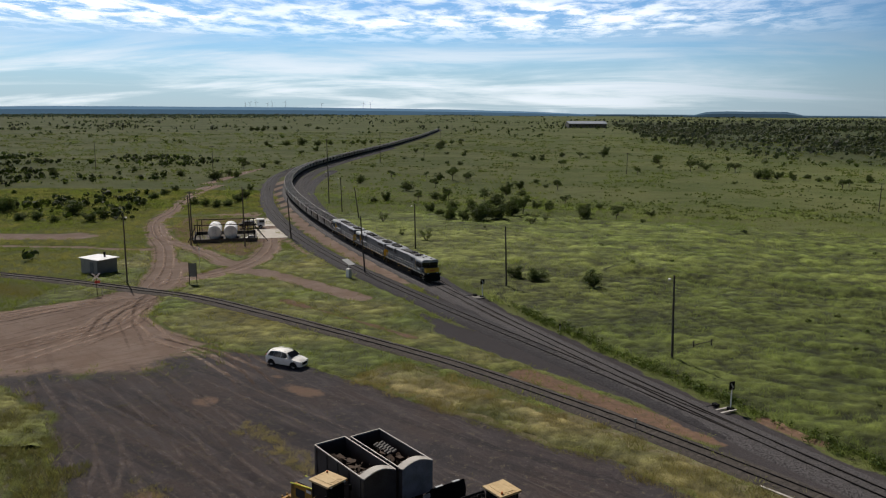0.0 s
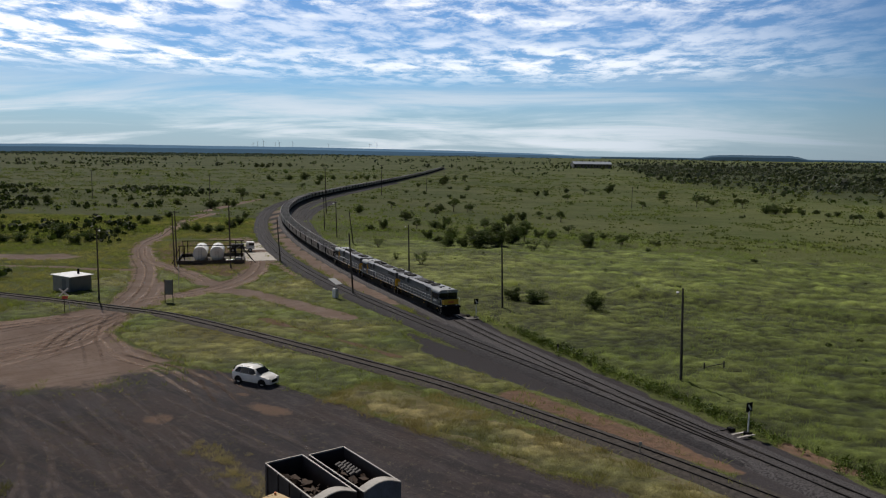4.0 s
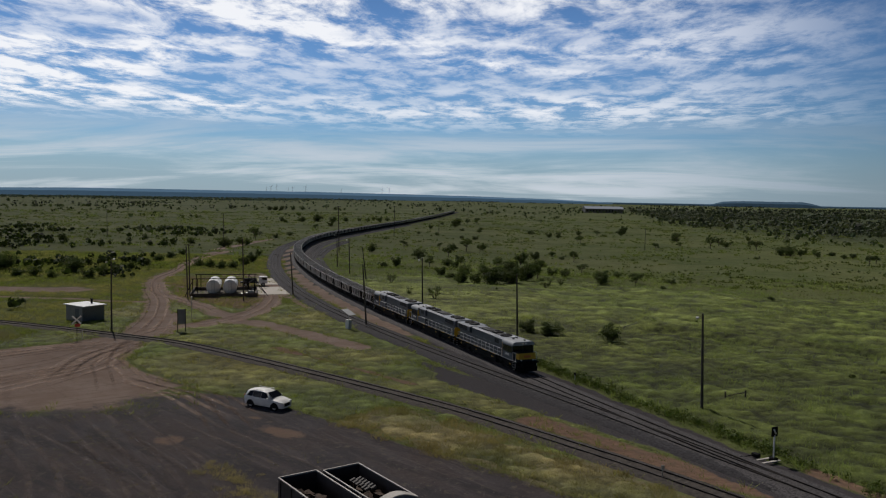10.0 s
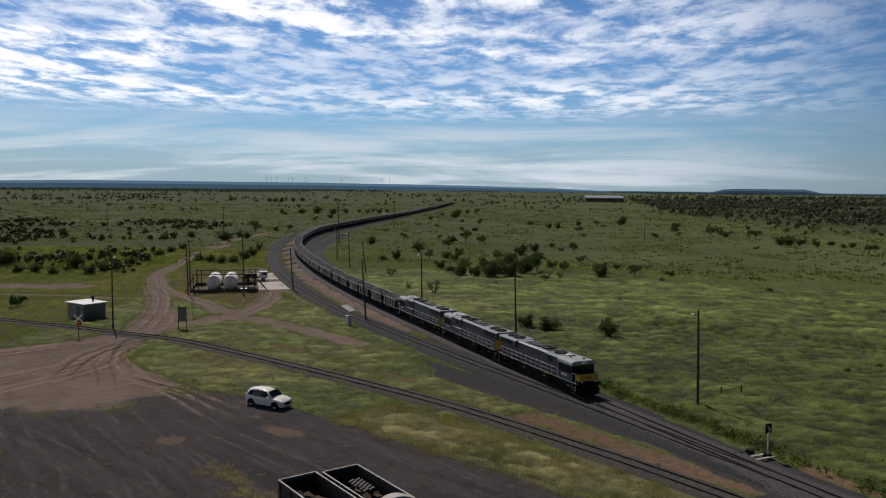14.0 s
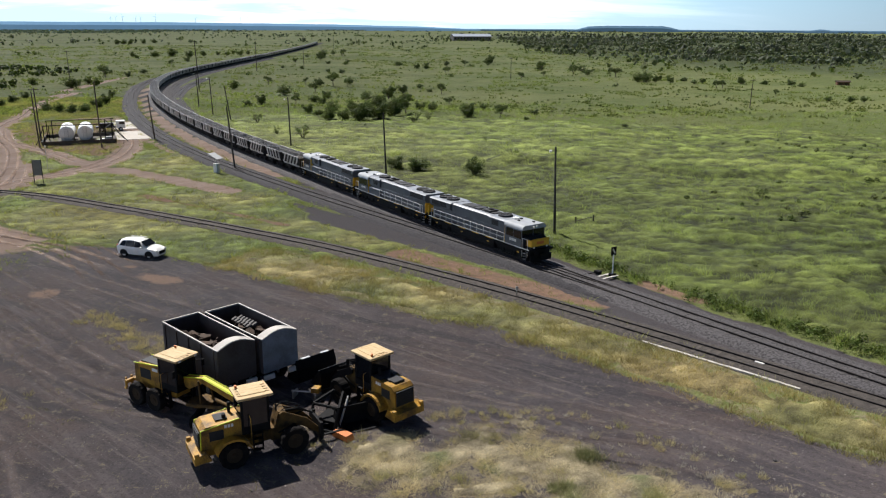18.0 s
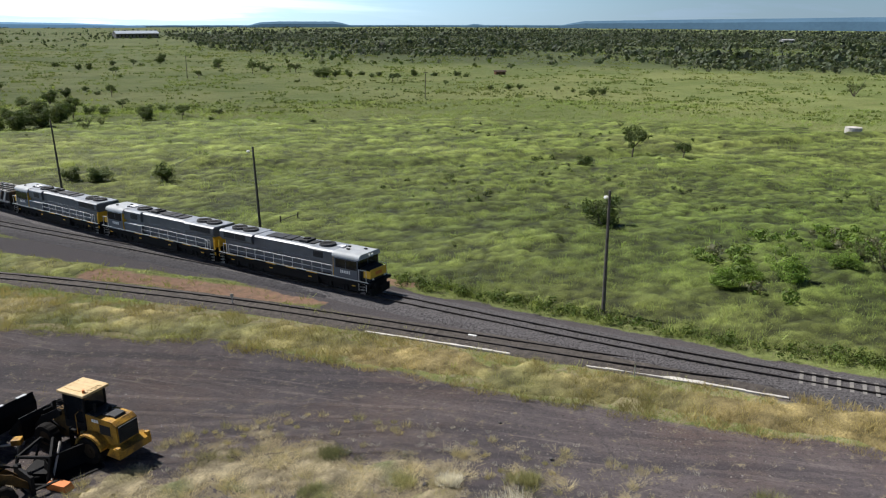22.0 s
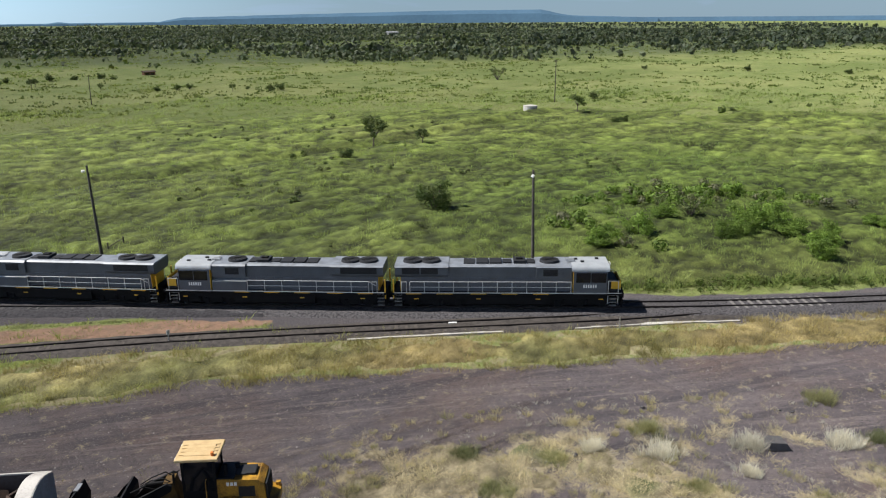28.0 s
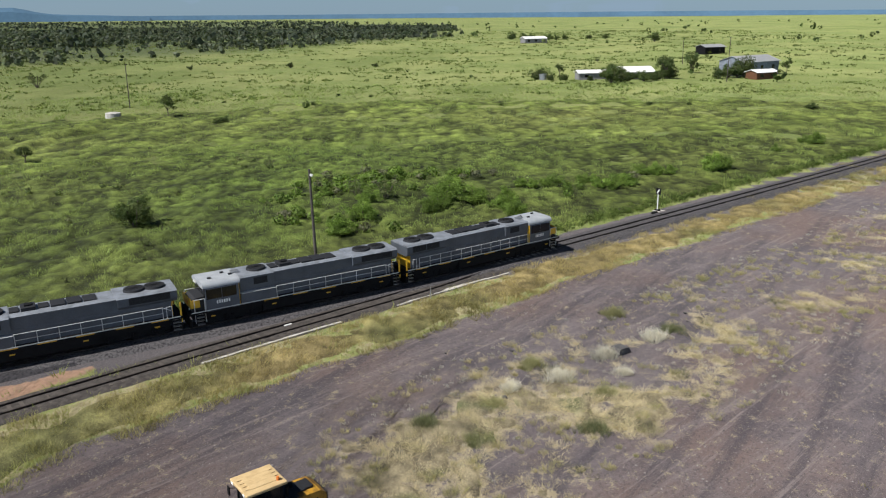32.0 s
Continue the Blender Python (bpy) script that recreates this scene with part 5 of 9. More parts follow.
def loader_cab(top, x0, x1, hw, z0, z1):
    """Posts, dark glass and the faded roof of a machine's cab."""
    bm = B()
    for x in (x0 + 0.05, x1 - 0.05):
        for s in (-1, 1):
            bx(bm, x - 0.06, x + 0.06, s * (hw - 0.06) - 0.05, s * (hw - 0.06) + 0.05, z0, z1, 0.01)
    bx(bm, x0, x1, -hw, hw, z0 - 0.05, z0 + 0.35, 0.02)
    cab = part("cab_frame", bm, M_BLACK, top, "black cab frame")
    bm = B()
    bx(bm, x0 + 0.03, x1 - 0.03, -hw + 0.03, hw - 0.03, z0 + 0.3, z1 - 0.02, 0.02)
    part("cab_glass", bm, M_GLASS, cab, "dark cab glazing")
    bm = B()
    bx(bm, x0 - 0.18, x1 + 0.22, -hw - 0.12, hw + 0.12, z1, z1 + 0.14, 0.05)
    bx(bm, x0 + 0.1, x1 - 0.1, -hw + 0.2, hw - 0.2, z1 + 0.12, z1 + 0.17, 0.02)
    for k in range(4):
        y = -hw + 0.3 + (2 * hw - 0.6) * k / 3
        bx(bm, x0 - 0.05, x1 + 0.1, y - 0.05, y + 0.05, z1 + 0.155, z1 + 0.175, 0.008)
    part("cab_roof", bm, M_CAB_ROOF, cab, "sun-faded ribbed yellow cab roof")
    for s in (-1, 1):
        bm = B()
        pipe(bm, [(x1, s * hw, z1 - 0.35), (x1 + 0.25, s * (hw + 0.28), z1 - 0.4)], 0.02)
        bx(bm, x1 + 0.2, x1 + 0.26, s * (hw + 0.32) - 0.1, s * (hw + 0.32) + 0.1, z1 - 0.75, z1 - 0.35, 0.02)
        part("mirror", bm, M_BLACK, cab, "black wing mirror on its arm")
        bm = B()
        bx(bm, x1 + 0.1, x1 + 0.24, s * (hw - 0.15) - 0.09, s * (hw - 0.15) + 0.09, z1 - 0.02, z1 + 0.1, 0.02)
        part("work_light", bm, M_LAMP, cab, "small roof work light")
        bm = B()
        for i in range(4):
            bx(bm, x0 + 0.5, x0 + 0.95, s * (hw + 0.12) - 0.1, s * (hw + 0.12) + 0.1, z0 - 0.95 + i * 0.3, z0 - 0.92 + i * 0.3)
        for k in (0.48, 0.95):
            bx(bm, x0 + k, x0 + k + 0.03, s * (hw + 0.12) - 0.11, s * (hw + 0.12) + 0.11, z0 - 1.0, z0 + 0.05)
        part("cab_ladder", bm, M_BLACK, cab, "black cab ladder")
        bm = B()
        pipe(bm, [(x0 + 0.4, s * (hw + 0.2), z0 - 0.2), (x0 + 0.4, s * (hw + 0.2), z0 + 0.9), (x0 + 0.4, s * hw, z0 + 0.95)], 0.02)
        part("grab_rail", bm, M_CAT, cab, "yellow grab rail")
    bm = B()
    cy(bm, (x0 + 0.1, hw - 0.2, z1 + 0.14), (x0 + 0.1, hw - 0.2, z1 + 0.30), 0.07, n=10)
    part("beacon", bm, M_ORANGE, cab, "orange warning beacon")
    return cab


def wheel_loader(m, label, forks):
    """An articulated wheel loader; x runs forward."""
    top = thing("wheel_loader", label, "wheel loader", m, group="yard machines")
    bm = B()
    prism(bm, [(-3.05, 1.15), (-3.0, 2.15), (-2.75, 2.33), (-1.0, 2.42), (-1.0, 1.15)], -0.68, 0.68, "y")
    bx(bm, -2.9, -0.2, -0.62, 0.62, 0.75, 1.2, 0.04)
    hood = part("engine_hood", bm, M_CAT, top, "dusty yellow engine hood")
    bm = B()
    bx(bm, -3.11, -3.03, -0.6, 0.6, 1.25, 2.1, 0.02)
    for i in range(7):
        bx(bm, -3.14, -3.09, -0.55, 0.55, 1.32 + i * 0.11, 1.36 + i * 0.11)
    part("grille", bm, M_DARK, hood, "black rear grille")
    bm = B()
    for s in (-1, 1):
        bx(bm, -2.6, -1.9, s * 0.685 - 0.012, s * 0.685 + 0.012, 1.55, 2.05, 0.01)
    bx(bm, -2.2, -1.6, -0.35, 0.35, 2.40, 2.45, 0.01)
    part("vent_panel", bm, M_DARK, hood, "black louvred side panels")
    if not forks:
        bm = B()
        bx(bm, -1.75, -1.02, -0.66, 0.66, 2.40, 2.46, 0.02)
        bx(bm, -2.6, -1.9, -0.4, 0.3, 2.33, 2.46, 0.03)
        part("hood_deck", bm, M_DARK, hood, "black anti-slip hood deck")
    bm = B()
    cy(bm, (-1.35, 0.35, 2.38), (-1.35, 0.35, 2.95), 0.08, n=10)
    part("exhaust_pipe", bm, M_BLACK, hood, "black exhaust pipe")
    bm = B()
    cy(bm, (-1.75, -0.2, 2.4), (-1.75, -0.2, 2.62), 0.10, n=10)
    part("air_intake", bm, M_BLACK, hood, "black air intake")
    bm = B()
    for s in (-1, 1):                       # badge plate, lettering left as bars
        for i in range(3):
            bx(bm, -1.85 + i * 0.16, -1.73 + i * 0.16, s * 0.69 - 0.012, s * 0.69 + 0.012, 2.1, 2.26)
    part("badge_bars", bm, M_WHITE, hood, "pale maker's badge")
    bm = B()
    prism(bm, [(-3.45, 0.62), (-3.45, 1.0), (-2.9, 1.2), (-2.6, 0.7)], -1.05, 1.05, "y")
    for s in (-1, 1):
        bx(bm, -3.42, -3.2, s * 0.95 - 0.1, s * 0.95 + 0.1, 1.0, 1.22, 0.03)
    part("counterweight", bm, M_CAT, top, "yellow counterweight bumper")
    if forks:
        for s in (-1, 1):
            bm = B()
            pipe(bm, [(-3.0, s * 0.7, 2.2), (-1.1, s * 0.7, 2.47)], 0.03)
            pipe(bm, [(-3.05, s * 0.7, 1.2), (-3.0, s * 0.7, 2.2)], 0.03)
            part("lime_strip", bm, M_HIVIS, top, "lime reflective strip")
    for s in (-1, 1):
        bm = B()
        pts = [(-1.55 + math.cos(a) * 0.95, 0.75 + math.sin(a) * 0.88) for a in [math.radians(d) for d in range(10, 175, 15)]]
        pts += [(-1.55 + math.cos(a) * 0.82, 0.75 + math.sin(a) * 0.77) for a in [math.radians(d) for d in range(170, 5, -15)]]
        prism(bm, pts, s * 0.66, s * 1.22, "y")
        part("fender", bm, M_CAT, top, "rounded yellow rear fender")
    for x in (-1.55, 1.55):
        for s in (-1, 1):
            wheel(top, x, s * 0.98, 0.74, 0.52)
    bm = B()
    bx(bm, -0.2, 0.6, -0.35, 0.35, 0.7, 1.25, 0.04)
    bx(bm, 0.5, 2.1, -0.42, 0.42, 0.65, 1.35, 0.05)
    prism(bm, [(0.7, 1.3), (0.95, 2.15), (1.35, 2.15), (1.75, 1.3)], -0.4, 0.4, "y")
    for x in (1.55, -1.55):
        cy(bm, (x, -0.9, 0.74), (x, 0.9, 0.74), 0.17, n=10)
    part("front_frame", bm, M_CAT_GRIMY, top, "grimy yellow front frame and loader tower")
    loader_cab(top, -1.0, 0.42, 0.72, 1.55, 3.36)
    for s in (-1, 1):
        bm = B()
        prism(bm, [(0.95, 2.1), (1.15, 2.2), (2.4, 1.55), (3.15, 0.75), (3.0, 0.55), (2.2, 1.15), (1.0, 1.85)], s * 0.5 - 0.06, s * 0.5 + 0.06, "y")
        part("lift_arm", bm, M_CAT_GRIMY if forks else M_BLACK, top, "loader lift arm")
        bm = B()
        cy(bm, (0.9, s * 0.38, 1.0), (1.9, s * 0.42, 1.35), 0.07, n=8)
        cy(bm, (1.8, s * 0.42, 1.32), (2.5, s * 0.45, 1.5), 0.04, n=8)
        part("lift_cylinder", bm, M_BLACK, top, "hydraulic cylinder")
    bm = B()
    cy(bm, (1.1, 0, 2.0), (2.2, 0, 1.9), 0.08, n=8)
    cy(bm, (2.1, 0, 1.9), (2.9, 0, 1.5), 0.045, n=8)
    pipe(bm, [(0.9, 0.25, 2.0), (1.3, 0.3, 2.35), (1.9, 0.2, 2.2), (2.4, 0.15, 1.9)], 0.025)
    pipe(bm, [(0.9, -0.25, 2.0), (1.4, -0.3, 2.3), (2.0, -0.2, 2.1), (2.5, -0.15, 1.8)], 0.025)
    part("tilt_cylinder", bm, M_BLACK, top, "tilt cylinder and hoses")
    bm = B()
    if forks:
        bx(bm, 3.0, 3.16, -0.9, 0.9, 0.3, 1.25, 0.02)
        for s in (-1, 1):
            bx(bm, 3.1, 4.4, s * 0.5 - 0.08, s * 0.5 + 0.08, 0.30, 0.37, 0.01)
            bx(bm, 3.08, 3.2, s * 0.5 - 0.08, s * 0.5 + 0.08, 0.3, 1.4, 0.01)
        part("fork_carriage", bm, M_BLACK, top, "black pallet fork carriage")
    else:
        out = [(3.0, 0.35), (3.0, 1.35), (3.15, 1.55), (3.25, 1.52), (3.12, 1.25), (3.15, 0.55), (3.5, 0.42), (4.15, 0.55), (4.15, 0.48), (3.45, 0.30)]
        prism(bm, out, -1.3, 1.3, "y")
        for s in (-1, 1):
            prism(bm, [(3.05, 0.36), (3.15, 1.5), (3.7, 1.0), (4.1, 0.5), (3.45, 0.32)], s * 1.3 - 0.03, s * 1.3 + 0.03, "y")
        part("bucket", bm, M_BLACK, top, "worn black bucket")
    return top


def grader(m):
    top = thing("motor_grader", "yellow motor grader with lime striped boom, parked on gravel", "grader", m, group="yard machines")
    bm = B()
    prism(bm, [(-2.9, 1.2), (-2.85, 2.2), (-2.5, 2.4), (-0.75, 2.5), (-0.75, 1.2)], -0.62, 0.62, "y")
    bx(bm, -2.8, 0.4, -0.5, 0.5, 0.8, 1.25, 0.04)
    hood = part("engine_hood", bm, M_CAT, top, "yellow engine hood")
    bm = B()
    bx(bm, -2.4, -0.9, -0.5, 0.5, 2.42, 2.50, 0.02)
    for s in (-1, 1):
        bx(bm, -2.4, -1.5, s * 0.625 - 0.012, s * 0.625 + 0.012, 1.5, 2.1, 0.01)
    part("vent_panel", bm, M_DARK, hood, "dark hood panels")
    bm = B()
    for s in (-1, 1):
        for i in range(3):
            bx(bm, -1.35 + i * 0.16, -1.22 + i * 0.16, s * 0.63 - 0.012, s * 0.63 + 0.012, 2.1, 2.28)
    part("badge_bars", bm, M_WHITE, hood, "pale maker's badge")
    bm = B()
    pipe(bm, [(-2.9, 0.62, 2.3), (-0.8, 0.62, 2.52)], 0.03)
    part("lime_strip", bm, M_HIVIS, hood, "lime reflective strip")
    bm = B()
    pipe(bm, [(-2.9, -0.62, 2.3), (-0.8, -0.62, 2.52)], 0.03)
    part("lime_strip", bm, M_HIVIS, hood, "lime reflective strip")
    loader_cab(top, -0.7, 0.75, 0.72, 1.3, 3.12)
    for x in (-2.25, -0.75):
        for s in (-1, 1):
            wheel(top, x, s * 1.02, 0.66, 0.42)
    for s in (-1, 1):
        wheel(top, 5.15, s * 0.95, 0.62, 0.38)
    bm = B()
    prism(bm, [(0.7, 1.5), (0.7, 2.05), (2.2, 2.3), (5.0, 1.75), (5.5, 1.2), (5.2, 1.0), (4.7, 1.45), (2.2, 2.0), (1.1, 1.4)], -0.17, 0.17, "y")
    cy(bm, (5.15, -0.9, 0.66), (5.15, 0.9, 0.66), 0.12, n=8)
    bx(bm, 5.0, 5.35, -0.25, 0.25, 0.6, 1.2, 0.03)
    boom = part("boom", bm, M_CAT, top, "long yellow grader boom")
    bm = B()
    bx(bm, 2.2, 4.95, -0.10, 0.10, 2.30, 2.33, 0, Matrix.Translation((0, 0, 0.42)) @ Matrix.Translation((2.2, 0, 2.3)) @ Matrix.Rotation(radians(11), 4, "Y") @ Matrix.Translation((-2.2, 0, -2.72)))
    part("lime_strip", bm, M_HIVIS, boom, "lime reflective strip")
    for s in (-1, 1):
        bm = B()
        pipe(bm, [(0.75, s * 0.19, 2.07), (2.2, s * 0.19, 2.33), (5.0, s * 0.19, 1.78)], 0.025)
        part("lime_strip", bm, M_HIVIS, boom, "lime reflective strip")
    bm = B()
    pipe(bm, [(1.4, -0.7, 0.75), (4.6, 0.0, 1.0), (1.4, 0.7, 0.75)], 0.1, 8)
    cy(bm, (1.9, 0, 0.72), (1.9, 0, 0.86), 0.72, n=20)
    for s in (-1, 1):
        cy(bm, (2.3, s * 0.45, 0.85), (2.1, s * 0.35, 2.2), 0.06, n=8)
    part("drawbar_circle", bm, M_CAT_GRIMY, top, "yellow drawbar and turning circle")
    bm = B()
    prism(bm, [(-0.05, 0.05), (-0.14, 0.3), (-0.05, 0.62), (0.0, 0.62), (-0.08, 0.3), (0.0, 0.05)], -1.85, 1.85, "y")
    bmesh.ops.transform(bm, matrix=Matrix.Translation((1.9, 0, 0.04)) @ Matrix.Rotation(radians(28), 4, "Z"), verts=bm.verts)
    part("blade", bm, M_BLACK, top, "dark steel grading blade")
    bm = B()
    bx(bm, -3.5, -3.3, -0.95, 0.95, 0.95, 1.15, 0.03)
    for y in (-0.8, -0.4, 0.0, 0.4, 0.8):
        bx(bm, -3.62, -3.5, y - 0.05, y + 0.05, 0.5, 1.25, 0.02)
        bx(bm, -3.75, -3.6, y - 0.04, y + 0.04, 0.5, 0.58, 0.01)
    for s in (-1, 1):
        bx(bm, -3.4, -2.8, s * 0.4 - 0.06, s * 0.4 + 0.06, 1.0, 1.15)
    part("ripper", bm, M_CAT, top, "yellow rear ripper")
    return top


def tub(m, label, blue):
    """A tipper trailer tub on its wheels with an arched hood at one end, full of scrap."""
    top = thing("tipper_trailer", label, "trailer", m, group="tipper trailers")
    L_, hw, z0, z1 = 3.25, 1.2, 1.35, 3.45
    for s in (-1, 1):
        bm = B()
        bx(bm, -L_, L_, s * hw - 0.035, s * hw + 0.035, z0, z1)
        part("side_wall", bm, M_TUB, top, "dull grey steel side wall")
        bm = B()
        bx(bm, s * (L_ - 0.035) - 0.035, s * (L_ - 0.035) + 0.035, -hw + 0.036, hw - 0.036, z0, z1 - 0.02)
        part("end_wall", bm, M_TUB, top, "dull grey steel end wall")
    bm = B()
    bx(bm, -L_, L_, -hw, hw, z0 - 0.05, z0 - 0.002)
    part("floor_plate", bm, M_TUB, top)
    bm = B()
    for s in (-1, 1):
        bx(bm, -L_, L_, s * hw - 0.045, s * hw + 0.045, z1, z1 + 0.07, 0.015)
    bx(bm, -L_ - 0.03, -L_ + 0.06, -hw, hw, z1 - 0.02, z1 + 0.08, 0.015)
    part("top_rail", bm, M_TUB_RAIL, top, "bleached top rail")
    bm = B()
    n = 10
    arc = [(-hw + 2 * hw * i / n, z1 + 0.05 + 0.34 * math.sin(math.pi * i / n)) for i in range(n + 1)]
    prism(bm, arc + [(u, v - 0.05) for u, v in arc[::-1]], L_ - 0.62, L_ + 0.05, "x")
    part("arched_hood", bm, M_CONC_W, top, "white arched end hood")
    bm = B()
    prism(bm, arc + [(hw, z0), (-hw, z0)], L_ + 0.002, L_ + 0.045, "x")
    part("end_panel", bm, M_TUB_BLUE if blue else M_TUB, top, "faded blue-grey end panel" if blue else "grey end panel")
    for s in (-1, 1):
        for i in range(5):
            x = -L_ + 0.3 + i * 1.45
            bm = B()
            bx(bm, x, x + 0.09, s * (hw + 0.065) - 0.03, s * (hw + 0.065) + 0.03, z0, z1)
            part("side_stake", bm, M_TUB, top)
    bm = B()
    for s in (-1, 1):
        bx(bm, -L_ + 0.1, L_ - 0.1, s * 0.45 - 0.07, s * 0.45 + 0.07, 0.95, 1.3)
    for x in (-2.0, -0.8, 1.6):
        bx(bm, x - 0.06, x + 0.06, -0.9, 0.9, 0.45, 0.6)
    part("chassis", bm, M_BLACK, top, "black trailer chassis")
    for x in (-2.0, -0.8, 1.6):
        for s in (-1, 1):
            wheel(top, x, s * 0.95, 0.5, 0.42, 0.5, M_GALV)
    for s in (-1, 1):
        bm = B()
        bx(bm, L_ - 0.05, L_ + 0.10, s * 0.85 - 0.35, s * 0.85 + 0.35, 0.9, 1.2, 0.02)
        part("bumper_plate", bm, M_WHITE, top, "white reflective bumper plate")
    rnd = random.Random(7 if blue else 4)
    bm = B()
    for i in range(46):                     # scrap heaped inside
        p = Vector((rnd.uniform(-2.7, 2.3), rnd.uniform(-0.9, 0.9), rnd.uniform(1.8, 2.95)))
        if rnd.random() < 0.5:
            d = Vector((rnd.uniform(-1, 1), rnd.uniform(-1, 1), rnd.uniform(-0.3, 0.5))).normalized() * rnd.uniform(0.3, 0.7)
            q = p + d
            q.y = max(-1.05, min(1.05, q.y))
            q.x = max(-3.0, min(2.9, q.x))
            cy(bm, p, q, rnd.uniform(0.03, 0.12), n=8)
        else:
            bx(bm, -0.3, 0.3, -0.2, 0.2, -0.12, 0.12, 0, Matrix.Translation(Vector((p.x * 0.93, p.y * 0.9, p.z))) @ Euler((rnd.random() * 0.6, rnd.random() * 0.6, rnd.random() * 3)).to_matrix().to_4x4())
    bx(bm, -3.1, 3.1, -1.1, 1.1, 1.4, 2.2)
    part("scrap", bm, M_SCRAP, top, "heap of dark rusty scrap metal")
    bm = B()
    if blue:                                # a row of round rollers
        bm.free()
        for i in range(6):
            for k in (0, 1):
                bm = B()
                cy(bm, (-1.9 + i * 0.34, -0.1 + k * 0.42, 2.95), (-1.9 + i * 0.34, 0.22 + k * 0.42, 3.07), 0.15, n=12)
                part("roller", bm, M_GREYBUSH, top, "grey roller on the scrap")
    else:
        for a, b in (((1.3, -0.5, 2.9), (2.2, -0.5, 3.0)), ((1.3, 0.4, 2.95), (2.2, 0.4, 3.05)), ((1.3, -0.5, 2.9), (1.3, 0.4, 2.95)), ((1.75, -0.5, 2.95), (1.75, 0.4, 3.0)), ((2.2, -0.5, 3.0), (2.2, 0.4, 3.05))):
            cy(bm, a, b, 0.04, n=6)
        part("scrap_frame", bm, M_CONC_W, top, "pale metal frame on the scrap")
    return top


wheel_loader(heading(0.42, 40.15, -0.60, 0.80), "yellow wheel loader with black bucket beside a scrap pile", False)
wheel_loader(heading(-5.35, 35.65, 0.92, 0.38), "yellow wheel loader with lime strips and black forks", True)
grader(heading(-10.45, 41.25, 0.79, -0.61))
tub(heading(-9.15, 44.0, 0.625, -0.78), "grey tipper trailer filled with rusty scrap metal", False)
tub(heading(-6.85, 45.5, 0.625, -0.78), "tipper trailer with faded blue end, filled with scrap", True)


def attachments():
    """Loader attachments left in a heap: a jib, a big tyre, grapple frame, orange plate."""
    top = thing("jib_attachment", "black loader jib with pale strut lying on gravel", "attachment", heading(-1.7, 38.4, 0.5, 0.86))
    bm = B()
    for s in (-1, 1):
        pipe(bm, [(-1.2, s * 0.8, 0.12), (-0.6, s * 0.8, 1.25), (0.7, s * 0.3, 1.55), (1.5, s * 0.1, 0.7)], 0.09, 6)
        pipe(bm, [(-1.2, s * 0.8, 0.12), (0.6, s * 0.8, 0.15), (0.7, s * 0.3, 1.55)], 0.07, 6)
    for x, z in ((-1.2, 0.12), (-0.6, 1.25), (0.6, 0.15)):
        cy(bm, (x, -0.8, z), (x, 0.8, z), 0.08, n=6)
    bx(bm, -0.8, 0.5, -0.6, 0.6, 0.05, 0.5, 0.03)
    part("frame", bm, M_BLACK, top, "black tubular frame")
    bm = B()
    cy(bm, (-0.9, -0.9, 0.2), (0.5, -0.75, 1.5), 0.06, n=8)
    part("strut", bm, M_CONC_W, top, "pale strut")
    t2 = thing("machine_bucket", "dark empty loader bucket standing on gravel", "bucket", heading(-0.3, 37.7, 0.35, -0.93))
    bm = B()
    prism(bm, [(-0.6, 0.0), (-0.75, 0.5), (-0.6, 1.1), (-0.45, 1.15), (-0.62, 0.55), (-0.5, 0.1), (0.55, 0.06), (0.55, 0.0)], -1.15, 1.15, "y")
    for s in (-1, 1):
        prism(bm, [(-0.6, 0.0), (-0.72, 0.5), (-0.5, 1.1), (0.1, 0.7), (0.5, 0.05)], s * 1.15 - 0.03, s * 1.15 + 0.03, "y")
    part("shell", bm, M_BLACK, t2, "dark worn steel shell")
    t3 = thing("sweeper_plate", "faded orange steel plate lying beside machinery", "plate", heading(-1.1, 36.6, 0.7, -0.7))
    bm = B()
    prism(bm, [(-0.55, 0.0), (-0.5, 0.35), (0.45, 0.3), (0.6, 0.0)], -0.25, 0.25, "y")
    part("plate", bm, M_ORANGE, t3, "faded orange plate")
    t4 = thing("machine_bucket", "black high-sided bucket beside wheel loader", "bucket", heading(-3.1, 44.7, -0.6, 0.8))
    bm = B()
    prism(bm, [(-0.5, 0.0), (-0.6, 0.9), (-0.4, 1.5), (-0.3, 1.45), (-0.45, 0.85), (-0.38, 0.1), (0.7, 0.12), (0.72, 0.0)], -1.4, 1.4, "y")
    for s in (-1, 1):
        prism(bm, [(-0.5, 0.0), (-0.58, 0.9), (-0.35, 1.45), (0.3, 0.8), (0.68, 0.05)], s * 1.4 - 0.03, s * 1.4 + 0.03, "y")
    part("shell", bm, M_BLACK, t4, "black steel shell")
    bm = B()
    for s in (-0.7, 0.7):
        bx(bm, -0.47, -0.28, s - 0.3, s + 0.3, 1.49, 1.53)
    part("wear_plate", bm, M_GALV, t4, "bright worn edge plates")
    t5 = thing("tow_hitch", "yellow tow hitch resting on a steel bar", "hitch", heading(-3.3, 41.6, 0.9, -0.3))
    bm = B()
    cy(bm, (-0.9, 0, 0.35), (0.9, 0.1, 0.35), 0.06, n=8)
    for x in (-0.7, 0.7):
        bx(bm, x - 0.05, x + 0.05, -0.35, 0.35, 0.0, 0.38, 0.01)
    part("bar", bm, M_GALV, t5, "grey steel bar")
    bm = B()
    bx(bm, 0.35, 0.85, -0.2, 0.3, 0.4, 0.72, 0.06)
    part("hitch_head", bm, M_CAT, t5, "yellow hitch head")


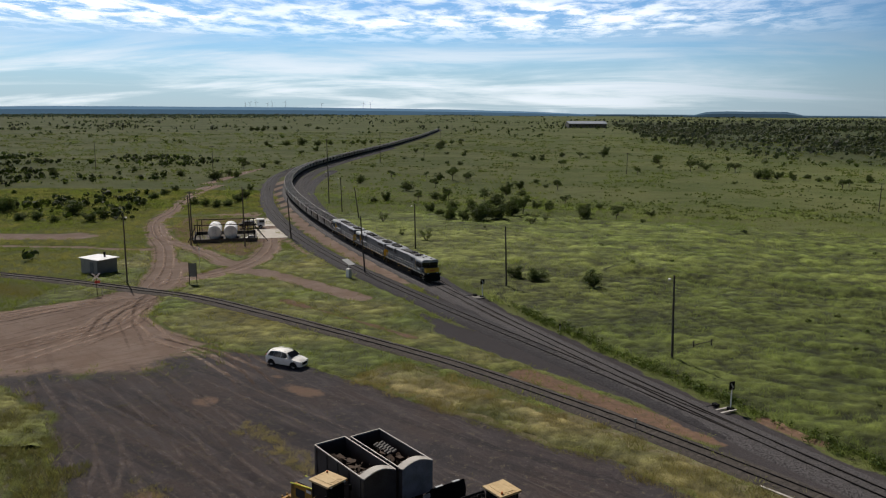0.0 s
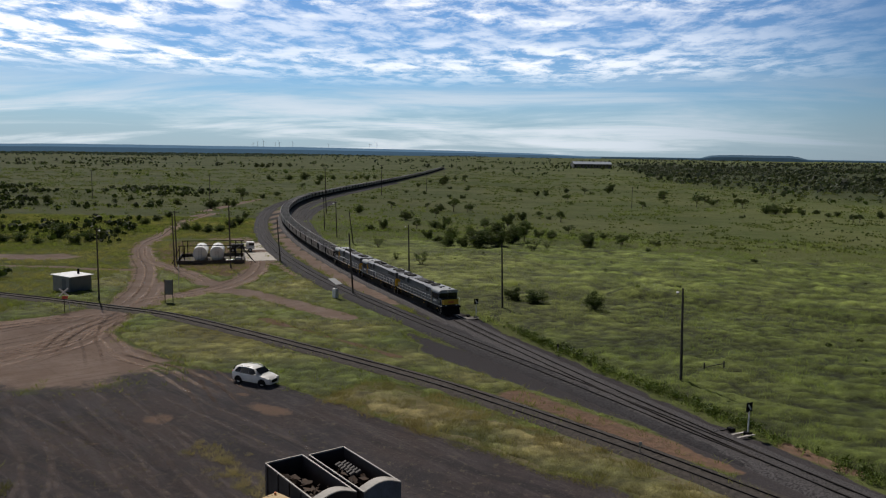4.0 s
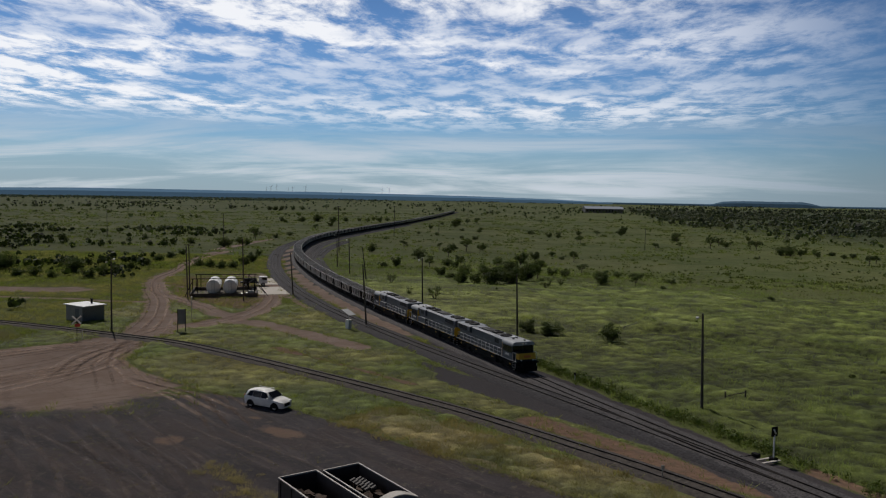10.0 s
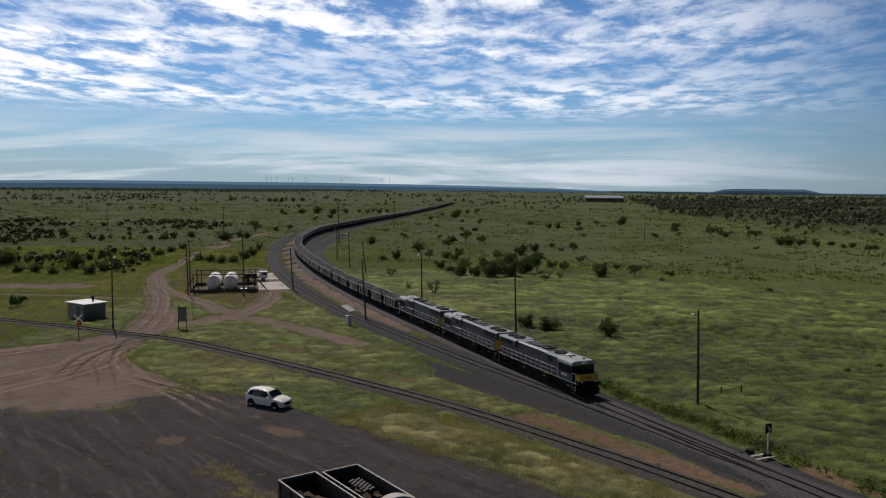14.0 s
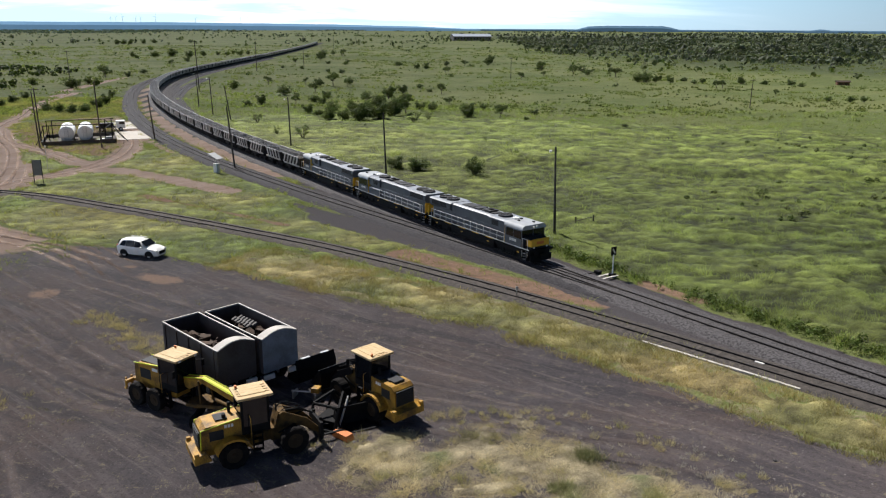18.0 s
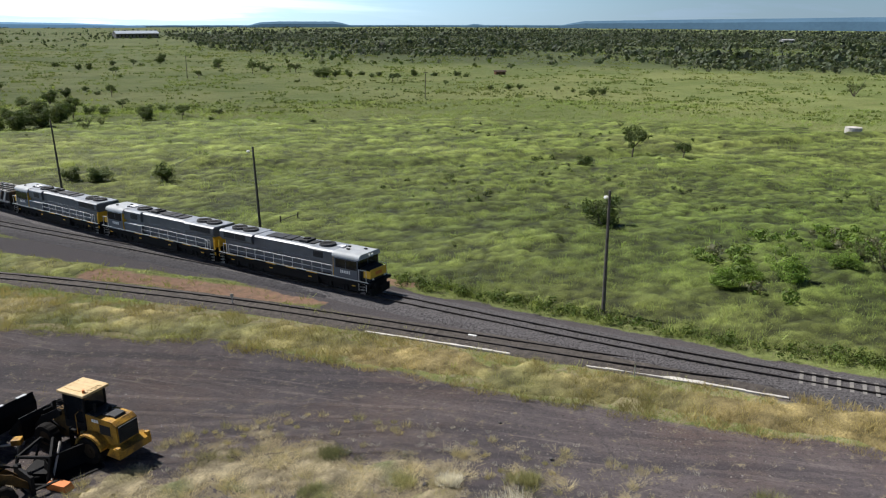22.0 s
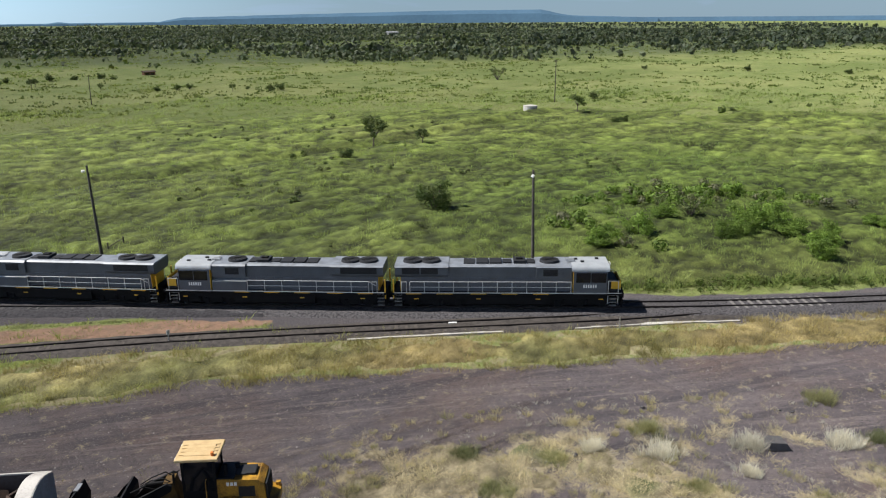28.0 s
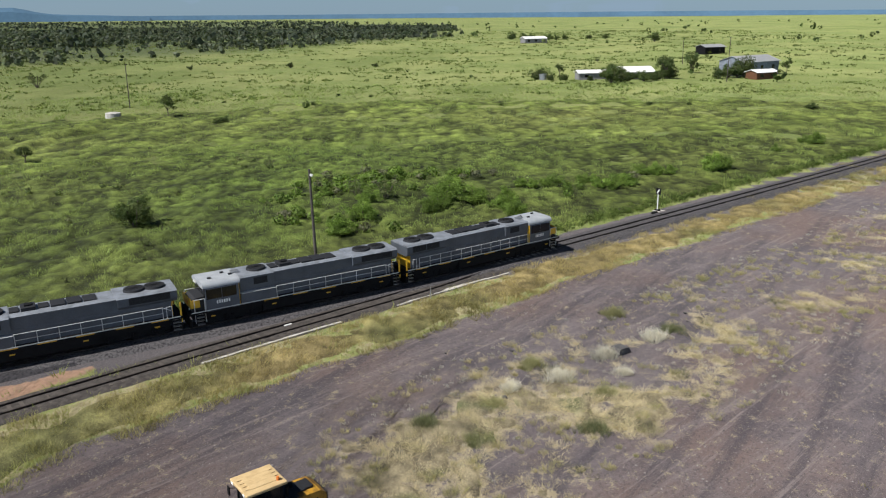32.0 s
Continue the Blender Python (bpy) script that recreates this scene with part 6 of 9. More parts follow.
attachments()


def suv(m):
    """A white five-door car: lofted body, windows, lamps and wheels."""
    top = thing("car", "white compact car parked on dark gravel beside grass", "car", m)
    # stations: x, half width at sill, at belt, belt height, roof half width, roof height
    st = [(-2.22, 0.62, 0.70, 0.95, 0.55, 1.00), (-2.12, 0.80, 0.84, 1.02, 0.62, 1.22), (-1.85, 0.88, 0.90, 1.03, 0.62, 1.55), (-1.2, 0.90, 0.92, 1.02, 0.66, 1.645),
          (-0.3, 0.90, 0.92, 1.00, 0.67, 1.67), (0.45, 0.90, 0.91, 0.99, 0.63, 1.56), (1.05, 0.90, 0.90, 0.99, 0.66, 1.12), (1.6, 0.88, 0.86, 0.93, 0.55, 1.02), (2.05, 0.80, 0.78, 0.82, 0.45, 0.88), (2.25, 0.60, 0.62, 0.70, 0.4, 0.74)]
    bm = B()
    rows = []
    for x, ws, wb, zb, wr, zr in st:
        half = [(ws * 0.92, 0.28), (ws, 0.45), (wb, (zb + 0.45) / 2 + 0.05), (wb * 0.985, zb), (wr, zr - 0.06), (wr * 0.6, zr), (0, zr + 0.02)]
        ring = [(y, z) for y, z in half] + [(-y, z) for y, z in half[-2::-1]]
        rows.append([bm.verts.new((x, y, z)) for y, z in ring])
    for a, b in zip(rows, rows[1:]):
        for i in range(len(a) - 1):
            bm.faces.new((a[i], b[i], b[i + 1], a[i + 1]))
        bm.faces.new((a[-1], b[-1], b[0], a[0]))
    bm.faces.new(rows[0]), bm.faces.new(rows[-1][::-1])
    body = part("body", bm, M_WHITE, top, "white painted body", True)
    # windows lie just proud of the body
    for s in (-1, 1):
        for q in (((-1.05, 0.935, 1.08), (-0.15, 0.935, 1.06), (-0.15, 0.735, 1.56), (-1.0, 0.735, 1.56)), ((-0.08, 0.935, 1.06), (0.85, 0.925, 1.05), (0.38, 0.72, 1.50), (-0.08, 0.735, 1.56)), ((-1.75, 0.925, 1.12), (-1.12, 0.935, 1.09), (-1.08, 0.735, 1.55), (-1.5, 0.73, 1.52))):
            bm = B()
            a = [bm.verts.new((x, s * y, z)) for x, y, z in q]
            b = [bm.verts.new((x, s * (y - 0.02), z)) for x, y, z in q]
            bm.faces.new(a), bm.faces.new(b[::-1])
            for i in range(4):
                bm.faces.new((a[i], a[(i + 1) % 4], b[(i + 1) % 4], b[i]))
            part("side_window", bm, M_GLASS, body, "dark side window")
        bm = B()
        bx(bm, 0.62, 0.8, s * 0.98 - 0.1, s * 0.98 + 0.1, 1.02, 1.15, 0.03)
        part("mirror", bm, M_WHITE, body, "white door mirror")
        bm = B()
        bx(bm, 1.95, 2.18, s * 0.62 - 0.14, s * 0.62 + 0.14, 0.72, 0.84, 0.03)
        part("headlight", bm, M_LAMP, body, "clear headlight")
        bm = B()
        bx(bm, -2.2, -2.02, s * 0.68 - 0.1, s * 0.68 + 0.1, 0.95, 1.12, 0.02)
        part("tail_lamp", bm, M_RED, body, "red tail lamp")
        for x in (-1.35, 1.42):
            bm = B()
            pts = [(x + math.cos(a) * 0.43, 0.34 + math.sin(a) * 0.43) for a in [math.radians(d) for d in range(-10, 200, 15)]]
            prism(bm, pts, s * 0.70, s * 0.925, "y")
            part("wheel_arch", bm, M_BLACK, body, "black wheel arch")
    bm = B()
    for q in (((0.52, 0.62, 1.545), (1.08, 0.68, 1.14), (1.08, -0.68, 1.14), (0.52, -0.62, 1.545)), ((-1.9, 0.6, 1.53), (-2.14, 0.66, 1.16), (-2.14, -0.66, 1.16), (-1.9, -0.6, 1.53))):
        a = [bm.verts.new((x + (0.03 if x > 0 else -0.03), y, z + 0.03)) for x, y, z in q]
        b = [bm.verts.new((x, y, z - 0.02)) for x, y, z in q]
        bm.faces.new(a), bm.faces.new(b[::-1])
        for i in range(4):
            bm.faces.new((a[i], a[(i + 1) % 4], b[(i + 1) % 4], b[i]))
    part("windscreen", bm, M_GLASS, body, "dark windscreen and rear window")
    bm = B()
    bx(bm, 2.1, 2.27, -0.42, 0.42, 0.42, 0.72, 0.03)
    part("grille", bm, M_BLACK, body, "black front grille")
    for s in (-1, 1):
        bm = B()
        bx(bm, -1.5, 0.3, s * 0.6 - 0.02, s * 0.6 + 0.02, 1.66, 1.70, 0.01)
        part("roof_rail", bm, M_GALV, body, "slim roof rail")
    for x in (-1.35, 1.42):
        for s in (-1, 1):
            wheel(top, x, s * 0.82, 0.34, 0.22, 0.66, M_GALV)


suv(heading(-20.35, 73.45, 0.91, -0.41))


# ---- lineside and yard fixtures ----
def pole(x, y, h, lean=(0, 0), lamp=0, arm=False, thick=0.15, group="timber poles"):
    z = float(gz(x, y))
    top = thing("lamp_pole" if lamp else "timber_pole", "dark timber pole with a floodlight at its top" if lamp else "bare dark timber pole standing in grass", "pole", pose(x, y, z), group=group)
    bm = B()
    cy(bm, (0, 0, -0.3), (lean[0], lean[1], h), thick, thick * 0.62, 10)
    part("post", bm, M_POLE, top, "dark weathered timber post")
    if lamp:
        bm = B()
        cy(bm, (lean[0], lean[1], h - 0.5), (lean[0] - 0.45 * lamp, lean[1] - 0.2, h - 0.35), 0.03, n=6)
        a = part("lamp_arm", bm, M_GALV, top)
        bm = B()
        bx(bm, -0.13, 0.13, -0.11, 0.11, -0.08, 0.10, 0.03, Matrix.Translation((lean[0] - 0.55 * lamp, lean[1] - 0.25, h - 0.4)) @ Matrix.Rotation(0.5, 4, "X"))
        part("lamp_head", bm, M_LAMP, a, "pale floodlight head")
    if arm:
        bm = B()
        bx(bm, lean[0] - 0.9, lean[0] + 0.9, lean[1] - 0.05, lean[1] + 0.05, h - 0.35, h - 0.22)
        for k in (-0.8, -0.3, 0.3, 0.8):
            cy(bm, (lean[0] + k, lean[1], h - 0.22), (lean[0] + k, lean[1], h - 0.06), 0.035, n=6)
        part("cross_arm", bm, M_POLE, top, "timber cross arm with insulators")
    return top


pole(36.85, 42.8, 9.4, (0.15, 0.2), 1)
pole(20.5, 77.1, 9.3, (-0.25, 0.1), 1)
pole(4.4, 112.2, 9.2, (-0.3, 0.2), 0)
pole(-11.4, 143.5, 8.8, (-0.2, 0), 1)
pole(-18.1, 120.2, 9.4, (-0.75, 0.6), 0)
pole(-27.7, 184.4, 7.8, (-1.2, 1.0), 0)
pole(-34.1, 199.0, 9.0, (-0.3, 0), 1)
pole(-40.5, 216.4, 9.2, (-0.2, 0), 1)
pole(-49.9, 270.0, 16.0, (-0.4, 0), 0, True, 0.2)
pole(-37.6, 154.2, 8.4, (-0.7, 0.5), 0)
pole(-45.5, 396.0, 15.0, (0, 0), 0, True, 0.2)
pole(-26.0, 446.0, 9.0)
pole(-16.0, 741.0, 12.0, (0, 0), 0, True)
pole(-22.0, 600.0, 12.0, (0, 0), 0, True)
pole(5.0, 900.0, 12.0, (0, 0), 0, True)
pole(71.9, 364.0, 9.5, (0, 0), 0, True)
pole(120.0, 231.5, 9.0, (0.2, 0), 0, True)
pole(185.7, 113.7, 11.5, (0.3, 0), 0, True)
pole(-55.4, 145.8, 9.8, (-0.3, 0))
pole(-56.8, 150.6, 10.0, (-0.2, 0), 0, True)
pole(-44.6, 145.0, 11.5, (-0.2, 0))
pole(-53.2, 110.9, 10.6, (0, 0), -1, False, 0.13)
pole(329.0, -76.0, 10.0, (0.4, 0), 0, True)
pole(235.0, -62.4, 14.0, (-0.3, 0), 0, True)
pole(-100, 300, 12, (0, 0), 0, True)
pole(-160, 330, 12, (0, 0), 0, True)


def switch_stand(x, y, track_dir):
    """A points indicator: white post, black plate with a white slash, and the points gear on long timbers."""
    top = thing("points_indicator", "white post with black plate and white slash beside rails", "signal", pose(x, y, 0, 0, 0, math.degrees(math.atan2(track_dir[1], track_dir[0]))), group="points indicators")
    bm = B()
    cy(bm, (0, 0, 0), (0, 0, 2.1), 0.06, n=10)
    part("post", bm, M_WHITE, top, "white post")
    bm = B()
    bx(bm, -0.24, 0.24, -0.24, 0.24, 0.0, 0.36, 0.03)
    part("base", bm, M_BLACK, top, "black cast base")
    bm = B()
    bx(bm, -0.03, 0.03, -0.31, 0.31, 2.0, 2.75, 0.01)
    plate = part("plate", bm, M_BLACK, top, "black square plate")
    for s in (-1, 1):
        bm = B()
        bx(bm, -0.006, 0.006, -0.06, 0.06, -0.26, 0.26, 0, Matrix.Translation((s * 0.034, 0, 2.38)) @ Matrix.Rotation(-0.6, 4, "X"))
        part("slash", bm, M_WHITE, plate, "white slash")
    bm = B()
    for k in (-0.35, 0.35):
        bx(bm, k - 0.12, k + 0.12, -0.3, 2.6, 0.16, 0.24, 0.01)
    part("long_timbers", bm, M_CONC_W, top, "pale long sleepers carrying the gear")
    bm = B()
    bx(bm, 0.9, 1.5, 0.35, 0.75, 0.1, 0.4, 0.05)
    cy(bm, (1.2, 0.55, 0.3), (1.2, 2.4, 0.3), 0.04, n=6)
    part("points_lever", bm, M_BLACK, top, "black points lever box")
    return top


def along(x, y):
    k = int(np.argmin(np.hypot(MAIN[:, 0] - x, MAIN[:, 1] - y)))
    return MAIN[k - 1] - MAIN[k + 1]


for px, py in ((22.0, 62.5), (0.6, 104.6), (57.6, 7.9)):
    d = along(px, py)
    switch_stand(px, py, (-d[0], -d[1]))


def marker_post(x, y, h, label, plate=None):
    top = thing("marker_post", label, "post", pose(x, y, float(gz(x, y))))
    bm = B()
    cy(bm, (0, 0, 0), (0, 0, h), 0.04, n=8)
    part("post", bm, M_GALV, top)
    if plate:
        bm = B()
        bx(bm, -0.12, 0.12, -0.03, 0.03, h - 0.1, h + 0.2, 0.01)
        part("plate", bm, plate, top)


marker_post(9.6, 87.2, 0.9, "short dark signal post in the grass", M_BLACK)
marker_post(12.6, 58.0, 0.75, "low post with pale plate beside the siding", M_CONC_W)
marker_post(31.2, 33.0, 0.9, "slim pale post at the edge of ballast")


def gate_bit():
    top = thing("fence_remnant", "two dark posts with a sagging rail in grass", "fence", pose(24.0, 81.6, 0, 0, 0, 20))
    for x in (0, 2.4):
        bm = B()
        cy(bm, (x, 0, -0.1), (x, 0, 0.85), 0.07, n=8)
        part("post", bm, M_POLE, top)
    bm = B()
    pipe(bm, [(0, 0, 0.35), (1.2, 0.05, 0.5), (2.4, 0, 0.62)], 0.04)
    part("rail", bm, M_POLE, top)


gate_bit()


def kerb_strip():
    """Pale concrete edging at the foot of the siding, broken into lengths."""
    rnd = random.Random(3)
    top = thing("edging", "broken strip of white concrete edging beside gravel", "edging")
    runs = ([(19.4, 47.9), (22.0, 44.8), (24.4, 41.9), (26.7, 39.0)], [(29.6, 35.7), (31.1, 34.0), (33.6, 30.8), (36.3, 27.2), (37.6, 25.5)])
    for line in (spline(run, 1.2) for run in runs):
        for (ax, ay), (bx_, by_) in zip(line[:-1], line[1:]):
            wide = rnd.uniform(0.09, 0.14) * (1.7 if 29 < ax < 33.5 else 1.0)
            bm = B()
            L_ = math.hypot(bx_ - ax, by_ - ay) * rnd.uniform(0.99, 1.0)
            bx(bm, 0, L_, -wide, wide, -0.05, rnd.uniform(0.09, 0.12), 0.02, heading(ax + rnd.uniform(-0.03, 0.03), ay, bx_ - ax, by_ - ay))
            part("slab", bm, M_CONC_W, top)
    bm = B()
    bx(bm, -0.3, 0.3, -0.18, 0.18, 0.1, 0.2, 0.02, heading(25.7, 43.4, 0.6, -0.8))
    part("block", bm, M_WHITE, tagged(thing("concrete_block", "small white block lying between the rails", "block")))


kerb_strip()


def hut(m):
    top = thing("relay_hut", "small grey hut with flat tin roof beside the crossing", "hut", m)
    for s in (-1, 1):
        bm = B()
        bx(bm, -2.1, 2.1, s * 1.75 - 0.08, s * 1.75 + 0.08, 0, 2.4)
        part("wall", bm, M_HUTWALL, top, "grey block wall")
        bm = B()
        bx(bm, s * 2.02 - 0.08, s * 2.02 + 0.08, -1.67, 1.67, 0, 2.4)
        part("wall", bm, M_HUTWALL, top, "grey block wall")
    bm = B()
    bx(bm, -2.6, 2.6, -2.0, 2.0, 2.42, 2.54, 0.02)
    part("roof", bm, M_TIN, top, "flat overhanging tin roof")
    bm = B()
    bx(bm, 0.3, 1.2, -1.86, -1.83, 0.02, 2.05, 0.01)
    part("door", bm, M_LOCO, top, "grey steel door")
    bm = B()
    cy(bm, (0.3, 0.9, 2.56), (0.3, 0.9, 3.2), 0.16, n=12)
    cy(bm, (0.3, 0.9, 3.2), (0.3, 0.9, 3.3), 0.24, n=12)
    part("roof_vent", bm, M_BLACK, top, "dark roof vent")


hut(heading(-61.2, 119.0, 0.86, -0.5))


def crossing_sign(x, y):
    top = thing("crossing_sign", "white railway crossing cross on posts by a dirt road", "sign", heading(x, y, 0.9, 0.3))
    for k in (-0.3, 0.35):
        bm = B()
        cy(bm, (k, 0, 0), (k, 0, 3.1 if k < 0 else 1.3), 0.05, n=8)
        part("post", bm, M_POLE if k < 0 else M_GALV, top)
    for a in (0.75, -0.75):
        bm = B()
        bx(bm, -0.75, 0.75, -0.02, 0.02, -0.1, 0.1, 0.005, Matrix.Translation((-0.3, -0.08 - (0.03 if a > 0 else 0), 2.7)) @ Matrix.Rotation(a, 4, "Y"))
        part("cross_board", bm, M_WHITE, top, "white cross board")
    bm = B()
    bx(bm, -0.55, 0.15, -0.06, -0.02, 1.75, 2.15, 0.01)
    part("sign_plate", bm, M_RED, top, "red and white plate below the cross")


crossing_sign(-54.0, 103.4)


def sign_frame(x, y):
    top = thing("notice_board", "grey notice panel between two posts by the road", "sign", heading(x, y, 0.98, 0.1))
    for k in (-0.55, 0.55):
        bm = B()
        cy(bm, (k, 0, 0), (k, 0, 3.4), 0.06, n=8)
        part("post", bm, M_POLE, top)
    bm = B()
    bx(bm, -0.5, 0.5, -0.03, 0.03, 1.2, 3.3, 0.01)
    part("panel", bm, M_HUTWALL, top, "dull grey panel seen from behind")


sign_frame(-43.1, 111.0)
marker_post(-45.6, 121.5, 3.6, "post with white round box at the fork of the roads", M_WHITE)


def solar_box(x, y):
    top = thing("solar_cabinet", "white trackside cabinet under a tilted solar panel", "cabinet", heading(x, y, 0.8, -0.6))
    bm = B()
    bx(bm, -0.35, 0.35, -0.3, 0.3, 0.1, 1.5, 0.03)
    part("cabinet", bm, M_WHITE, top, "white steel cabinet")
    bm = B()
    cy(bm, (0, 0, 0), (0, 0, 2.5), 0.06, n=8)
    part("post", bm, M_GALV, top)
    bm = B()
    bx(bm, -0.95, 0.95, -0.65, 0.65, -0.03, 0.03, 0.01, Matrix.Translation((0, 0, 2.6)) @ Matrix.Rotation(radians(22), 4, "Y"))
    part("solar_panel", bm, M_TIN, top, "pale tilted solar panel")


solar_box(-20.3, 117.0)


def tank_farm(m):
    """Two white fuel tanks lying in a bund within a pipe frame."""
    base = thing("tank_bund", "low concrete bund below two white tanks", "bund", m)
    bm = B()
    bx(bm, -6.2, 6.0, -4.5, 6.0, 0.0, 0.12)
    for s in (-4.5, 6.0):
        bx(bm, -6.2, 6.0, s - 0.1, s + 0.1, 0.1, 0.75)
    for s in (-6.2, 6.0):
        bx(bm, s - 0.1, s + 0.1, -4.4, 5.9, 0.1, 0.75)
    part("slab", bm, M_POLE, base, "stained bund slab and walls")
    for x in (-2.1, 1.0):
        t = thing("fuel_tank", "white horizontal fuel tank with domed ends on cradles", "tank", m @ pose(x, 0.4, 0.12), group="fuel tanks")
        bm = B()
        n = 24
        prof = [(-3.75, 0.0), (-3.72, 0.6), (-3.64, 1.1), (-3.5, 1.32), (3.5, 1.32), (3.64, 1.1), (3.72, 0.6), (3.75, 0.0)]
        rings = [[bm.verts.new((math.cos(2 * math.pi * i / n) * max(r, 0.01), yy, 1.75 + math.sin(2 * math.pi * i / n) * max(r, 0.01))) for i in range(n)] for yy, r in prof]
        for a, b in zip(rings, rings[1:]):
            for i in range(n):
                bm.faces.new((a[i], a[(i + 1) % n], b[(i + 1) % n], b[i]))
        bm.faces.new(rings[0][::-1]), bm.faces.new(rings[-1])
        part("shell", bm, M_WHITE, t, "white painted shell", True)
        for yy in (-1.6, 1.6):
            bm = B()
            prism(bm, [(-1.1, 0.0), (-1.1, 1.1), (-0.7, 0.62), (0, 0.46), (0.7, 0.62), (1.1, 1.1), (1.1, 0.0)], yy - 0.12, yy + 0.12, "y")
            part("cradle", bm, M_CONC, t, "pale cradle")
        bm = B()
        cy(bm, (0, -0.5, 2.98), (0, -0.5, 3.15), 0.3, n=14)
        part("hatch", bm, M_GALV, t, "round top hatch")
        bm = B()
        for k in (-0.3, 0.3):
            cy(bm, (k, -3.82, 0.1), (k, -3.82, 2.7), 0.025, n=5)
        for i in range(8):
            cy(bm, (-0.3, -3.82, 0.4 + i * 0.3), (0.3, -3.82, 0.4 + i * 0.3), 0.018, n=5)
        part("ladder", bm, M_GALV, t, "thin end ladder")
    fr = thing("pipe_gantry", "dark pipe gantry with sloping braces round white tanks", "gantry", m)
    for x in (-5.8, -4.9, 4.4, 5.6):
        for yy in (-3.6, 4.8):
            bm = B()
            cy(bm, (x, yy, 0), (x, yy, 3.5), 0.08, n=8)
            part("post", bm, M_BLACK, fr)
    for yy in (-3.6, 4.8):
        bm = B()
        cy(bm, (-6.0, yy, 3.45), (6.0, yy, 3.45), 0.08, n=8)
        part("beam", bm, M_BLACK, fr)
    for a, b in (((5.6, -3.6, 3.4), (8.2, -4.4, 0.1)), ((4.4, 4.8, 3.4), (7.6, -2.0, 0.4)), ((-5.8, -3.6, 3.0), (-7.2, -3.6, 0.1)), ((4.4, -3.6, 1.6), (5.6, -3.6, 1.6)), ((4.4, -3.6, 2.6), (5.6, 4.8, 2.6))):
        bm = B()
        cy(bm, a, b, 0.07, n=8)
        part("brace", bm, M_BLACK, fr)
    pump = thing("pump_unit", "pale pump unit with pipes beside fuel tanks", "pump", m @ pose(5.0, -2.6, 0.12))
    bm = B()
    bx(bm, -0.7, 0.5, -0.5, 0.5, 0.05, 0.9, 0.05)
    part("housing", bm, M_CONC_W, pump, "pale pump housing")
    bm = B()
    pipe(bm, [(-2.2, 0.3, 0.3), (-0.5, 0.3, 0.4), (0.6, 0.3, 1.4), (0.6, 0.3, 2.2)], 0.07, 8)
    part("pipes", bm, M_GALV, pump, "grey pipework")


tank_farm(heading(-50.9, 153.6, 0.96, 0.27))


def pad(m):
    bm = B()
    bx(bm, -3.4, 3.4, -6.5, 6.5, -0.1, 0.05, 0.02)
    ob = part("concrete_pad", bm, M_CONC, None)
    ob.matrix_basis = m
    tagged(ob, "pale concrete pad beside the tank farm", "pavement", kind="structure")


pad(heading(-43.4, 161.5, 0.94, 0.34))
pad(heading(-48.6, 178.0, 0.94, 0.34))


def truck(m):
    top = thing("service_truck", "small dark truck with red and white cab by tanks", "truck", m)
    bm = B()
    bx(bm, 1.1, 2.8, -0.9, 0.9, 0.6, 2.1, 0.12)
    part("cab", bm, M_WHITE, top, "white cab")
    bm = B()
    bx(bm, 1.6, 2.72, -0.92, 0.92, 1.35, 1.9, 0.05)
    part("windows", bm, M_GLASS, top)
    bm = B()
    bx(bm, -2.8, 1.0, -1.0, 1.0, 0.75, 1.05, 0.03)
    bx(bm, -2.0, 0.6, -0.8, 0.8, 1.05, 1.7, 0.05)
    part("deck", bm, M_DARK, top, "dark loaded deck")
    for x in (-1.7, 1.9):
        for s in (-1, 1):
            wheel(top, x, s * 0.85, 0.42, 0.28, 0.55, M_GALV)


truck(heading(-49.6, 168.5, 0.9, 0.3))


def rubbish():
    """A sheet of old steel among the grey tussocks."""
    top = thing("steel_sheet", "bent grey steel sheet lying among pale tussocks", "sheet", heading(20.35, 20.3, 0.6, -0.8))
    bm = B()
    prism(bm, [(-0.6, 0.05), (-0.5, 0.5), (0.35, 0.42), (0.6, 0.02)], -0.4, 0.4, "y")
    part("sheet", bm, M_GREYBUSH, top, "bent sheet")
    rnd = random.Random(5)
    for i in range(26):
        x, y = rnd.uniform(9, 28), rnd.uniform(9, 34)
        if x * 0.78 + y * 0.62 < 28 or x * 0.78 + y * 0.62 > 38:
            continue
        bm = B()
        r = rnd.uniform(0.08, 0.2)
        bmesh.ops.create_icosphere(bm, subdivisions=1, radius=r)
        for v in bm.verts:
            v.co = v.co * rnd.uniform(0.7, 1.2)
            v.co.z *= 0.6
        ob = part("stone", bm, M_STONE, None)
        ob.matrix_basis = pose(x, y, r * 0.25)
        tagged(ob, "loose grey stone on dark gravel", "stone", group="loose stones")


rubbish()


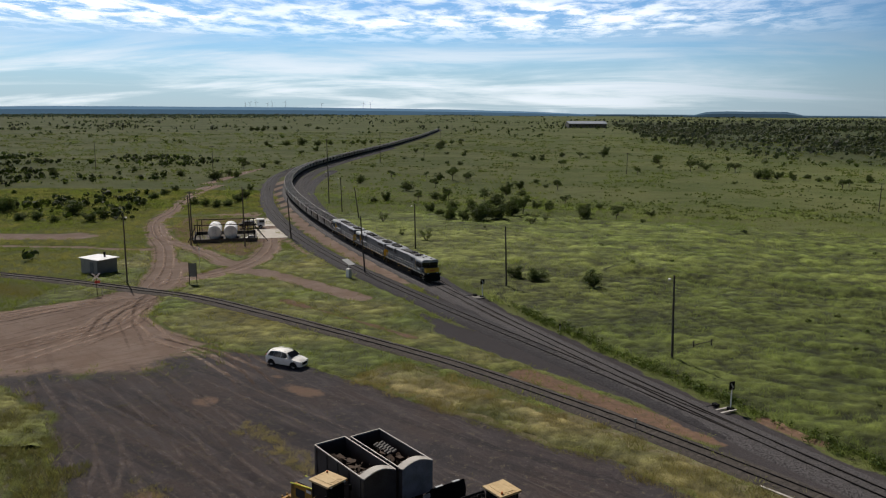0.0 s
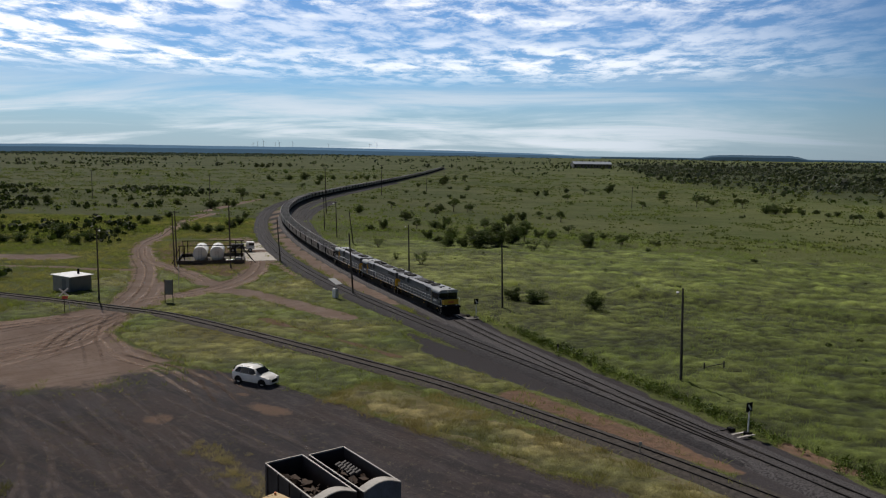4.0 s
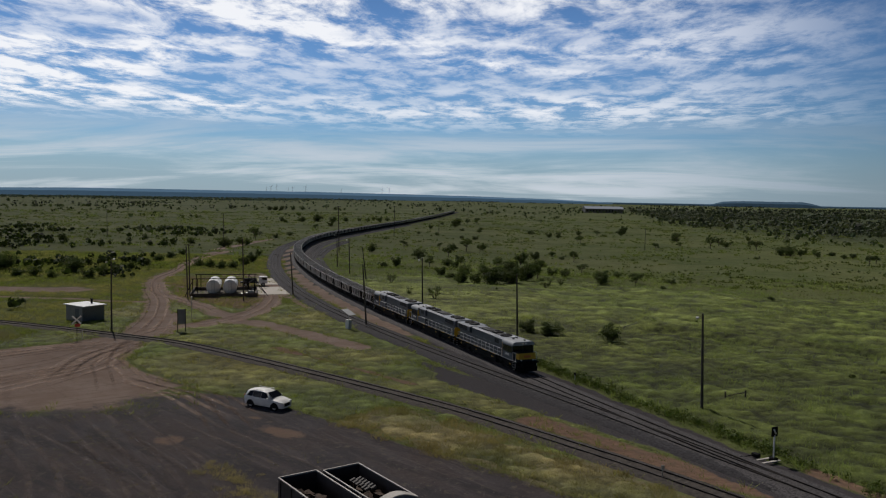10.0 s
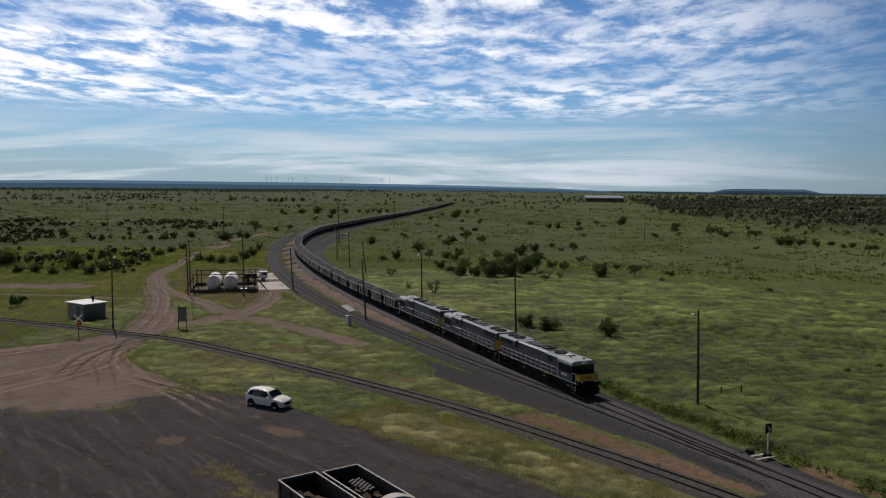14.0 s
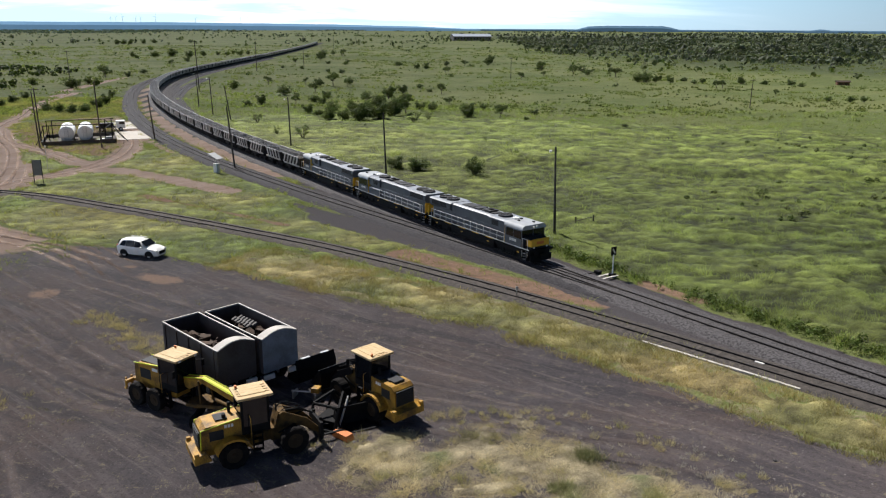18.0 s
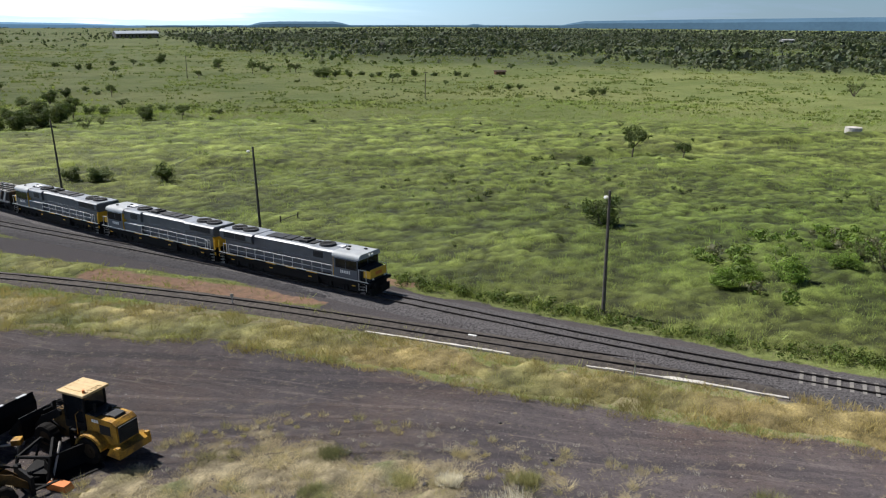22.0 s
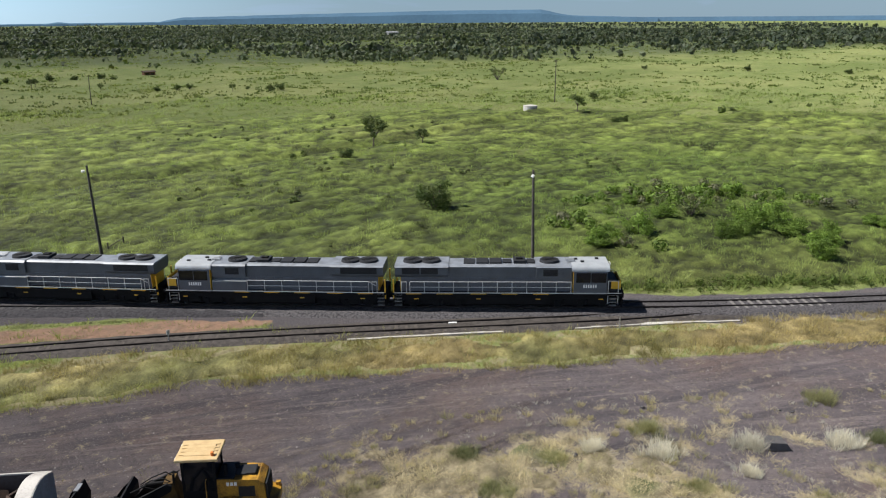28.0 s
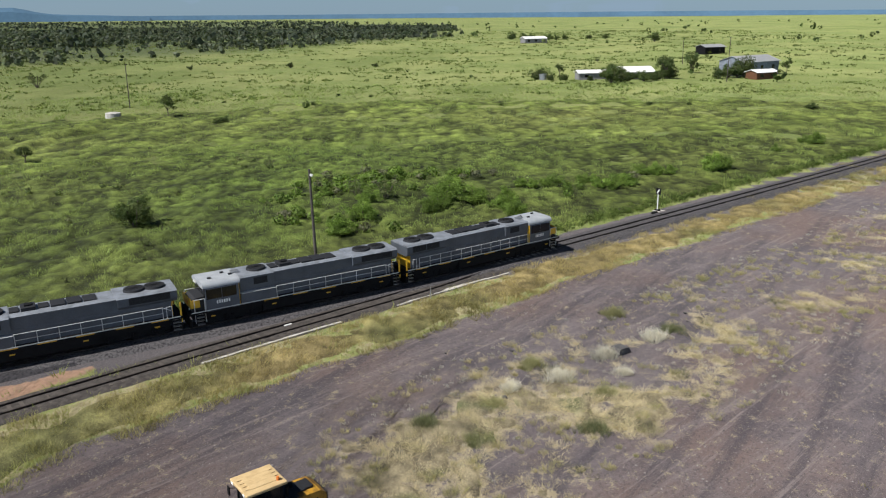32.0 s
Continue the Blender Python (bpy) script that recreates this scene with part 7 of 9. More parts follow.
# ---- far things: hills, woods, sheds, houses, turbines ----
def hill(name, az0, az1, prof, dist, material, label):
    """A far tableland: az in degrees to the right of ahead; prof runs from 0 to 1 with heights."""
    bm = B()
    n = 60
    rnd = random.Random(int(az0 * 10))
    front, back = [], []
    for i in range(n + 1):
        u = i / n
        a = radians(az0 + (az1 - az0) * u)
        h = float(np.interp(u, [p[0] for p in prof], [p[1] for p in prof])) + rnd.uniform(-0.5, 0.5)
        c, s = math.cos(a), math.sin(a)
        front.append((bm.verts.new((s * dist, c * dist, -80)), bm.verts.new((s * (dist + 60), c * (dist + 60), h * 0.55)), bm.verts.new((s * (dist + 110), c * (dist + 110), h))))
        back.append((bm.verts.new((s * (dist + 400), c * (dist + 400), h)), bm.verts.new((s * (dist + 500), c * (dist + 500), -80))))
    rows = [f + b for f, b in zip(front, back)]
    for a, b in zip(rows, rows[1:]):
        for k in range(4):
            bm.faces.new((a[k], b[k], b[k + 1], a[k + 1]))
    ob = part(name, bm, material, None)
    tagged(ob, label, "hill", kind="structure")


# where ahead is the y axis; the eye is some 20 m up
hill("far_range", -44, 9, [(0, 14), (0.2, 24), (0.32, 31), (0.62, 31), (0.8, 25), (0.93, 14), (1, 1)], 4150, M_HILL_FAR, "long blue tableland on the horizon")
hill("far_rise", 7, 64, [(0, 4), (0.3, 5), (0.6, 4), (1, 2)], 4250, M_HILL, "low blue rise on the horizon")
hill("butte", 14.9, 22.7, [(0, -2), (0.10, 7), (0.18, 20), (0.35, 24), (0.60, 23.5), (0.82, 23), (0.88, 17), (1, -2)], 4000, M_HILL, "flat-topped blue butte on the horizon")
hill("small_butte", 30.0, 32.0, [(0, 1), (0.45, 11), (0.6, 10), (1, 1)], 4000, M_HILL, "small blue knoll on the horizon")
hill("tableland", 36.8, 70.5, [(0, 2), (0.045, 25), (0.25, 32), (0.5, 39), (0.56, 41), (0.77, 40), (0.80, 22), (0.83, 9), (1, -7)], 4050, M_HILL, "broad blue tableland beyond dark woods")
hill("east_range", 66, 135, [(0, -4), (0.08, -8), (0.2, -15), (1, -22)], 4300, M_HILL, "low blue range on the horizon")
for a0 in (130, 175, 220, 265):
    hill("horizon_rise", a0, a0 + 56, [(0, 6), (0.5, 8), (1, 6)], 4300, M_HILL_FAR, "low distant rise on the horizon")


def turbine(az, dist, h, spin):
    a = radians(az)
    top = thing("wind_turbine", "slender pale wind turbine on the far tableland", "wind turbine", pose(math.sin(a) * dist, math.cos(a) * dist, 30, 0, 0, -az), group="wind farm")
    bm = B()
    cy(bm, (0, 0, -12), (0, 0, h), 0.85, 0.55, 8)
    part("tower", bm, M_HAZY, top)
    for i in range(3):
        b = spin + i * 2 * math.pi / 3
        bm = B()
        cy(bm, (0, -2, h), (math.sin(b) * h * 0.55, -2, h + math.cos(b) * h * 0.55), 0.5, 0.2, 5)
        part("rotor_blade", bm, M_HAZY, top)
    bm = B()
    bx(bm, -0.8, 0.8, -2.5, 2.5, h - 0.8, h + 0.8)
    part("nacelle", bm, M_HAZY, top)


for i, az in enumerate((-15.5, -15.2, -14.8, -14.0, -13.7, -12.8, -10.3, -7.4, -6.9)):
    turbine(az, 4300, 20 + 4 * ((i * 7) % 3), i * 0.9)


def long_shed(x, y, dx, dy, L_, w, h, label, roof, wall, name="shed", cat="shed"):
    top = thing(name, label, cat, heading(x, y, dx, dy, float(gz(x, y))))
    bm = B()
    for s in (-1, 1):
        bm = B()
        bx(bm, -L_ / 2, L_ / 2, s * w / 2 - 0.1, s * w / 2 + 0.1, -0.5, h)
        part("wall", bm, wall, top, "sheet wall")
        bm = B()
        prism(bm, [(-w / 2, -0.5), (-w / 2, h), (0, h + w * 0.16), (w / 2, h), (w / 2, -0.5)], s * L_ / 2 - 0.1, s * L_ / 2 + 0.1, "x")
        part("gable_wall", bm, wall, top, "gabled end wall")
    for s in (-1, 1):
        bm = B()
        prism(bm, [(0, h + w * 0.165), (s * (w / 2 + 0.6), h - 0.05), (s * (w / 2 + 0.6), h + 0.08), (0, h + w * 0.165 + 0.14)], -L_ / 2 - 0.5, L_ / 2 + 0.5, "x")
        part("roof_sheet", bm, roof, top, "pale sheet roof")
    n = max(2, int(L_ / 5))
    for i in range(n):
        u = -L_ / 2 + L_ * (i + 0.5) / n
        bm = B()
        bx(bm, u - 0.7, u + 0.7, -w / 2 - 0.13, -w / 2 - 0.08, h * 0.35, h * 0.75)
        part("window", bm, M_GLASS, top, "dark window")
    return top


long_shed(197, 1350, 0.97, 0.1, 64, 24, 7, "long blue-grey shed far out on the plain", M_HAZY, M_GREYBUSH)
long_shed(253.5, -36.5, 0.1, -1.0, 11, 9, 2.5, "low homestead with a long white roof among trees", M_ROOF_W, M_HUTWALL, "homestead", "house")
long_shed(253, -22, 0.1, -1.0, 11, 5, 2.2, "open verandah wing with white roof beside homestead", M_ROOF_W, M_HUTWALL, "verandah_wing", "house")
long_shed(263, -80, 0.5, -0.86, 18, 11, 4.6, "large blue-grey farm shed with tin roof", M_TIN, M_TUB_BLUE)
long_shed(246, -78, 0.4, -0.9, 9, 5, 2.2, "low white-roofed shed with open red front", M_ROOF_W, M_RUST)
long_shed(535, -35, 0.3, -0.95, 16, 8, 3, "small far house with white roof among trees", M_ROOF_W, M_HUTWALL, "house", "house")
long_shed(395, -110, 0.4, -0.9, 13, 7, 3.4, "small dark shed beside a farm track", M_TIN, M_BLACK)
long_shed(205, 319, 0.9, -0.3, 4.6, 3, 1.7, "small rusty brown hut in the grass", M_SCRAP, M_RUST, "hut", "hut")
long_shed(880, 700, 0.9, -0.3, 16, 8, 3.4, "far pale roof among dark woods", M_TIN, M_HUTWALL)


def water_tank(x, y, r, h, label, material):
    top = thing("water_tank", label, "tank", pose(x, y, float(gz(x, y)) - 0.05))
    bm = B()
    cy(bm, (0, 0, 0), (0, 0, h), r, n=28)
    part("wall", bm, material, top)
    bm = B()
    cy(bm, (0, 0, h), (0, 0, h + 0.22), r * 1.02, r * 0.2, 28)
    part("lid", bm, material, top, "shallow conical lid")


water_tank(162, 108.9, 1.75, 1.75, "squat white water tank in open grass", M_CONC_W)
water_tank(251.5, -4.5, 1.3, 2.2, "small pale tank beside homestead", M_GALV)


# ---- trees and shrubs ----
TREES_A = [(-31.2, 305.8, 3.5), (-16.1, 228.6, 3.6), (-18.1, 315.1, 2.8), (-12.7, 273, 4.7), (-7.3, 305.7, 4.8), (-7.4, 237.4, 3), (-2.1, 304.7, 3.2), (-6.5, 588.1, 4.4), (-94, 437.8, 3.7), (-219.1, 1092.9, 7.5), (13.2, 203.9, 5.1), (3.7, 236.7, 3.6), (31.4, 285.9, 4.3), (37.2, 200.6, 3.4), (75.6, 357.6, 4.1), (101.6, 430.3, 5.6), (115.6, 402.1, 4.4), (119.4, 395.1, 3.1), (127, 380.8, 4.8), (145.9, 306, 3.6), (47.4, 401.4, 4.2), (-103.3, 351.8, 5), (99, 109.2, 6.3), (103.3, 100.9, 3.1), (161.4, 95.6, 4.7), (166.8, 223.3, 2.9), (138.6, 295.6, 3.9), (150, 271.9, 2.8), (123.7, 379.8, 4.8), (105.3, 379.7, 5.9), (250.3, -46.4, 8.2), (272.5, -63.2, 5.2)]
TREES_B = [(328, -80.4, 5), (-98.6, 338.3, 4.7)]
BUSHES_A = [(-40, 279.9, 3.6), (-25.3, 225.3, 3.3), (-28.4, 221.1, 1.7), (-21.3, 252.7, 3.6), (-11.4, 235.9, 2.5), (-11.4, 202.8, 2.8), (-5.7, 191.4, 3.9), (-2.4, 190.7, 3.3), (-8.9, 232.7, 2.6), (-8.4, 195.6, 1.8), (-20.2, 525.7, 5.1), (-14, 622.9, 3.7), (-24.9, 409.8, 2.2), (-33.9, 495.8, 3), (-11.8, 400.9, 2.1), (-5.2, 400.5, 2.4), (-30.3, 562.8, 2.5), (-3.4, 468.3, 2.5), (-35.5, 423.8, 1.6), (-14, 482.5, 2.2), (-144.4, 560.1, 4.3), (-129.9, 560.3, 4.7), (-121, 570.3, 6.5), (-107.9, 560.5, 5.1), (-102.2, 580.9, 4.4), (-79.1, 592.1, 4.5), (-87.7, 591.9, 3.6), (-95.7, 603, 3.2), (-76, 615, 3.7), (-96.2, 491.6, 3.8), (-256.2, 965.1, 6.7), (-263.6, 965, 6.7)]
BUSHES_B = [(-249.4, 965.3, 6.7), (-239.3, 983, 6.8), (-232.7, 1006.8, 6.2), (-196.4, 1036.5, 4.7), (1.5, 190.8, 5.2), (5.9, 193.8, 4.7), (10.2, 200.9, 5.5), (11.1, 252.9, 4.2), (28.9, 200.9, 3.4), (12.6, 226, 3.4), (3.8, 200.5, 4.3), (6.6, 223.7, 4.1), (-0.5, 211.6, 3.2), (18.3, 221.1, 3), (6.1, 118.3, 2.3), (9.3, 116.1, 2.5), (17.4, 112.3, 3.2), (85.8, 505.7, 6.1), (128.4, 345.9, 4.7), (137.4, 351.8, 2.8), (141.9, 351.7, 2.8), (144.3, 340.1, 2.2), (149.9, 333.5, 2.2), (36.4, 458.8, 3.5), (26.3, 477.9, 3.2), (44.3, 484.9, 2.2), (-95.2, 304.9, 3.4), (-97.4, 299.3, 2.8), (-90.6, 299, 3.3), (55.1, 65, 4), (97.1, 100.3, 0.8), (81.2, 100.7, 2.2)]
BUSHES_C = [(201.8, 109.1, 2.5), (151.3, 79.8, 1.9), (49.4, 42.5, 2.2), (52.6, 42.5, 1.7), (55.1, 40.5, 2.7), (62.2, 40.7, 1.9), (58.5, 33.2, 2.3), (60.8, 32.1, 2.1), (63.7, 31.8, 3.4), (67.4, 30.6, 2.8), (63.3, 27.8, 2.4), (55.3, 23.7, 2.8), (62.1, 24.4, 2.6), (66.8, 45.8, 1.3), (155.7, 248.3, 2.2), (159.7, 242.6, 2.2), (162.6, 239.9, 2.2), (173.9, 223.7, 1.3), (172.6, 211.6, 2.5), (174.3, 208.4, 2.7), (164.1, 327.2, 3.8), (173.8, 325.1, 2.2), (124.6, 343.6, 4.6), (114.7, 387.5, 3), (130.9, 339, 3.3), (135.1, 332.3, 2.7), (142.6, 325.1, 2.1), (183.6, 321.7, 3.3), (182.6, 311.9, 2.2), (36, 138.6, 0.6), (28.1, 135.4, 1), (63.9, 182.3, 1.2)]
BUSHES_D = [(149, 80.9, 1.8), (195.7, 91.2, 1.2), (194.3, 98.6, 1.2), (182.5, 64.5, 1.1), (322.2, 137.8, 1.9), (322.6, 94.8, 2.7), (206.1, 51.3, 1.1), (179.6, 15.5, 1.2), (332.4, 59.1, 2.2), (79, -5.1, 3.1), (80.5, -7.4, 2.6), (77.7, 2.6, 2.1), (78.4, 0.6, 1.7), (78.6, 4.2, 1.7), (69.8, 10.3, 2.1), (70.8, 8, 1.9), (70.1, 11.9, 1.5), (73.5, 13.5, 1.7), (74.2, 11.9, 1.4), (71, 18, 1.9), (70.1, 20.2, 1.5), (70.7, 21.9, 1.4), (60.3, 25.5, 1.7), (61.2, 24.2, 1.4), (99.9, -29, 2.5), (101.6, -28, 1.6), (94.4, -20.5, 1.4), (171.3, -20.7, 1.2), (167.2, -29.4, 1.2), (146.1, -49.7, 2), (254.8, -4.8, 4.7), (250, -7, 2.9)]
BUSHES_E = [(250.1, -10.8, 2.9), (231.7, -24, 6.7), (234.5, -29, 4.4), (239.3, -36.3, 4.1), (243.4, -40.5, 3.8), (250.8, -48.3, 5.4), (250.9, -74.1, 8.4), (249.9, -68.3, 5.5), (535.3, -118.3, 7.4), (594.8, -96.8, 4.7), (592.7, -84, 3.8), (608, -67.7, 4.8), (602, -26.6, 7.5), (597.9, -34.7, 6.6), (592.1, -40.4, 5.6), (581.9, -51.5, 5.5), (577.6, -57, 4.6), (-118.3, 191.7, 5), (-120.6, 191.3, 4.2), (-99.6, 188.3, 4.4), (-160.2, 294.7, 4), (-95.2, 286.8, 4.1), (-106.5, 176.3, 2.3), (-102.9, 177, 2.7), (-97.4, 174.4, 2.2), (-89.7, 175.9, 2.9), (-89.5, 182.2, 3.3), (-89.9, 190.3, 2.8), (-89.7, 197.7, 2.6), (-90.9, 208.8, 2.4), (-92.8, 222.8, 2.5), (-94.3, 234.7, 2.3)]
BUSHES_F = [(-95.1, 245.8, 2.4), (-77.3, 211.7, 2.4), (-72.7, 207.6, 2.6), (-68.9, 205.2, 2.6), (-67, 208.9, 2.3), (-66.6, 217.6, 3.1), (-67.5, 228.6, 3.2), (-71.7, 249.2, 2.7), (-113.5, 301.9, 2.9), (-122.4, 299.2, 2.4), (-141.3, 324.7, 2.6), (-92.9, 349.2, 2.7), (-92.7, 374.3, 2.3)]
SHRUBS_A = [(-21.5, 181, 2.8), (-9.8, 153.8, 3.2), (-15.4, 160.1, 2.1), (14, 184.9, 3.9), (18.2, 194.5, 2.1), (25.7, 154.3, 1.2), (48.9, 218.3, 1.4), (125, 142.4, 2), (126.8, 57.1, 1.3), (122.3, 52.5, 2.1), (66.2, 42.2, 2.3), (64.9, 38.5, 3.2), (93, 58.2, 2.2), (63.2, 52.4, 0.9), (76, 66.9, 1.1), (62.4, 84.9, 1.2), (53.3, 96.3, 1.9), (35.9, 64, 0.8), (40.9, 58.8, 0.9), (46.3, 60.8, 1.1), (244.7, 166.3, 5.7), (122.6, 53.8, 1.6), (125.5, 57.8, 1.4), (63.2, 20.2, 1.1), (343.6, -41.5, 3.4)]

TREES_C = [(-7.4, 328.0, 4.1), (8.2, 235.6, 2.9), (28.8, 241.1, 3.0), (39.2, 209.4, 2.9), (66.9, 482.8, 4.0), (47.4, 413.0, 3.2), (92.5, 386.7, 2.7), (80.2, 477.1, 2.7), (-6.5, 631.2, 4.5)]
BUSHES_G = [(-1.1, 315.5, 3.0), (-12.3, 304.9, 3.4), (-8.3, 250.8, 2.4), (-5.6, 207.3, 3.4), (3.9, 253.8, 2.1), (14.1, 287.9, 2.8), (17.7, 287.7, 3.6), (16.8, 260.9, 2.2), (13.8, 219.6, 2.7), (8.5, 211.6, 2.9), (15.4, 235.2, 1.9), (22.7, 228.2, 2.5), (20.7, 210.7, 2.0), (30.5, 210.0, 2.9), (37.2, 227.2, 2.0), (48.8, 211.5, 1.7), (25.5, 308.4, 1.9), (28.3, 297.3, 1.6), (43.6, 198.7, 1.2), (96.7, 561.8, 4.7), (41.6, 457.5, 3.5), (57.7, 497.0, 3.6), (46.9, 384.9, 1.9), (102.7, 439.3, 4.0), (119.9, 410.6, 3.1), (126.7, 338.9, 4.6), (70.9, 482.7, 1.9), (27.9, 483.5, 2.9), (-20.2, 581.0, 5.4), (-2.6, 503.8, 1.9)]


def foliage(rnd, blobs, leaves, size, tones):
    """Leaf cards gathered in clumps: blobs of (centre, radii)."""
    v, f, t = [], [], []
    for c, r in blobs:
        base = np.array(tones[rnd.randint(len(tones))]) * rnd.uniform(0.8, 1.2)
        for _ in range(leaves):
            d = rnd.normal(size=3)
            d /= np.linalg.norm(d)
            p = np.array(c) + d * np.array(r) * rnd.uniform(0.55, 1.0) ** 0.6
            a = rnd.normal(size=3)
            a /= np.linalg.norm(a)
            b = np.cross(a, d)
            b /= np.linalg.norm(b) + 1e-6
            a = np.cross(b, d * 0.6 + a * 0.4)
            a /= np.linalg.norm(a) + 1e-6
            s = size * rnd.uniform(0.6, 1.4)
            k = len(v)
            v += [p - a * s - b * s * 0.4, p + b * s * 0.9, p + a * s * 1.2, p - b * s * 0.7]
            f.append((k, k + 1, k + 2, k + 3))
            t += [base * rnd.uniform(0.75, 1.25)] * 4
    return np.array(v), np.array(f), np.array(t)


GREEN_TONES = [(0.050, 0.078, 0.022), (0.064, 0.090, 0.027), (0.054, 0.082, 0.030), (0.074, 0.096, 0.034)]
SHRUB_TONES = [(0.085, 0.115, 0.042), (0.105, 0.120, 0.058), (0.075, 0.105, 0.038)]
FRESH_TONES = [(0.110, 0.175, 0.032), (0.125, 0.190, 0.040), (0.090, 0.145, 0.030)]


def tree(kind, seed, label):
    """Built one metre tall; copies are scaled to their height."""
    rnd = np.random.RandomState(seed)
    top = thing({"t": "tree", "b": "bush", "g": "shrub"}[kind], label, {"t": "tree", "b": "bush", "g": "shrub"}[kind], pose(0, 0, -60), group={"t": "scattered trees", "b": "scattered bushes", "g": "scattered shrubs"}[kind])
    bm = B()
    blobs = []
    if kind == "t":
        fork = Vector((rnd.uniform(-0.04, 0.04), rnd.uniform(-0.04, 0.04), 0.34))
        cy(bm, (0, 0, -0.04), fork, 0.032, 0.024, 7, False)
        for i in range(6):
            a = 2 * math.pi * i / 6 + rnd.uniform(-0.4, 0.4)
            r = rnd.uniform(0.16, 0.36)
            tip = Vector((math.cos(a) * r, math.sin(a) * r, rnd.uniform(0.55, 0.82)))
            mid = fork.lerp(tip, 0.55) + Vector((0, 0, -0.03))
            cy(bm, fork, mid, 0.018, 0.012, 6, False), cy(bm, mid, tip, 0.012, 0.006, 5, False)
            for _ in range(4):
                c = tip + Vector(rnd.uniform(-0.13, 0.13, 3))
                blobs.append(((c.x, c.y, min(c.z, 0.9)), (rnd.uniform(0.10, 0.17), rnd.uniform(0.10, 0.17), rnd.uniform(0.08, 0.13))))
        leaves, size, tones = 90, 0.020, GREEN_TONES
    elif kind == "b":
        for i in range(9):
            a = 2 * math.pi * i / 9 + rnd.uniform(-0.5, 0.5)
            r = rnd.uniform(0.12, 0.46)
            tip = Vector((math.cos(a) * r, math.sin(a) * r, rnd.uniform(0.28, 0.82)))
            cy(bm, (0, 0, -0.04), tip, 0.018, 0.006, 5, False)
            for _ in range(4):
                c = Vector((0, 0, 0.1)).lerp(tip, rnd.uniform(0.35, 1.05)) + Vector(rnd.uniform(-0.14, 0.14, 3))
                blobs.append(((c.x, c.y, max(0.10, c.z * 0.95)), (rnd.uniform(0.13, 0.22), rnd.uniform(0.13, 0.22), rnd.uniform(0.11, 0.18))))
        leaves, size, tones = 150, 0.019, FRESH_TONES if seed in (22, 24) else GREEN_TONES
    else:
        for i in range(9):
            a = 2 * math.pi * i / 9 + rnd.uniform(-0.5, 0.5)
            r = rnd.uniform(0.15, 0.55)
            tip = Vector((math.cos(a) * r, math.sin(a) * r, rnd.uniform(0.5, 0.95)))
            cy(bm, (0, 0, -0.04), tip, 0.014, 0.004, 5, False)
            for _ in range(3):
                c = Vector((0, 0, 0)).lerp(tip, rnd.uniform(0.5, 1.0)) + Vector(rnd.uniform(-0.1, 0.1, 3))
                blobs.append(((c.x, c.y, max(0.1, c.z)), (0.11, 0.11, 0.09)))
        leaves, size, tones = 30, 0.022, SHRUB_TONES
    part("trunk" if kind == "t" else "stem", bm, M_BARK, top, "grey-brown bark")
    v, f, t = foliage(rnd, blobs, leaves, size, tones)
    v[:, 2] = np.maximum(v[:, 2], 0.005)
    mesh_ob("crown", v, f, M_LEAF, top, "uneven leafy crown", t)
    return top


PROTO = {"t": [tree("t", s, "small dark green savanna tree with open crown") for s in (11, 12, 13)],
         "b": [tree("b", s, "dense green bush standing in grass") for s in (21, 22, 23, 24)],
         "g": [tree("g", s, "thin grey-green shrub in grass") for s in (31, 32)]}
_used = {}


def plant(kind, rows, wide=1.0):
    rnd = random.Random(len(rows) * 7 + ord(kind))
    for x, y, h in rows:
        i = rnd.randrange(len(PROTO[kind]))
        if kind == "b":                     # the hollow east of the line holds the fresh green kind
            i = rnd.choice((1, 3) if 44 < x < 110 and -40 < y < 62 else (0, 2))
        src = PROTO[kind][i]
        w = h * (wide if h < 2.6 or kind != "b" else 1.05) * rnd.uniform(0.85, 1.25)
        m = pose(x, y, float(gz(x, y)) - 0.05, 0, 0, rnd.uniform(0, 360)) @ Matrix.Diagonal((w, w, h, 1))
        if (kind, i) not in _used:
            _used[kind, i] = True
            src.matrix_basis = m
        else:
            keep = src.scale.copy()
            src.scale = (1, 1, 1)
            copy_thing(src, m)
            src.scale = keep


plant("t", TREES_A, 0.95)
plant("t", TREES_B, 0.95)
plant("b", BUSHES_A, 1.35)
plant("b", BUSHES_B, 1.35)
plant("b", BUSHES_C, 1.35)
plant("b", BUSHES_D, 1.35)
plant("b", BUSHES_E, 1.35)
plant("b", BUSHES_F, 1.35)
plant("t", TREES_C, 1.1)
plant("b", BUSHES_G, 1.35)
plant("g", SHRUBS_A, 1.1)
# round the homestead
plant("t", [(258.3, -48.4, 6.0), (261, -51, 5.2), (272, -62, 8.2), (262, -12, 5.0), (262, -77, 6.4), (259, -92, 6.0), (281, -56, 5.0)], 0.7)
plant("b", [(252.5, -3.0, 4.6), (249, -26.8, 4.8), (246.5, -28.5, 6.2), (247, -32, 3.2), (247.2, -34.5, 2.8), (247.5, -37, 3.0), (247.8, -39.5, 2.7), (248.2, -42, 3.2), (249, -44.5, 3.4), (250.8, -47.2, 4.0), (247, -64, 4.6), (252, -72, 6.4), (246, -20, 2.2), (249, -12, 2.6)], 1.1)


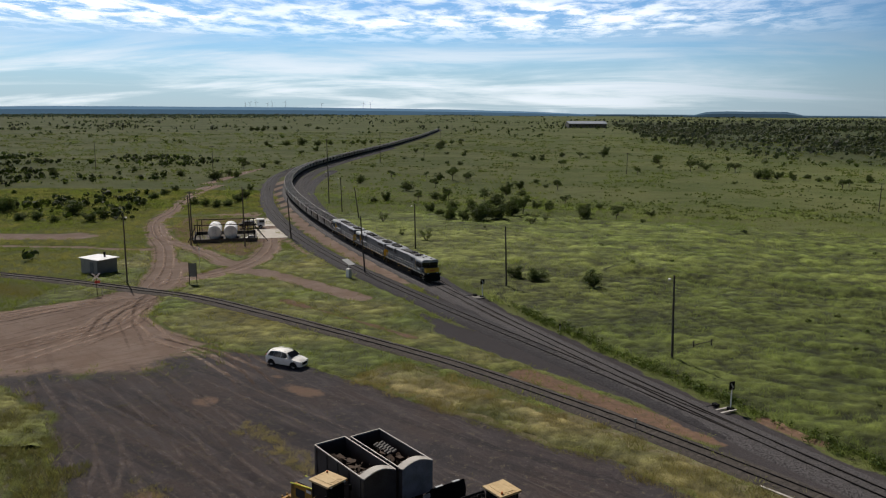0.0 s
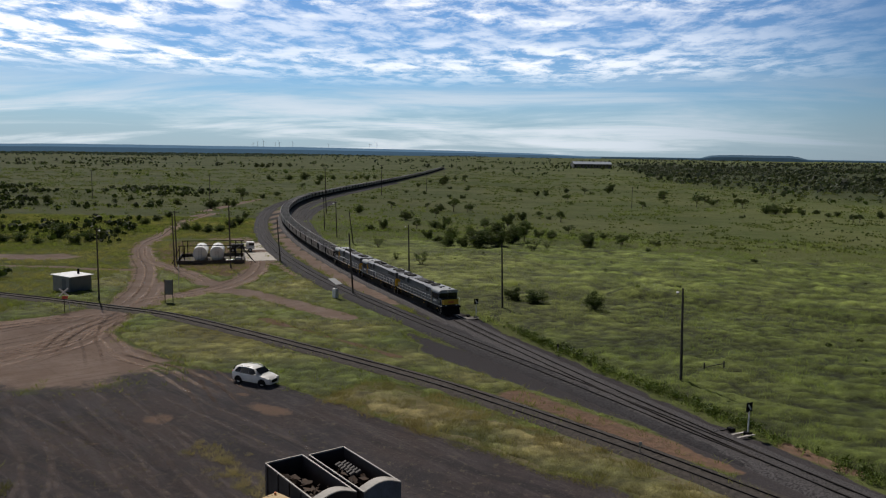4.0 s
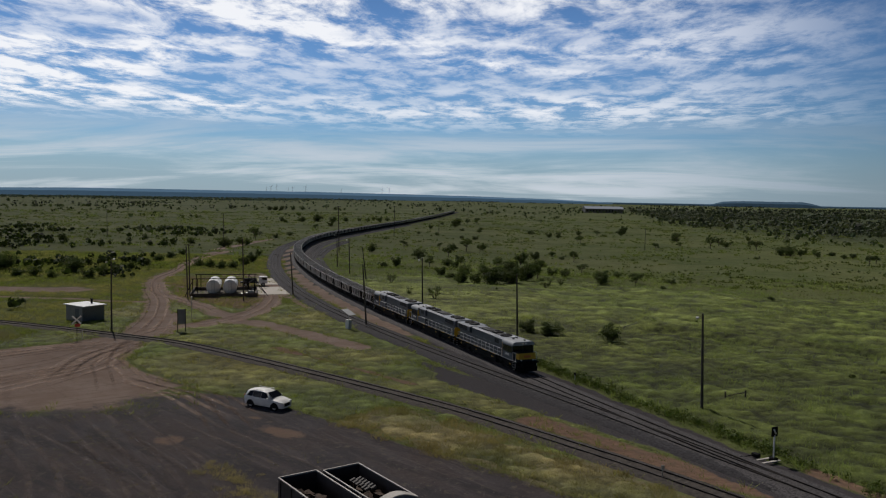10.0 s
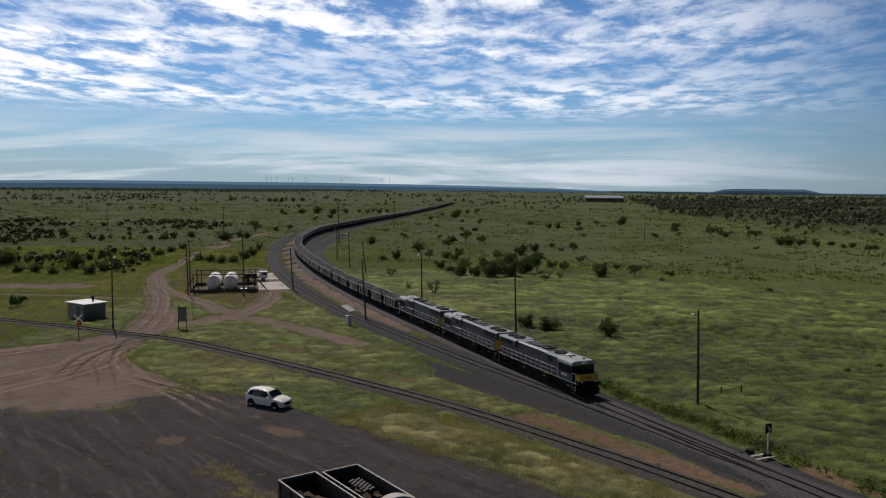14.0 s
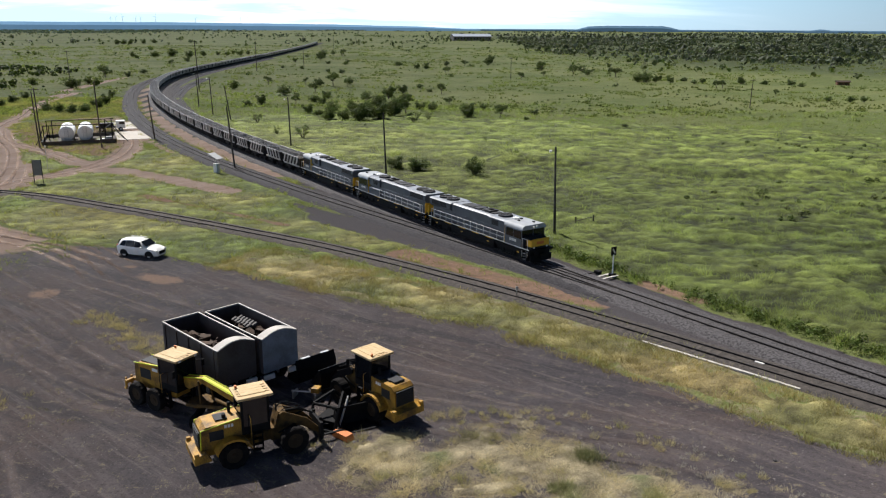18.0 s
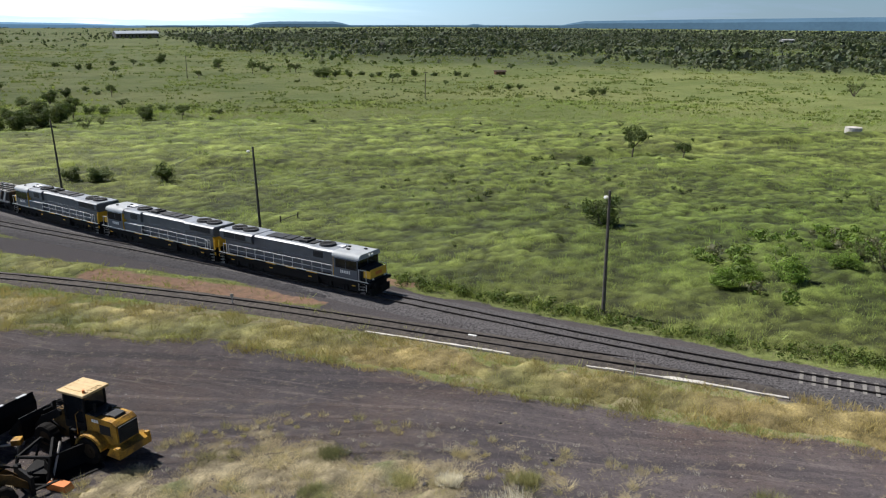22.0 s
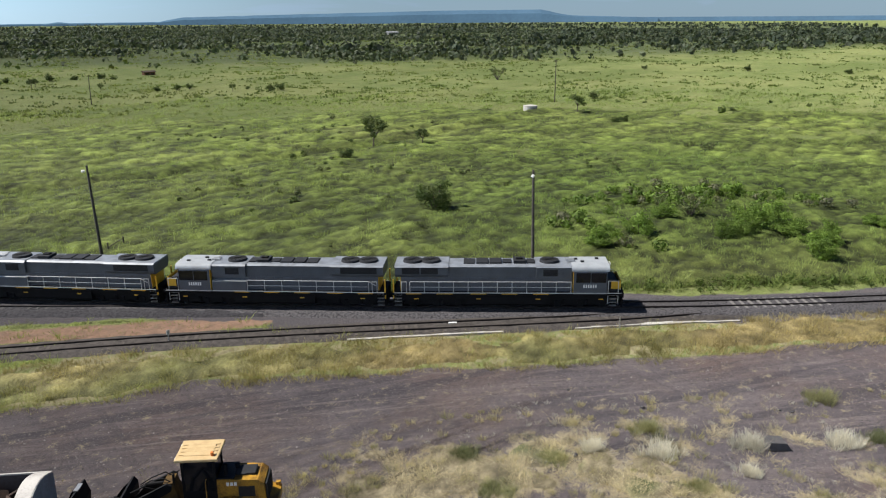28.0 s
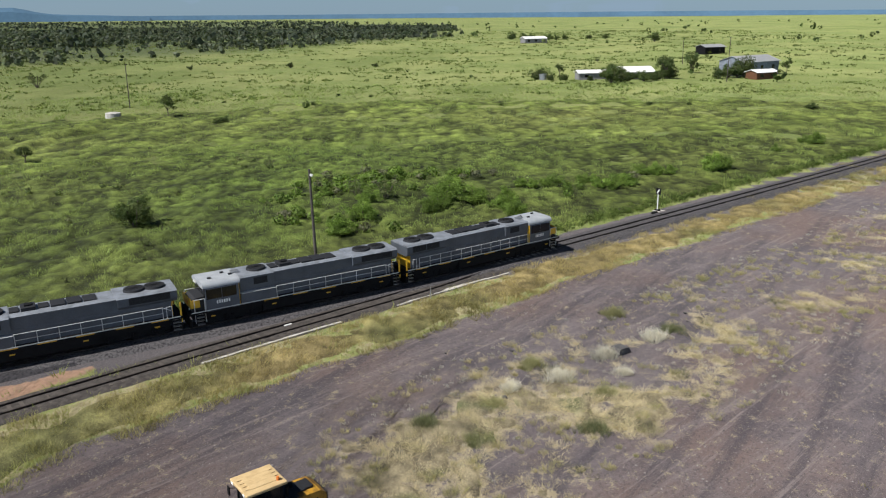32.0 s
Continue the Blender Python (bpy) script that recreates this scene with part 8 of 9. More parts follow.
# ---- scrub and woods that nobody could count ----
def thicket(name, pts, hs, label, leaves=9, tones=GREEN_TONES, seed=1, leaf=1.0):
    """Many small crowns in one mesh; each is a handful of leaf clumps."""
    rnd = np.random.RandomState(seed)
    n = len(pts)
    z = gz(pts[:, 0], pts[:, 1])
    tone = np.array(tones)[rnd.randint(len(tones), size=n)] * rnd.uniform(0.75, 1.25, (n, 1))
    d = rnd.normal(size=(n, leaves, 3))
    d /= np.linalg.norm(d, axis=2, keepdims=True)
    rad = hs[:, None, None] * np.array([0.55, 0.55, 0.42]) * rnd.uniform(0.5, 1.0, (n, leaves, 1))
    c = np.stack([pts[:, 0], pts[:, 1], z + hs * 0.5], 1)[:, None] + d * rad
    a = rnd.normal(size=(n, leaves, 3))
    a /= np.linalg.norm(a, axis=2, keepdims=True)
    b = np.cross(a, d)
    b /= np.linalg.norm(b, axis=2, keepdims=True) + 1e-6
    a = np.cross(b, d)
    s = hs[:, None, None] * rnd.uniform(0.18, 0.36, (n, leaves, 1)) * leaf
    v = np.stack([c - a * s, c + b * s * 0.8 - a * s * 0.2, c + a * s, c - b * s * 0.8 + a * s * 0.2], 2).reshape(-1, 3)
    v[:, 2] = np.maximum(v[:, 2], np.repeat(z, leaves * 4))
    f = np.arange(len(v)).reshape(-1, 4)
    t = np.repeat(tone[:, None] * rnd.uniform(0.7, 1.3, (n, leaves, 1)), 4, axis=1).reshape(-1, 3)
    ob = mesh_ob(name, v, f, M_LEAF, None, label, t)
    tagged(ob, label, "vegetation", kind="stuff")


def scatter(n, box, keep, seed):
    rnd = np.random.RandomState(seed)
    p = np.stack([rnd.uniform(box[0], box[1], n), rnd.uniform(box[2], box[3], n)], 1)
    return p[rnd.rand(n) < keep(p[:, 0], p[:, 1])]




def woods_w(x, y):
    w = np.clip(0.5 + inside(x, y, WOODS) / 60, 0, 1)
    return w * np.clip((vnoise(x, y * 0.6 + x * 0.3, 60, 41) - 0.40) * 4.0 + 0.28, 0.06, 1) * np.clip(0.40 + (vnoise(x, y, 300, 42)) * 1.2, 0.3, 1)


p = scatter(60000, (150, 1300, 0, 1500), woods_w, 51)
thicket("woodland", p, np.random.RandomState(1).uniform(2.6, 5.2, len(p)), "dark grey-green woodland beyond the grass", 9, [(0.040, 0.056, 0.034), (0.052, 0.066, 0.044), (0.036, 0.050, 0.030), (0.068, 0.080, 0.060)], 2)
p = scatter(9000, (200, 2700, 0, 3000), woods_w, 52)
thicket("far_woodland", p, np.random.RandomState(2).uniform(5, 9, len(p)), "far dark woodland near the horizon", 7, [(0.030, 0.042, 0.030), (0.038, 0.050, 0.038)], 3)


def plain_w(x, y):
    e = east(x, y)
    far = sstep(y, 230, 480)
    band = np.clip((vnoise(x, y, 60, 43) - 0.56) * 6, 0, 1) * np.clip((vnoise(x, y, 220, 44) - 0.35) * 3, 0, 1)
    return far * (0.03 + 0.55 * band) * np.where(np.abs(e) < 14, 0, 1) * np.where(inside(x, y, WOODS) > 0, 0, 1)


p = scatter(16000, (-900, 1000, 230, 2200), plain_w, 53)
thicket("plain_scrub", p, np.random.RandomState(3).uniform(1.8, 4.6, len(p)), "scattered dark bushes over the plain", 9, GREEN_TONES, 4)
p = scatter(15000, (-2600, 2600, 900, 4300), lambda x, y: np.clip((vnoise(x, y / 2.5, 130, 45) - 0.5) * 4, 0.02, 1) * 0.5, 54)
thicket("horizon_scrub", p, np.random.RandomState(4).uniform(4, 8, len(p)), "far bushes toward the horizon", 6, [(0.03, 0.045, 0.02), (0.04, 0.055, 0.026)], 5)

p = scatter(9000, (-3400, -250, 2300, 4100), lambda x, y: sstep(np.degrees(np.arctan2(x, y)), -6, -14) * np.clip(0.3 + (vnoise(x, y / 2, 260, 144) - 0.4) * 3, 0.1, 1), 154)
# leaf tones are blued to paint in the haze of distance
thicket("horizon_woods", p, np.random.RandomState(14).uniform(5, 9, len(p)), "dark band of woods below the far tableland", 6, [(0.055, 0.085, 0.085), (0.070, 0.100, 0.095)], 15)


def west_w(x, y):
    e = -east(x, y)
    near = sstep(e, 28, 50) * np.where(np.abs(line_d(x, y, ROADS[0][0])) < 5, 0, 1) * np.where(y > 128, 1, 0)
    near = near * np.where(inside(x, y, [(-70, 140), (-36, 136), (-36, 170), (-50, 200), (-72, 196)]) > -3, 0, 1)
    for line, half in ROADS:
        near = near * np.where(line_d(x, y, line) < half + 1.5, 0, 1)
    return near * np.clip((vnoise(x, y, 26, 46) - 0.42) * 4.5, 0.03, 1)


p = scatter(5200, (-330, -55, 128, 420), west_w, 55)
thicket("west_scrub", p, np.random.RandomState(5).uniform(0.8, 2.6, len(p)), "low dark green scrub west of the road", 14, [(0.034, 0.056, 0.014), (0.042, 0.064, 0.018), (0.030, 0.048, 0.016)], 6)
p = scatter(1500, (-30, 130, 60, 320), lambda x, y: sstep(east(x, y), 14, 30) * np.clip((vnoise(x, y, 30, 47) - 0.52) * 4, 0.0, 1) * 0.9, 56)
thicket("field_shrubs", p, np.random.RandomState(6).uniform(0.4, 1.1, len(p)), "low shrubs among the grass", 40, SHRUB_TONES, 7, 0.5)
p = scatter(6500, (38, 100, -18, 60), lambda x, y: np.clip(1.15 - np.minimum(np.hypot((x - 64) / 20, (y - 36) / 16), np.hypot((x - 74 + y * 0.45) / 5, (y - 4) / 22)), 0, 1) * np.clip((vnoise(x, y, 8, 49) - 0.35) * 3, 0, 1) * sstep(east(x, y), 12, 22), 59)
thicket("green_thicket", p, np.random.RandomState(9).uniform(0.6, 1.9, len(p)), "low fresh green thicket below the field", 90, [(0.115, 0.185, 0.034), (0.095, 0.155, 0.030), (0.130, 0.200, 0.044), (0.13, 0.135, 0.090)], 10, 0.32)
p = scatter(900, (-1600, 1800, -2600, 60), lambda x, y: np.where((np.abs(x) < 160) & (y > -200), 0, 1) * 0.8, 57)
thicket("south_scrub", p, np.random.RandomState(7).uniform(3, 6, len(p)), "scattered bushes on the southern plain", 8, GREEN_TONES, 8)
p = scatter(700, (150, 900, -400, 90), lambda x, y: np.clip((vnoise(x, y, 70, 48) - 0.45) * 3, 0.05, 1) * 0.35, 58)
thicket("east_scrub", p, np.random.RandomState(8).uniform(0.8, 2.4, len(p)), "small bushes scattered over eastern grass", 10, GREEN_TONES, 9)

p = scatter(170000, (0, 115, -60, 104), lambda x, y: np.exp(-((line_d(x, y, MAIN[60:520:3]) - 4.6) / 0.8) ** 2) * np.where(east(x, y) > 0, 1, 0) * np.clip(0.45 + (vnoise(x, y, 3.5, 244) - 0.35) * 2.2, 0.1, 1), 254)
thicket("verge_weeds", p, np.random.RandomState(24).uniform(0.3, 0.9, len(p)), "dense green weeds along the edge of the ballast", 34, [(0.075, 0.120, 0.022), (0.090, 0.135, 0.028), (0.110, 0.145, 0.040)], 25, 0.34)


# ---- grass ----
def tufts(name, pts, hs, spread, blades, width, tone, label, lean=0.5, seed=1, material=None):
    """Grass tufts: tapering blades that lean outward. tone gives each tuft its colour."""
    rnd = np.random.RandomState(seed)
    n = len(pts)
    z = gz(pts[:, 0], pts[:, 1])
    a = rnd.uniform(0, 2 * math.pi, (n, blades))
    r = rnd.uniform(0, 1, (n, blades)) ** 0.6
    sp = np.broadcast_to(np.asarray(spread, float), (n,))[:, None]
    h = hs[:, None] * rnd.uniform(0.55, 1.1, (n, blades))
    bxp, byp = pts[:, 0:1] + np.cos(a) * r * sp, pts[:, 1:2] + np.sin(a) * r * sp
    le = lean * h * rnd.uniform(0.2, 1.2, (n, blades))
    a2 = a + rnd.uniform(-0.9, 0.9, (n, blades))
    tx, ty = bxp + np.cos(a2) * le, byp + np.sin(a2) * le
    w = np.broadcast_to(np.asarray(width, float), (n,))[:, None] * rnd.uniform(0.6, 1.3, (n, blades))
    a3 = rnd.uniform(0, math.pi, (n, blades))
    wx, wy = np.cos(a3) * w, np.sin(a3) * w
    zb = z[:, None] - 0.06 + 0 * a
    v = np.stack([np.stack([bxp - wx, byp - wy, zb], 2), np.stack([bxp + wx, byp + wy, zb], 2), np.stack([tx, ty, z[:, None] + h], 2)], 2).reshape(-1, 3)
    f = np.arange(len(v)).reshape(-1, 3)
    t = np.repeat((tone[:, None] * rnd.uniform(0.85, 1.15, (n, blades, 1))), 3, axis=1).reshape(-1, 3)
    t[2::3] *= np.array([1.12, 1.12, 1.05])          # riper, lighter tips
    # feet darkened: shade low in the tuft put into the blade colour
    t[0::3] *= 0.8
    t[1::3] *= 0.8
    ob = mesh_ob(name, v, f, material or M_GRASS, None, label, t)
    tagged(ob, label, "grass", kind="stuff")


def clumps(x, y, size, seed):
    """Domes round jittered centres: 1 on a clump's crown, 0 in the gaps; and a chance number for each clump."""
    u, v = x / size, y / size
    ui, vi = np.floor(u), np.floor(v)
    best, chance = np.full(len(x), 9.0), np.zeros(len(x))
    for di in (-1, 0, 1):
        for dj in (-1, 0, 1):
            a, b = ui + di, vi + dj
            cx, cy_ = a + 0.5 + 0.8 * (vnoise(a, b, 1, seed) - 0.5), b + 0.5 + 0.8 * (vnoise(a, b, 1, seed + 1) - 0.5)
            rnd = vnoise(a, b, 1, seed + 2)
            d = np.hypot(u - cx, v - cy_) / (0.42 + 0.3 * rnd)
            near = d < best
            best, chance = np.where(near, d, best), np.where(near, rnd, chance)
    return np.clip(1 - best ** 2, 0, 1), chance


def blend(a, b, k):
    return np.array(a)[None] * (1 - k[:, None]) + np.array(b)[None] * k[:, None]


def field_tone(x, y):
    k = np.clip((vnoise(x, y, 9, 61) - 0.3) * 1.8, 0, 1) * 0.6
    t = blend((0.218, 0.292, 0.082), (0.280, 0.342, 0.116), k)
    d = np.clip((vnoise(x * 0.5, y, 5.0, 162) - 0.55) * 4, 0, 1) * 0.45
    t = t * (1 - d[:, None]) + np.array((0.110, 0.150, 0.040))[None] * d[:, None]
    s = np.clip((vnoise(x, y, 38, 63) - 0.5) * 2.5, 0, 1) * 0.3
    t = t * (1 - s[:, None]) + np.array((0.31, 0.32, 0.14))[None] * s[:, None]
    l = zones(x, y)["lush"][:, None]
    return t * (1 - l * 0.7) + np.array((0.185, 0.285, 0.068))[None] * l * 0.7


def ring_points(n, cx, cy_, r0, r1, power, seed):
    rnd = np.random.RandomState(seed)
    r = r0 + (r1 - r0) * rnd.rand(n) ** power
    a = rnd.uniform(0, 2 * math.pi, n)
    return np.stack([cx + r * np.sin(a), cy_ + r * np.cos(a)], 1)


def thatch(name, box, step, weight, size, lift, tone, label, seed):
    """The matted body of the grass: pillows that crowd each other, with gaps down to the ground."""
    X, Y = np.meshgrid(np.arange(box[0], box[1], step), np.arange(box[2], box[3], step), indexing="ij")
    nx, ny = X.shape
    rnd = np.random.RandomState(seed)
    x, y = X.ravel() + rnd.uniform(-0.25, 0.25, nx * ny) * step, Y.ravel() + rnd.uniform(-0.25, 0.25, nx * ny) * step
    w = weight(x, y)
    i = np.arange(nx - 1)[:, None] * ny + np.arange(ny - 1)[None]
    f = np.stack([i, i + ny, i + ny + 1, i + 1], -1).reshape(-1, 4)
    f = f[w[f].max(1) > 0.03]
    used, f = np.unique(f, return_inverse=True)
    f = f.reshape(-1, 4)
    x, y, w = x[used], y[used], w[used]
    d1, c1 = clumps(x * 0.7 + y * 0.1, y, size, seed)
    d2, c2 = clumps(x * 0.6, y, size * 2.3, seed + 5)
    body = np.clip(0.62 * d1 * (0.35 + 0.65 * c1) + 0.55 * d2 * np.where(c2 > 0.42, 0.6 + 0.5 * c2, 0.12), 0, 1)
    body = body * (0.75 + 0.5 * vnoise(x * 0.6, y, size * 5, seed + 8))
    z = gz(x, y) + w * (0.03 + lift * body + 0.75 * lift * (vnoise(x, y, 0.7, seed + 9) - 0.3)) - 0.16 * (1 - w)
    # tone takes body, so shade in the gaps goes into the colour
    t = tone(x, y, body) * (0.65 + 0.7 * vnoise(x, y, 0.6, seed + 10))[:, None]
    ob = mesh_ob(name, np.stack([x, y, z], 1), f, M_THATCH, None, label, t)
    ob.data.shade_smooth()
    tagged(ob, label, "grass", kind="stuff")


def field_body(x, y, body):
    # nearly black gaps and light crowns: painted shade between tussocks
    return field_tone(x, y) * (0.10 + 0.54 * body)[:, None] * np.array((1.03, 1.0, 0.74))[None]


def in_ring(x, y, r0, r1):
    d = np.hypot(x - 10, y - 20)
    return sstep(east(x, y), 3.9, 5.4) * sstep(-d, -r1, -r1 + 14) * sstep(d, r0 - 10, r0) * np.where(y > -75, 1, 0)


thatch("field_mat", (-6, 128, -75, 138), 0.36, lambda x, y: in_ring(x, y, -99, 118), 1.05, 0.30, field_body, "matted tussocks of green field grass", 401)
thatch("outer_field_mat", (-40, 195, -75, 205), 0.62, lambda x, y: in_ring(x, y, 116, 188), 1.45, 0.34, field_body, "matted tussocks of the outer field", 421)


def strip_body(x, y, body):
    k = np.clip(vnoise(x, y, 7, 68) * 1.3 - 0.2, 0, 1)
    t = blend((0.175, 0.235, 0.060), (0.300, 0.300, 0.115), k)
    o = zones(x, y)["olive"][:, None] * 0.7
    # colour drops with body height to paint the shaded gaps
    return (t * (1 - o) + np.array((0.225, 0.200, 0.036))[None] * o) * (0.15 + 0.47 * body)[:, None] * np.array((1.02, 1.0, 0.82))[None]


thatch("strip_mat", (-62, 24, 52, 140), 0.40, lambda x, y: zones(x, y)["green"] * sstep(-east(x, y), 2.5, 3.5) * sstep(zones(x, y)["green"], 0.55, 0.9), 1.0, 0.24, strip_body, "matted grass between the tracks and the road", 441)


def verge_body(x, y, body):
    k = np.clip(vnoise(x, y, 6, 85) * 1.5 - 0.2 + sstep(y, 58, 30) * 0.5, 0, 1)
    # shade of the hollows is put into the colour through body
    return blend((0.215, 0.235, 0.085), (0.430, 0.345, 0.150), k) * (0.22 + 0.46 * body)[:, None]


thatch("verge_mat", (-14, 66, -22, 76), 0.34, lambda x, y: sstep(inside(x, y, DRY_B) + (vnoise(x, y, 1.8, 83) - 0.5) * 1.8, -0.4, 0.5) * sstep(line_d(x, y, SIDING[::4]), 1.5, 2.1), 0.8, 0.16, verge_body, "combed yellowing grass along the yard", 461)


def straw_body(x, y, body):
    g2 = np.clip((vnoise(x, y, 1.9, 92) - 0.62) * 5, 0, 1)[:, None]
    # dark to pale straw by height, with shade of the gaps painted in
    t = blend((0.14, 0.118, 0.078), (0.37, 0.315, 0.195), body)
    return t * (1 - g2) + np.array((0.125, 0.135, 0.062))[None] * g2


thatch("straw_mat", (-6, 50, -10, 41), 0.26, lambda x, y: sstep(zones(x, y)["dry"] * np.where(inside(x, y, DRY_A) > -1, 1, 0), 0.58, 0.90), 0.7, 0.08, straw_body, "matted bleached straw on gravel", 481)

# eastern field: tussocks, with the shade of the gaps put into their tone
p = ring_points(300000, 10, 20, 18, 230, 1.2, 71)
p = p[(east(p[:, 0], p[:, 1]) > 3.2) & (p[:, 1] > -90)]
dist = np.hypot(p[:, 0], p[:, 1] - 10)
dome, chance = clumps(p[:, 0] * 0.7 + p[:, 1] * 0.1, p[:, 1], 1.05, 401)
dome2, chance2 = clumps(p[:, 0] * 0.6, p[:, 1], 2.415, 406)
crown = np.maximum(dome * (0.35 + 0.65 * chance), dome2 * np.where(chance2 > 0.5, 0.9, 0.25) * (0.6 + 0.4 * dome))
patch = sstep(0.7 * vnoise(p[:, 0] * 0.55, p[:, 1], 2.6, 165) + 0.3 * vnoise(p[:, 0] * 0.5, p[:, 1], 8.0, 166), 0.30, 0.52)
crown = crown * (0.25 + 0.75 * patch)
g = zones(p[:, 0], p[:, 1])["green"]
keep = np.random.RandomState(72).rand(len(p)) < g * (0.32 + 0.85 * crown)
p, dist, crown, patch = p[keep], dist[keep], crown[keep], patch[keep]
verge = np.exp(-((east(p[:, 0], p[:, 1]) - 5.0) / 1.8) ** 2)
hs = (0.10 + 0.72 * crown + 0.10 * vnoise(p[:, 0], p[:, 1], 14, 66)) * (1 + dist / 700) + verge * 0.25
# tone falls with crown and patch: shaded hollows painted into the blades
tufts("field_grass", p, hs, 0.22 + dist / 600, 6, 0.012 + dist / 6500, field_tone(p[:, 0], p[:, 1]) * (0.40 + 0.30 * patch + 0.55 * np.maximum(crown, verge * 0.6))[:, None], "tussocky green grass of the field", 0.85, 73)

# far field, coarser
p = ring_points(56000, 10, 20, 200, 900, 1.3, 74)
p = p[(np.abs(east(p[:, 0], p[:, 1])) > 9) & (p[:, 1] > -300)]
p = p[np.random.RandomState(75).rand(len(p)) < np.clip(0.2 + 1.6 * (vnoise(p[:, 0], p[:, 1], 17, 67) - 0.3), 0.05, 1)]
dist = np.hypot(p[:, 0], p[:, 1])
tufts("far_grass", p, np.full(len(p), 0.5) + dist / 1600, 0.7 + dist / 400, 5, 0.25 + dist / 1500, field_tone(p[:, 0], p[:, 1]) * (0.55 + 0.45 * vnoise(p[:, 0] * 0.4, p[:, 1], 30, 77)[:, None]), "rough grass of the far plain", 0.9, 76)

# strips between the tracks and west of them
p = np.stack([np.random.RandomState(77).uniform(-150, 40, 160000), np.random.RandomState(78).uniform(28, 250, 160000)], 1)
zn = zones(p[:, 0], p[:, 1])
e = east(p[:, 0], p[:, 1])
keep = (e < -2.5) & (np.random.RandomState(79).rand(len(p)) < zn["green"] * 0.9)
p, ol = p[keep], zn["olive"][keep]
dist = np.hypot(p[:, 0], p[:, 1])
ds = line_d(p[:, 0], p[:, 1], SIDING[::4])
k = np.clip(vnoise(p[:, 0], p[:, 1], 7, 68) * 1.3 - 0.2, 0, 1)
tone = blend((0.190, 0.245, 0.060), (0.310, 0.305, 0.120), k)
tone = tone * (1 - ol[:, None] * 0.8) + np.array((0.225, 0.200, 0.036))[None] * ol[:, None] * 0.8
dome, chance = clumps(p[:, 0], p[:, 1], 1.4, 69)
# low blades get a darker tone, painting shade between the clumps
tone = tone * (0.72 + 0.7 * dome * (0.4 + 0.6 * chance))[:, None]
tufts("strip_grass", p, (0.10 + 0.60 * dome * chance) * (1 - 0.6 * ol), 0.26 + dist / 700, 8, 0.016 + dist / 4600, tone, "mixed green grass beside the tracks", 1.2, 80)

# dry grass along the yard and on the old heap
p = np.stack([np.random.RandomState(81).uniform(-14, 95, 210000), np.random.RandomState(82).uniform(-60, 76, 210000)], 1)
sb = inside(p[:, 0], p[:, 1], DRY_B) + (vnoise(p[:, 0], p[:, 1], 1.8, 83) - 0.5) * 1.6
p = p[(sb > -1.5) & (np.random.RandomState(84).rand(len(p)) < np.clip(0.4 + 1.8 * (vnoise(p[:, 0], p[:, 1], 1.1, 86) - 0.3), 0.3, 1))]
ds = line_d(p[:, 0], p[:, 1], SIDING[::4])
p = p[ds > 1.7]
k = np.clip(vnoise(p[:, 0], p[:, 1], 6, 85) * 1.5 - 0.2 + sstep(p[:, 1], 58, 30) * 0.5, 0, 1)
d = np.clip((vnoise(p[:, 0], p[:, 1], 1.1, 185) - 0.5) * 3, 0, 1)[:, None]
tone = blend((0.245, 0.262, 0.092), (0.470, 0.395, 0.175), k) * (1 - 0.4 * d)
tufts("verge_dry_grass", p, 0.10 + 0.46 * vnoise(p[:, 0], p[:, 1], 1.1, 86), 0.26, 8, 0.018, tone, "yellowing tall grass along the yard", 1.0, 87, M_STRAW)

p = np.stack([np.random.RandomState(88).uniform(-6, 66, 150000), np.random.RandomState(89).uniform(-40, 42, 150000)], 1)
w = zones(p[:, 0], p[:, 1])["dry"] * np.where(inside(p[:, 0], p[:, 1], DRY_A) > -1.0, 1, 0)
p = p[np.random.RandomState(90).rand(len(p)) < np.clip(w * 1.4 - 0.1, 0.06 * (w > 0.005), 1) * np.clip(0.5 + 2.4 * (vnoise(p[:, 0], p[:, 1], 0.75, 191) - 0.45), 0.0, 1)]
k = vnoise(p[:, 0], p[:, 1], 0.9, 91)
g2 = np.clip((vnoise(p[:, 0], p[:, 1], 2.1, 92) - 0.62) * 5, 0, 1)
tone = blend((0.46, 0.40, 0.24), (0.90, 0.80, 0.52), k)
tone = tone * (1 - g2[:, None]) + np.array((0.15, 0.16, 0.075))[None] * g2[:, None]
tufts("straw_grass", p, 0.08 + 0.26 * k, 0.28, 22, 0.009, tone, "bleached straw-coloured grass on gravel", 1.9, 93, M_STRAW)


# single pale tufts spread over the gravel
p = np.stack([np.random.RandomState(201).uniform(-4, 60, 5200), np.random.RandomState(202).uniform(-36, 40, 5200)], 1)
sd = inside(p[:, 0], p[:, 1], DRY_A)
p = p[(sd > -1.2) & (np.random.RandomState(203).rand(len(p)) < np.clip(0.25 + 1.5 * (vnoise(p[:, 0], p[:, 1], 3.0, 204) - 0.4), 0.05, 1))]
k = np.random.RandomState(205).rand(len(p))
tufts("pale_tufts", p, 0.18 + 0.34 * k ** 2, 0.10 + 0.22 * k, 80, 0.008, blend((0.36, 0.36, 0.150), (0.56, 0.50, 0.26), np.random.RandomState(206).rand(len(p))), "pale yellow-green grass tufts dotted over gravel", 0.9, 207, M_STRAW)
p = np.stack([np.random.RandomState(211).uniform(2, 60, 2600), np.random.RandomState(212).uniform(-30, 38, 2600)], 1)
